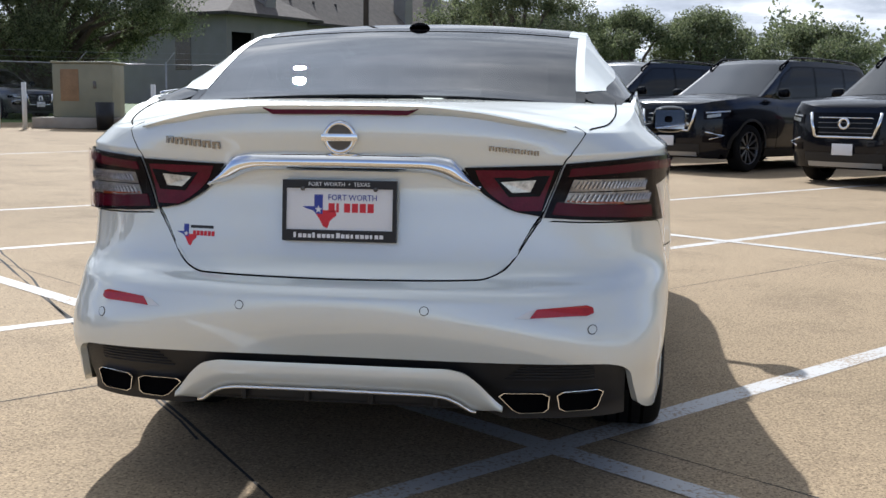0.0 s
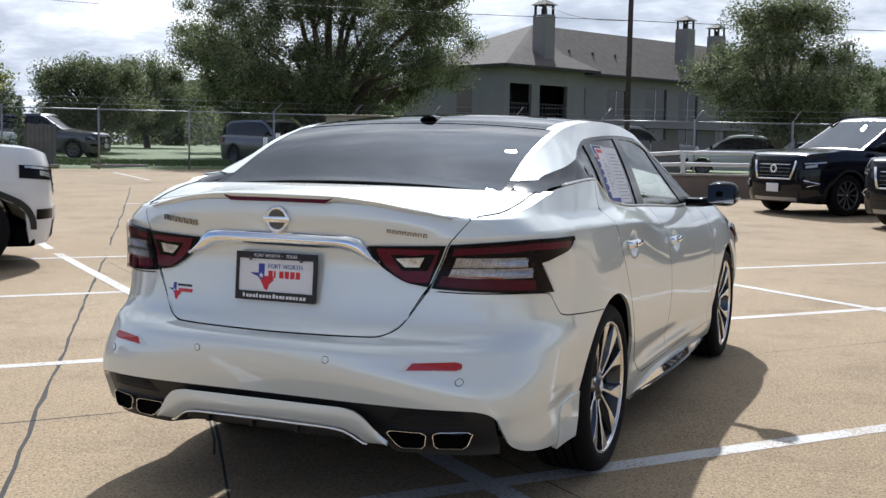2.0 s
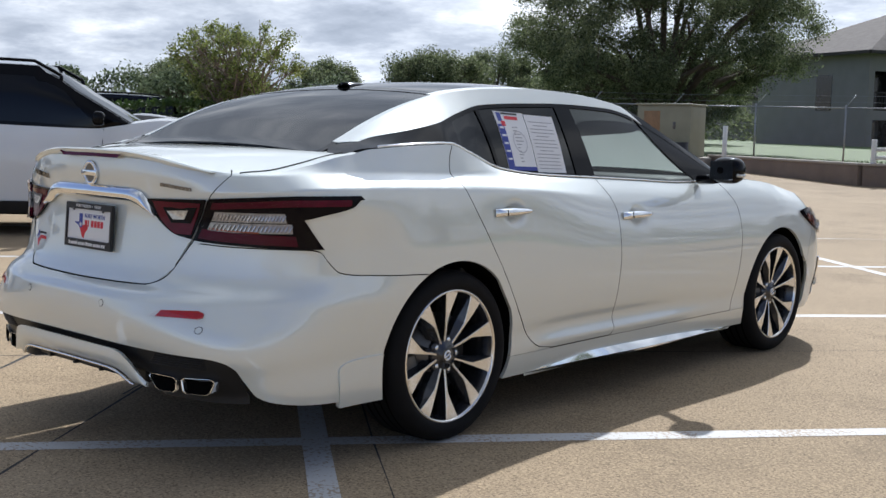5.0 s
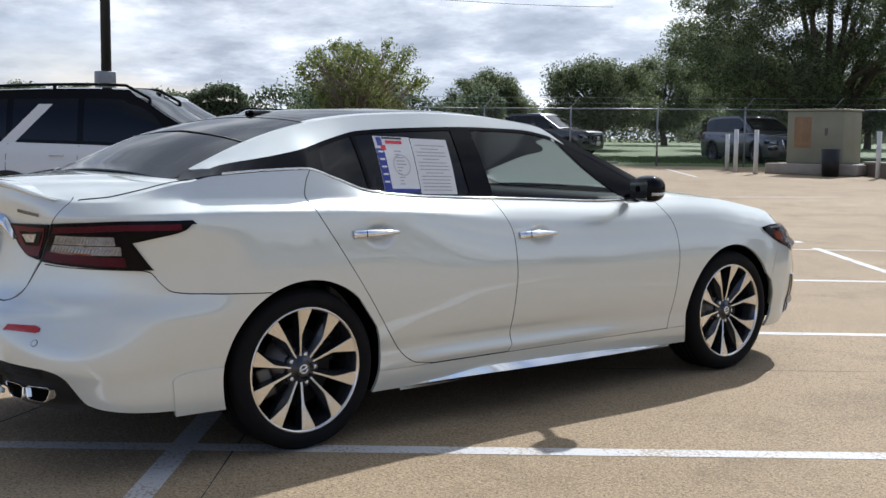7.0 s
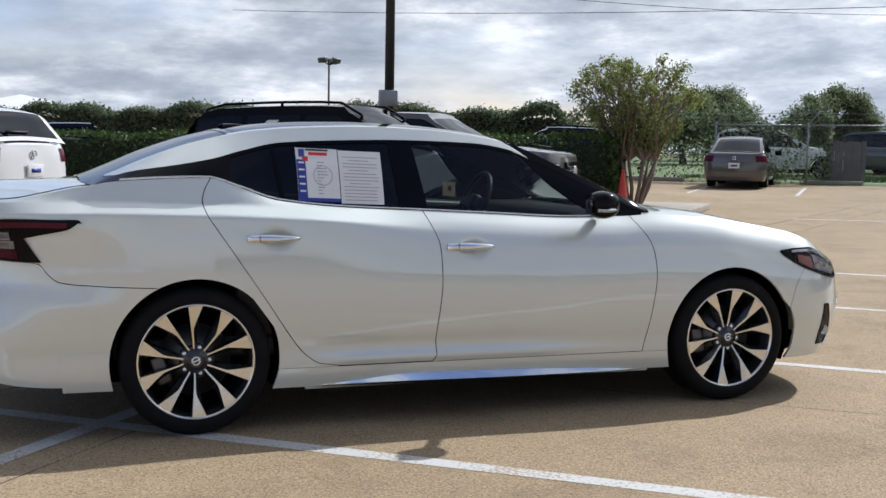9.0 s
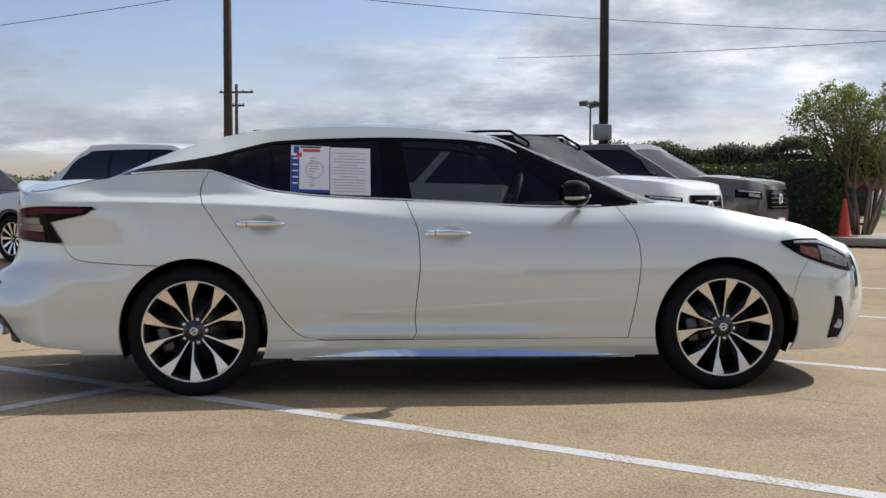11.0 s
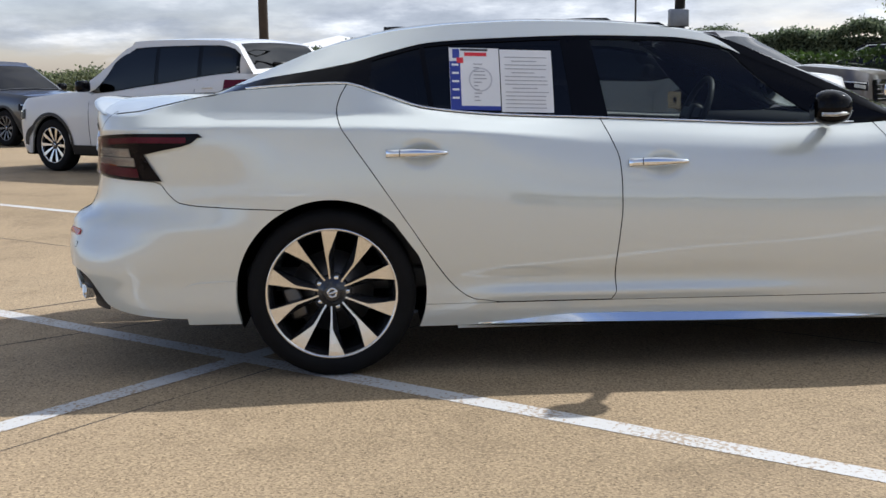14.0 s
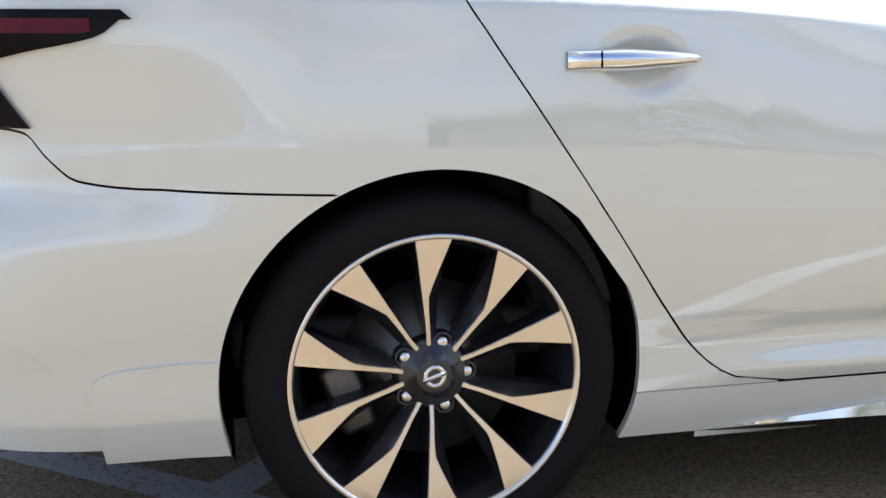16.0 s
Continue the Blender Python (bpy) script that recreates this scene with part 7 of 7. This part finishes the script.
for a, b in zip(FENCE, FENCE[1:]):
    a, b = Vector(a), Vector(b); L = (b - a).length; n = max(2, round(L / 3.0))
    ang = math.degrees(math.atan2((b - a).y, (b - a).x))
    for k in range(n):
        p0, p1 = a.lerp(b, k / n), a.lerp(b, (k + 1) / n)
        z0, z1 = ground_z(*p0), ground_z(*p1)
        part("fence_post", tube([(p0.x, p0.y, z0), (p0.x, p0.y, z0 + 1.95)], 0.03, 8), M_GALV, fence)
        part("barb_arm", tube([(p0.x, p0.y, z0 + 1.9), (p0.x + 0.2, p0.y + 0.22, z0 + 2.25)], 0.014, 5), M_GALV, fence)
        part("top_rail", tube([(p0.x, p0.y, z0 + 1.86), (p1.x, p1.y, z1 + 1.86)], 0.021, 6), M_GALV, fence)
        me = bmesh.new()
        me.faces.new([me.verts.new(c) for c in ((0, 0, 0.05), (L / n, 0, 0.05), (L / n, 0, 1.86), (0, 0, 1.86))])
        ob = part("chain_link", me, M_LINK, fence, smooth=False); ob.matrix_local = pose(p0.x, p0.y, min(z0, z1), 0, 0, ang)
    for h in (2.03, 2.22):
        za, zb_ = ground_z(*a), ground_z(*b)
        part("barbed_wire", tube([(a.x + 0.12, a.y + 0.12, za + h), (b.x + 0.12, b.y + 0.12, zb_ + h)], 0.006, 4), M_GALV, fence)

M_TRAFO = mat("faded_green_steel", (0.24, 0.235, 0.165), 0.6, 0, 0, 0.15, 2, 40)
M_RUSTY = mat("faded_print", (0.26, 0.16, 0.085), 0.7, 0, 0, 0.3, 3, 40)
tx, ty = -14.6, 25.6
tz = ground_z(tx, ty)
tbox = empty("transformer_cabinet", "faded green steel transformer cabinet on a concrete plinth", "cabinet", at=pose(tx, ty, tz, 0, 0, 10))
part("plinth", box(-0.5, 2.2, -0.3, 1.7, 0, 0.30, 0.02), M_KERB, tbox, "concrete plinth")
part("cabinet_body", box(0, 1.65, 0, 1.3, 0.30, 1.78, 0.03), M_TRAFO, tbox)
part("cabinet_lid", box(-0.04, 1.69, -0.04, 1.34, 1.78, 1.84, 0.02), M_TRAFO, tbox)
part("faded_panel", box(0.22, 0.72, -0.012, 0.0, 0.75, 1.62, 0.003), M_RUSTY, tbox, "faded orange-brown panel")
part("cabinet_latch", box(1.12, 1.2, -0.03, 0.0, 1.1, 1.3, 0.01), M_STEEL, tbox)
M_POST = mat("white_post_paint", (0.66, 0.66, 0.63), 0.6, 0, 0, 0.08, 5, 50)
for x, y, h in ((-15.9, 25.0, 1.25), (-14.9, 24.6, 1.25), (-11.6, 25.4, 1.25), (-16.9, 25.9, 1.1)):
    thing("bollard", tube([(x, y, ground_z(x, y)), (x, y, ground_z(x, y) + h)], 0.065, 12), M_POST, "white painted steel bollard by the cabinet", "bollard", "bollards by the cabinet")
bin_ = bmesh.new(); merge(bin_, lathe([(0.001, 0), (0.22, 0), (0.25, 0.75), (0.22, 0.75), (0.2, 0.1)], 20, "z"), pose(-12.9, 25.2, ground_z(-12.9, 25.2)))
thing("litter_bin", bin_, M_PLASTIC, "dark round litter bin by the cabinet", "bin")

M_WALL = mat("retaining_wall_brown", (0.20, 0.15, 0.115), 0.9, 0, 0, 0.2, 2, 40, 0.004)
def wall_run(a, b, h, nm):
    a, b = Vector(a), Vector(b); L = (b - a).length; ang = math.degrees(math.atan2((b - a).y, (b - a).x))
    w = bmesh.new(); merge(w, box(0, L, -0.15, 0.15, -0.3, h, 0.02), pose(a.x, a.y, ground_z(*a), 0, 0, ang))
    ob = thing(nm, w, M_WALL, "low brown retaining wall", "wall", kind="structure")
    part("wall_coping", merge(bmesh.new(), box(-0.02, L + 0.02, -0.18, 0.18, h, h + 0.06, 0.015), pose(a.x, a.y, ground_z(*a), 0, 0, ang)), M_KERB, ob)
wall_run((-12.6, 26.6), (-6.4, 22.2), 0.34, "wall_low_1")
wall_run((-6.4, 22.2), (12.0, 27.6), 0.46, "wall_low_2")
rail = empty("guard_rail", "white painted steel guard rail on the low wall", "railing")
a, b = Vector((-6.2, 22.25)), Vector((10.5, 27.15))
z = ground_z(-4, 23) + 0.46
for k in range(7):
    p = a.lerp(b, k / 6)
    part("rail_post", box(p.x - 0.05, p.x + 0.05, p.y - 0.05, p.y + 0.05, z - 0.45 if k else z, z + 0.62, 0.01), M_POST, rail)
for h in (0.30, 0.58):
    p0 = a.lerp(b, 0.0)
    part("rail_bar", tube([(p0.x, p0.y, z + h - (0.2 if h > 0.4 else 0.1)), (*a.lerp(b, 1 / 6), z + h), (*b, z + h)], 0.045, 8), M_POST, rail)

# lot lamp post with an equipment box
lp = empty("lamp_post", "tall dark steel lamp post with a grey box", "lamp post", at=pose(-15.7, 5.9, ground_z(-15.7, 5.9)))
part("post", tube([(0, 0, 0), (0, 0, 11)], 0.10, 12, None, 0.075), M_DARKSTEEL, lp)
part("concrete_base", lathe([(0.3, 0), (0.3, 0.75), (0.28, 0.78), (0.001, 0.78)], 24, "z"), M_KERB, lp)
part("equipment_box", box(-0.10, 0.10, -0.20, 0.15, 2.02, 2.34, 0.02), M_GALV, lp, "grey equipment box")
part("lamp_arm", tube([(0, 0, 10.9), (1.2, 0.4, 11.0)], 0.04, 8), M_DARKSTEEL, lp)
part("lamp_head", box(0.9, 1.6, 0.2, 0.6, 10.95, 11.1, 0.03), M_DARKSTEEL, lp)


def pole(name, label, x, y, h, r, arms=(), seed=0):
    g = ground_z(x, y)
    p = empty(name, label, "pole", at=pose(x, y, g))
    part("pole_shaft", tube([(0, 0, 0), (0.02, 0, h * 0.5), (0.05, 0, h)], r, 10, None, r * 0.7), M_WOODPOLE, p)
    for z_, w, rz in arms:
        part("cross_arm", merge(bmesh.new(), box(-w / 2, w / 2, -0.06, 0.06, -0.07, 0.07, 0.01), pose(0.05, 0, z_, 0, 0, rz)), M_WOODPOLE, p)
        for k in (-0.45, -0.2, 0.2, 0.45):
            part("insulator", merge(bmesh.new(), lathe([(0.04, 0), (0.05, 0.06), (0.03, 0.14), (0.001, 0.15)], 8, "z"), pose(0.05 + k * w * math.cos(radians(rz)), k * w * math.sin(radians(rz)), z_ + 0.07)), M_GALV, p)
    return p
pole("utility_pole", "tall dark wooden utility pole by the apartments", -8.2, 36.6, 10.5, 0.11, ((9.6, 1.6, 20),))
pole("utility_pole", "tall dark wooden utility pole behind the lot", -33.0, -3.3, 13.0, 0.17, ((12.2, 2.2, 80),))
pole("utility_pole", "distant wooden utility pole with cross arm", -80.0, -7.5, 8.6, 0.16, ((8.0, 2.6, 80), (7.0, 1.2, 80)))
fl = pole("flood_light_pole", "thin pole with clustered floodlights beyond the hedge", -48.0, 12.6, 4.9, 0.06)
for k, (dx, dy) in enumerate(((-0.5, 0.5), (0.4, -0.4), (-0.2, 0.2), (0.25, 0.3))):
    part("flood_head", merge(bmesh.new(), box(-0.22, 0.22, -0.12, 0.12, -0.12, 0.12, 0.03), pose(dx, dy, 4.9, 20, 0, 40 * k)), M_GREYPAINT, fl)
    part("flood_arm", tube([(0, 0, 4.7), (dx, dy, 4.85)], 0.03, 6), M_DARKSTEEL, fl)
def wire(a, b, sag, r=0.012):
    a, b = Vector(a), Vector(b)
    pts = [a.lerp(b, k / 24) + Vector((0, 0, -sag * 4 * (k / 24) * (1 - k / 24))) for k in range(25)]
    return thing("overhead_wire", tube(pts, r, 5), M_WIRE, "thin black overhead cable", "cable", "overhead cables")
wire((-8.2, 36.6, 5.9), (-48, 8, 7.6), 0.5)
wire((-8.2, 36.6, 5.9), (40, 48, 6.0), 0.7)
wire((-8.2, 36.6, 5.9), (-24, 70, 12.0), 0.6)
wire((-33, -3.3, 8.2), (-35, 40, 7.8), 0.9)
wire((-33, -3.3, 8.0), (-40, -45, 5.2), 0.9)
wire((-33, -3.3, 9.4), (-38, -45, 7.2), 0.9)
wire((-33, -3.3, 10.4), (-38, -45, 9.2), 0.9)

# ---- apartment house ----
M_STUCCO = mat("grey_stucco", (0.245, 0.226, 0.214), 0.9, 0, 0, 0.10, 1.2, 20, 0.004)
M_ROOF = mat("brown_shingle", (0.115, 0.098, 0.085), 0.9, 0, 0, 0.25, 2.5, 9, 0.01)
M_FASCIA = mat("dark_fascia", (0.035, 0.028, 0.024), 0.7, 0, 0, 0.2, 3, 20)
M_WINDARK = mat("house_window_and_shade", (0.02, 0.022, 0.025), 0.1, 0, 0.3, 0.3, 0.6, 8)
def house(name, label, at, front, gap_list, win_list, chims, length):
    h = empty(name, label, "house", at=at)
    E, D = 5.7, 9.5
    def seg(x0, x1, y0, openings):
        """A wall along x at y0 with real openings (x0, x1, z0, z1)."""
        xs = sorted({x0, x1, *[o[0] for o in openings], *[o[1] for o in openings]})
        zs = sorted({0.0, E, *[o[2] for o in openings], *[o[3] for o in openings]})
        w = bmesh.new()
        for i in range(len(xs) - 1):
            for j in range(len(zs) - 1):
                cx, cz = (xs[i] + xs[i + 1]) / 2, (zs[j] + zs[j + 1]) / 2
                if any(o[0] < cx < o[1] and o[2] < cz < o[3] for o in openings): continue
                merge(w, box(xs[i], xs[i + 1], y0, y0 + 0.25, zs[j], zs[j + 1]))
        bmesh.ops.remove_doubles(w, verts=w.verts[:], dist=0.001)
        return part("wall", w, M_STUCCO, h, smooth=False)
    seg(0, front, 0, gap_list)
    seg(front, length, 1.6, win_list)
    part("wall", box(0, 0.25, 0.25, D, 0, E), M_STUCCO, h, smooth=False)
    part("wall", box(front - 0.25, front, 0.25, 1.6, 0, E), M_STUCCO, h, smooth=False)
    part("wall", box(length - 0.25, length, 1.85, D, 0, E), M_STUCCO, h, smooth=False)
    part("wall", box(0.25, length - 0.25, D - 0.25, D, 0, E), M_STUCCO, h, smooth=False)
    part("upper_floor", box(0.25, length - 0.25, 0.3, D - 0.3, 2.25, 2.45), M_STUCCO, h, smooth=False)
    # dark sheet, stands in for the shade inside the balcony openings
    part("opening_shade", box(0.3, length - 0.3, 2.6, 2.75, 0, E), M_WINDARK, h, smooth=False)
    part("side_door", box(-0.03, 0.02, 2.9, 4.2, 2.45, 4.55), M_WINDARK, h, "dark side door", smooth=False)
    for o in gap_list:
        if o[2] < 0.5 and o[3] < 3: continue
        for k in range(9):
            x = o[0] + (o[1] - o[0]) * (k + 0.5) / 9
            part("baluster", box(x - 0.02, x + 0.02, 0.1, 0.14, o[2], o[2] + 1.0), M_FASCIA, h, smooth=False)
        part("balcony_rail", box(o[0], o[1], 0.08, 0.16, o[2] + 1.0, o[2] + 1.08), M_FASCIA, h, smooth=False)
    for o in win_list:
        wn_ = part("window", box(o[0], o[1], 1.72, 1.76, o[2], o[3]), M_WINDARK, h, smooth=False)
        part("window_mullion", box((o[0] + o[1]) / 2 - 0.03, (o[0] + o[1]) / 2 + 0.03, 1.68, 1.72, o[2], o[3]), M_POST, wn_, smooth=False)
    ov, R = 0.7, 9.0
    rf = bmesh.new()
    yb, ym = D + ov, D / 2
    pts = {"a": (-ov, -ov, E), "b": (front + ov, -ov, E), "c": (front + ov, 1.6 - ov, E), "d": (length + ov, 1.6 - ov, E), "e": (length + ov, yb, E), "f": (-ov, yb, E), "r0": (7.6, ym, R), "r1": (length - 4.6, ym, R), "m": (front * 0.5 + 1.2, ym * 0.55, E + (R - E) * 0.62)}
    vv = {k: rf.verts.new(p) for k, p in pts.items()}
    for f in (("a", "b", "m"), ("a", "m", "r0"), ("b", "c", "m"), ("m", "c", "r0"), ("c", "d", "r1", "r0"), ("d", "e", "r1"), ("e", "f", "r0", "r1"), ("f", "a", "r0")):
        rf.faces.new([vv[k] for k in f])
    bmesh.ops.recalc_face_normals(rf, faces=rf.faces[:])
    geo = bmesh.ops.extrude_face_region(rf, geom=rf.faces[:])
    for v in [g for g in geo["geom"] if isinstance(g, bmesh.types.BMVert)]:
        v.co.z += 0.12
    bmesh.ops.recalc_face_normals(rf, faces=rf.faces[:])
    roof_ob = part("roof", rf, M_ROOF, h, "brown shingle hip roof", smooth=False)
    for p0, p1 in (("a", "b"), ("b", "c"), ("c", "d"), ("f", "a")):
        a_, b_ = Vector(pts[p0]), Vector(pts[p1])
        part("fascia", tube([a_ + Vector((0, 0, 0.02)), b_ + Vector((0, 0, 0.02))], 0.13, 4), M_FASCIA, roof_ob, smooth=False)
    for cx, cy, w_, tz_ in chims:
        ch = part("chimney", box(cx - w_, cx + w_, cy - 0.55, cy + 0.55, 5.2, tz_, 0.02), M_STUCCO, roof_ob, "stucco chimney", smooth=False)
        for sx in (-1, 1):
            for sy in (-1, 1):
                part("cap_post", box(cx + sx * (w_ - 0.1) - 0.06, cx + sx * (w_ - 0.1) + 0.06, cy + sy * 0.42 - 0.06, cy + sy * 0.42 + 0.06, tz_, tz_ + 0.62), M_FASCIA, ch, smooth=False)
        part("flue", merge(bmesh.new(), lathe([(0.2, tz_), (0.2, tz_ + 0.4), (0.001, tz_ + 0.4)], 10, "z"), Matrix.Translation((cx, cy, 0))), M_FASCIA, ch)
        cp = bmesh.new()
        base = [cp.verts.new((cx + a_ * (w_ + 0.12), cy + b_ * 0.68, tz_ + 0.62)) for a_, b_ in ((-1, -1), (1, -1), (1, 1), (-1, 1))]
        apex = cp.verts.new((cx, cy, tz_ + 1.05))
        for k in range(4): cp.faces.new((base[k], base[(k + 1) % 4], apex))
        cp.faces.new(base[::-1])
        part("cap_roof", cp, M_FASCIA, ch, smooth=False)
    for x in (9.0, 11.5, 14.0, 26.0, 30.0):
        part("roof_vent", merge(bmesh.new(), lathe([(0.1, -0.4), (0.1, 0.35), (0.001, 0.36)], 8, "z"), Matrix.Translation((x, 2.6, E + 1.35))), M_FASCIA, roof_ob)
    return h
gaps = [(0.45, 2.45, 2.45, 4.70), (3.2, 5.9, 2.45, 4.70), (0.45, 2.45, 0.1, 1.9), (3.2, 5.9, 0.1, 1.9)]
wins = [(8.6, 9.6, 3.0, 4.8), (12.0, 14.2, 3.0, 4.8), (16.4, 19.0, 2.85, 5.1), (20.5, 23.0, 2.85, 5.1), (25.5, 27.0, 3.0, 4.8), (30.0, 32.0, 3.0, 4.8), (35.0, 38.0, 2.85, 5.1), (42.0, 44.0, 3.0, 4.8),
        (8.6, 9.6, 0.7, 2.3), (12.0, 14.2, 0.7, 2.3), (16.4, 19.0, 0.1, 2.3), (20.5, 23.0, 0.1, 2.3), (25.5, 27.0, 0.7, 2.3), (30.0, 32.0, 0.7, 2.3), (35.0, 38.0, 0.1, 2.3)]
house("apartment_house", "two-storey grey stucco apartment house with brown roof", pose(-22.16, 61.68, 0.5, 0, 0, 66.4), 7.6, gaps, wins, ((4.3, 0.75, 0.47, 9.2), (21.9, 2.2, 0.50, 9.8), (27.9, 3.4, 0.50, 9.8), (47.0, 2.2, 0.50, 9.8)), 62.0)
house("apartment_house", "distant grey stucco apartment house behind trees", pose(-96, 118, 0.5, 0, 0, 20), 7.6, gaps, wins[:6], ((10.0, 2.0, 0.6, 9.5), (3.4, 0.75, 0.5, 9.5)), 40.0)

# trailer and tarpaulin roof near the house
M_GREYWOOD = mat("weathered_boards", (0.13, 0.125, 0.12), 0.85, 0, 0, 0.3, 3, 40, 0.002)
tr_ = empty("board_trailer", "grey board-sided trailer parked beyond the wall", "trailer", at=pose(-8.8, 32.3, ground_z(-8.8, 32.3), 0, 0, 10))
for k in range(4):
    part("side_board", box(-0.4 + k * 0.95, 0.5 + k * 0.95, -0.03, 0.03, 0.12, 1.22, 0.01), M_GREYWOOD, tr_, smooth=False)
part("trailer_bed", box(-0.4, 3.35, 0, 1.9, 0.25, 0.4, 0.02), M_GREYWOOD, tr_, smooth=False)
for x in (0.9, 2.0):
    part("trailer_wheel", merge(bmesh.new(), lathe([(0.001, -0.1), (0.3, -0.1), (0.35, -0.05), (0.35, 0.05), (0.3, 0.1), (0.001, 0.1)], 20), Matrix.Translation((x, 0.3, 0.35)) @ pose(0, 0, 0, 0, 0, 90)), M_RUBBER, tr_)
panel_ob = empty("plank_fence", "short weathered grey plank fence behind the wire fence", "fence", at=pose(-23.8, 22.9, ground_z(-23.8, 22.9) + 0.05, 0, 0, 72))
for k in range(8):
    part("board", box(k * 0.145, k * 0.145 + 0.132, -0.012 - 0.01 * (k % 2), 0.012 - 0.01 * (k % 2), 0, 1.30 + 0.02 * ((k * 5) % 3), 0.004), M_GREYWOOD, panel_ob, smooth=False)
for z_ in (0.3, 1.0):
    part("cross_rail", box(0, 1.15, 0.012, 0.05, z_, z_ + 0.09, 0.004), M_GREYWOOD, panel_ob, smooth=False)
M_TENT = mat("pale_canopy", (0.70, 0.70, 0.70), 0.7, 0, 0, 0.05, 1, 20)
tent = bmesh.new()
for k, (x, y, w, hh) in enumerate(((-60, -1.5, 3.6, 3.6), (-60, 9, 6.5, 2.95), (-60, 23, 7, 3.05))):
    base = [tent.verts.new((x + a_ * w * 0.5, y + b_ * w, 3.0)) for a_, b_ in ((-1, -1), (1, -1), (1, 1), (-1, 1))]
    ap = tent.verts.new((x, y, hh + 0.25))
    for j in range(4): tent.faces.new((base[j], base[(j + 1) % 4], ap))
    merge(tent, box(x - 0.1, x + 0.1, y - w, y - w + 0.2, 0.3, 3.0)); merge(tent, box(x - 0.1, x + 0.1, y + w - 0.2, y + w, 0.3, 3.0))
thing("canopy_roofs", tent, M_TENT, "pale fabric canopy roofs beyond the hedge", "canopy")
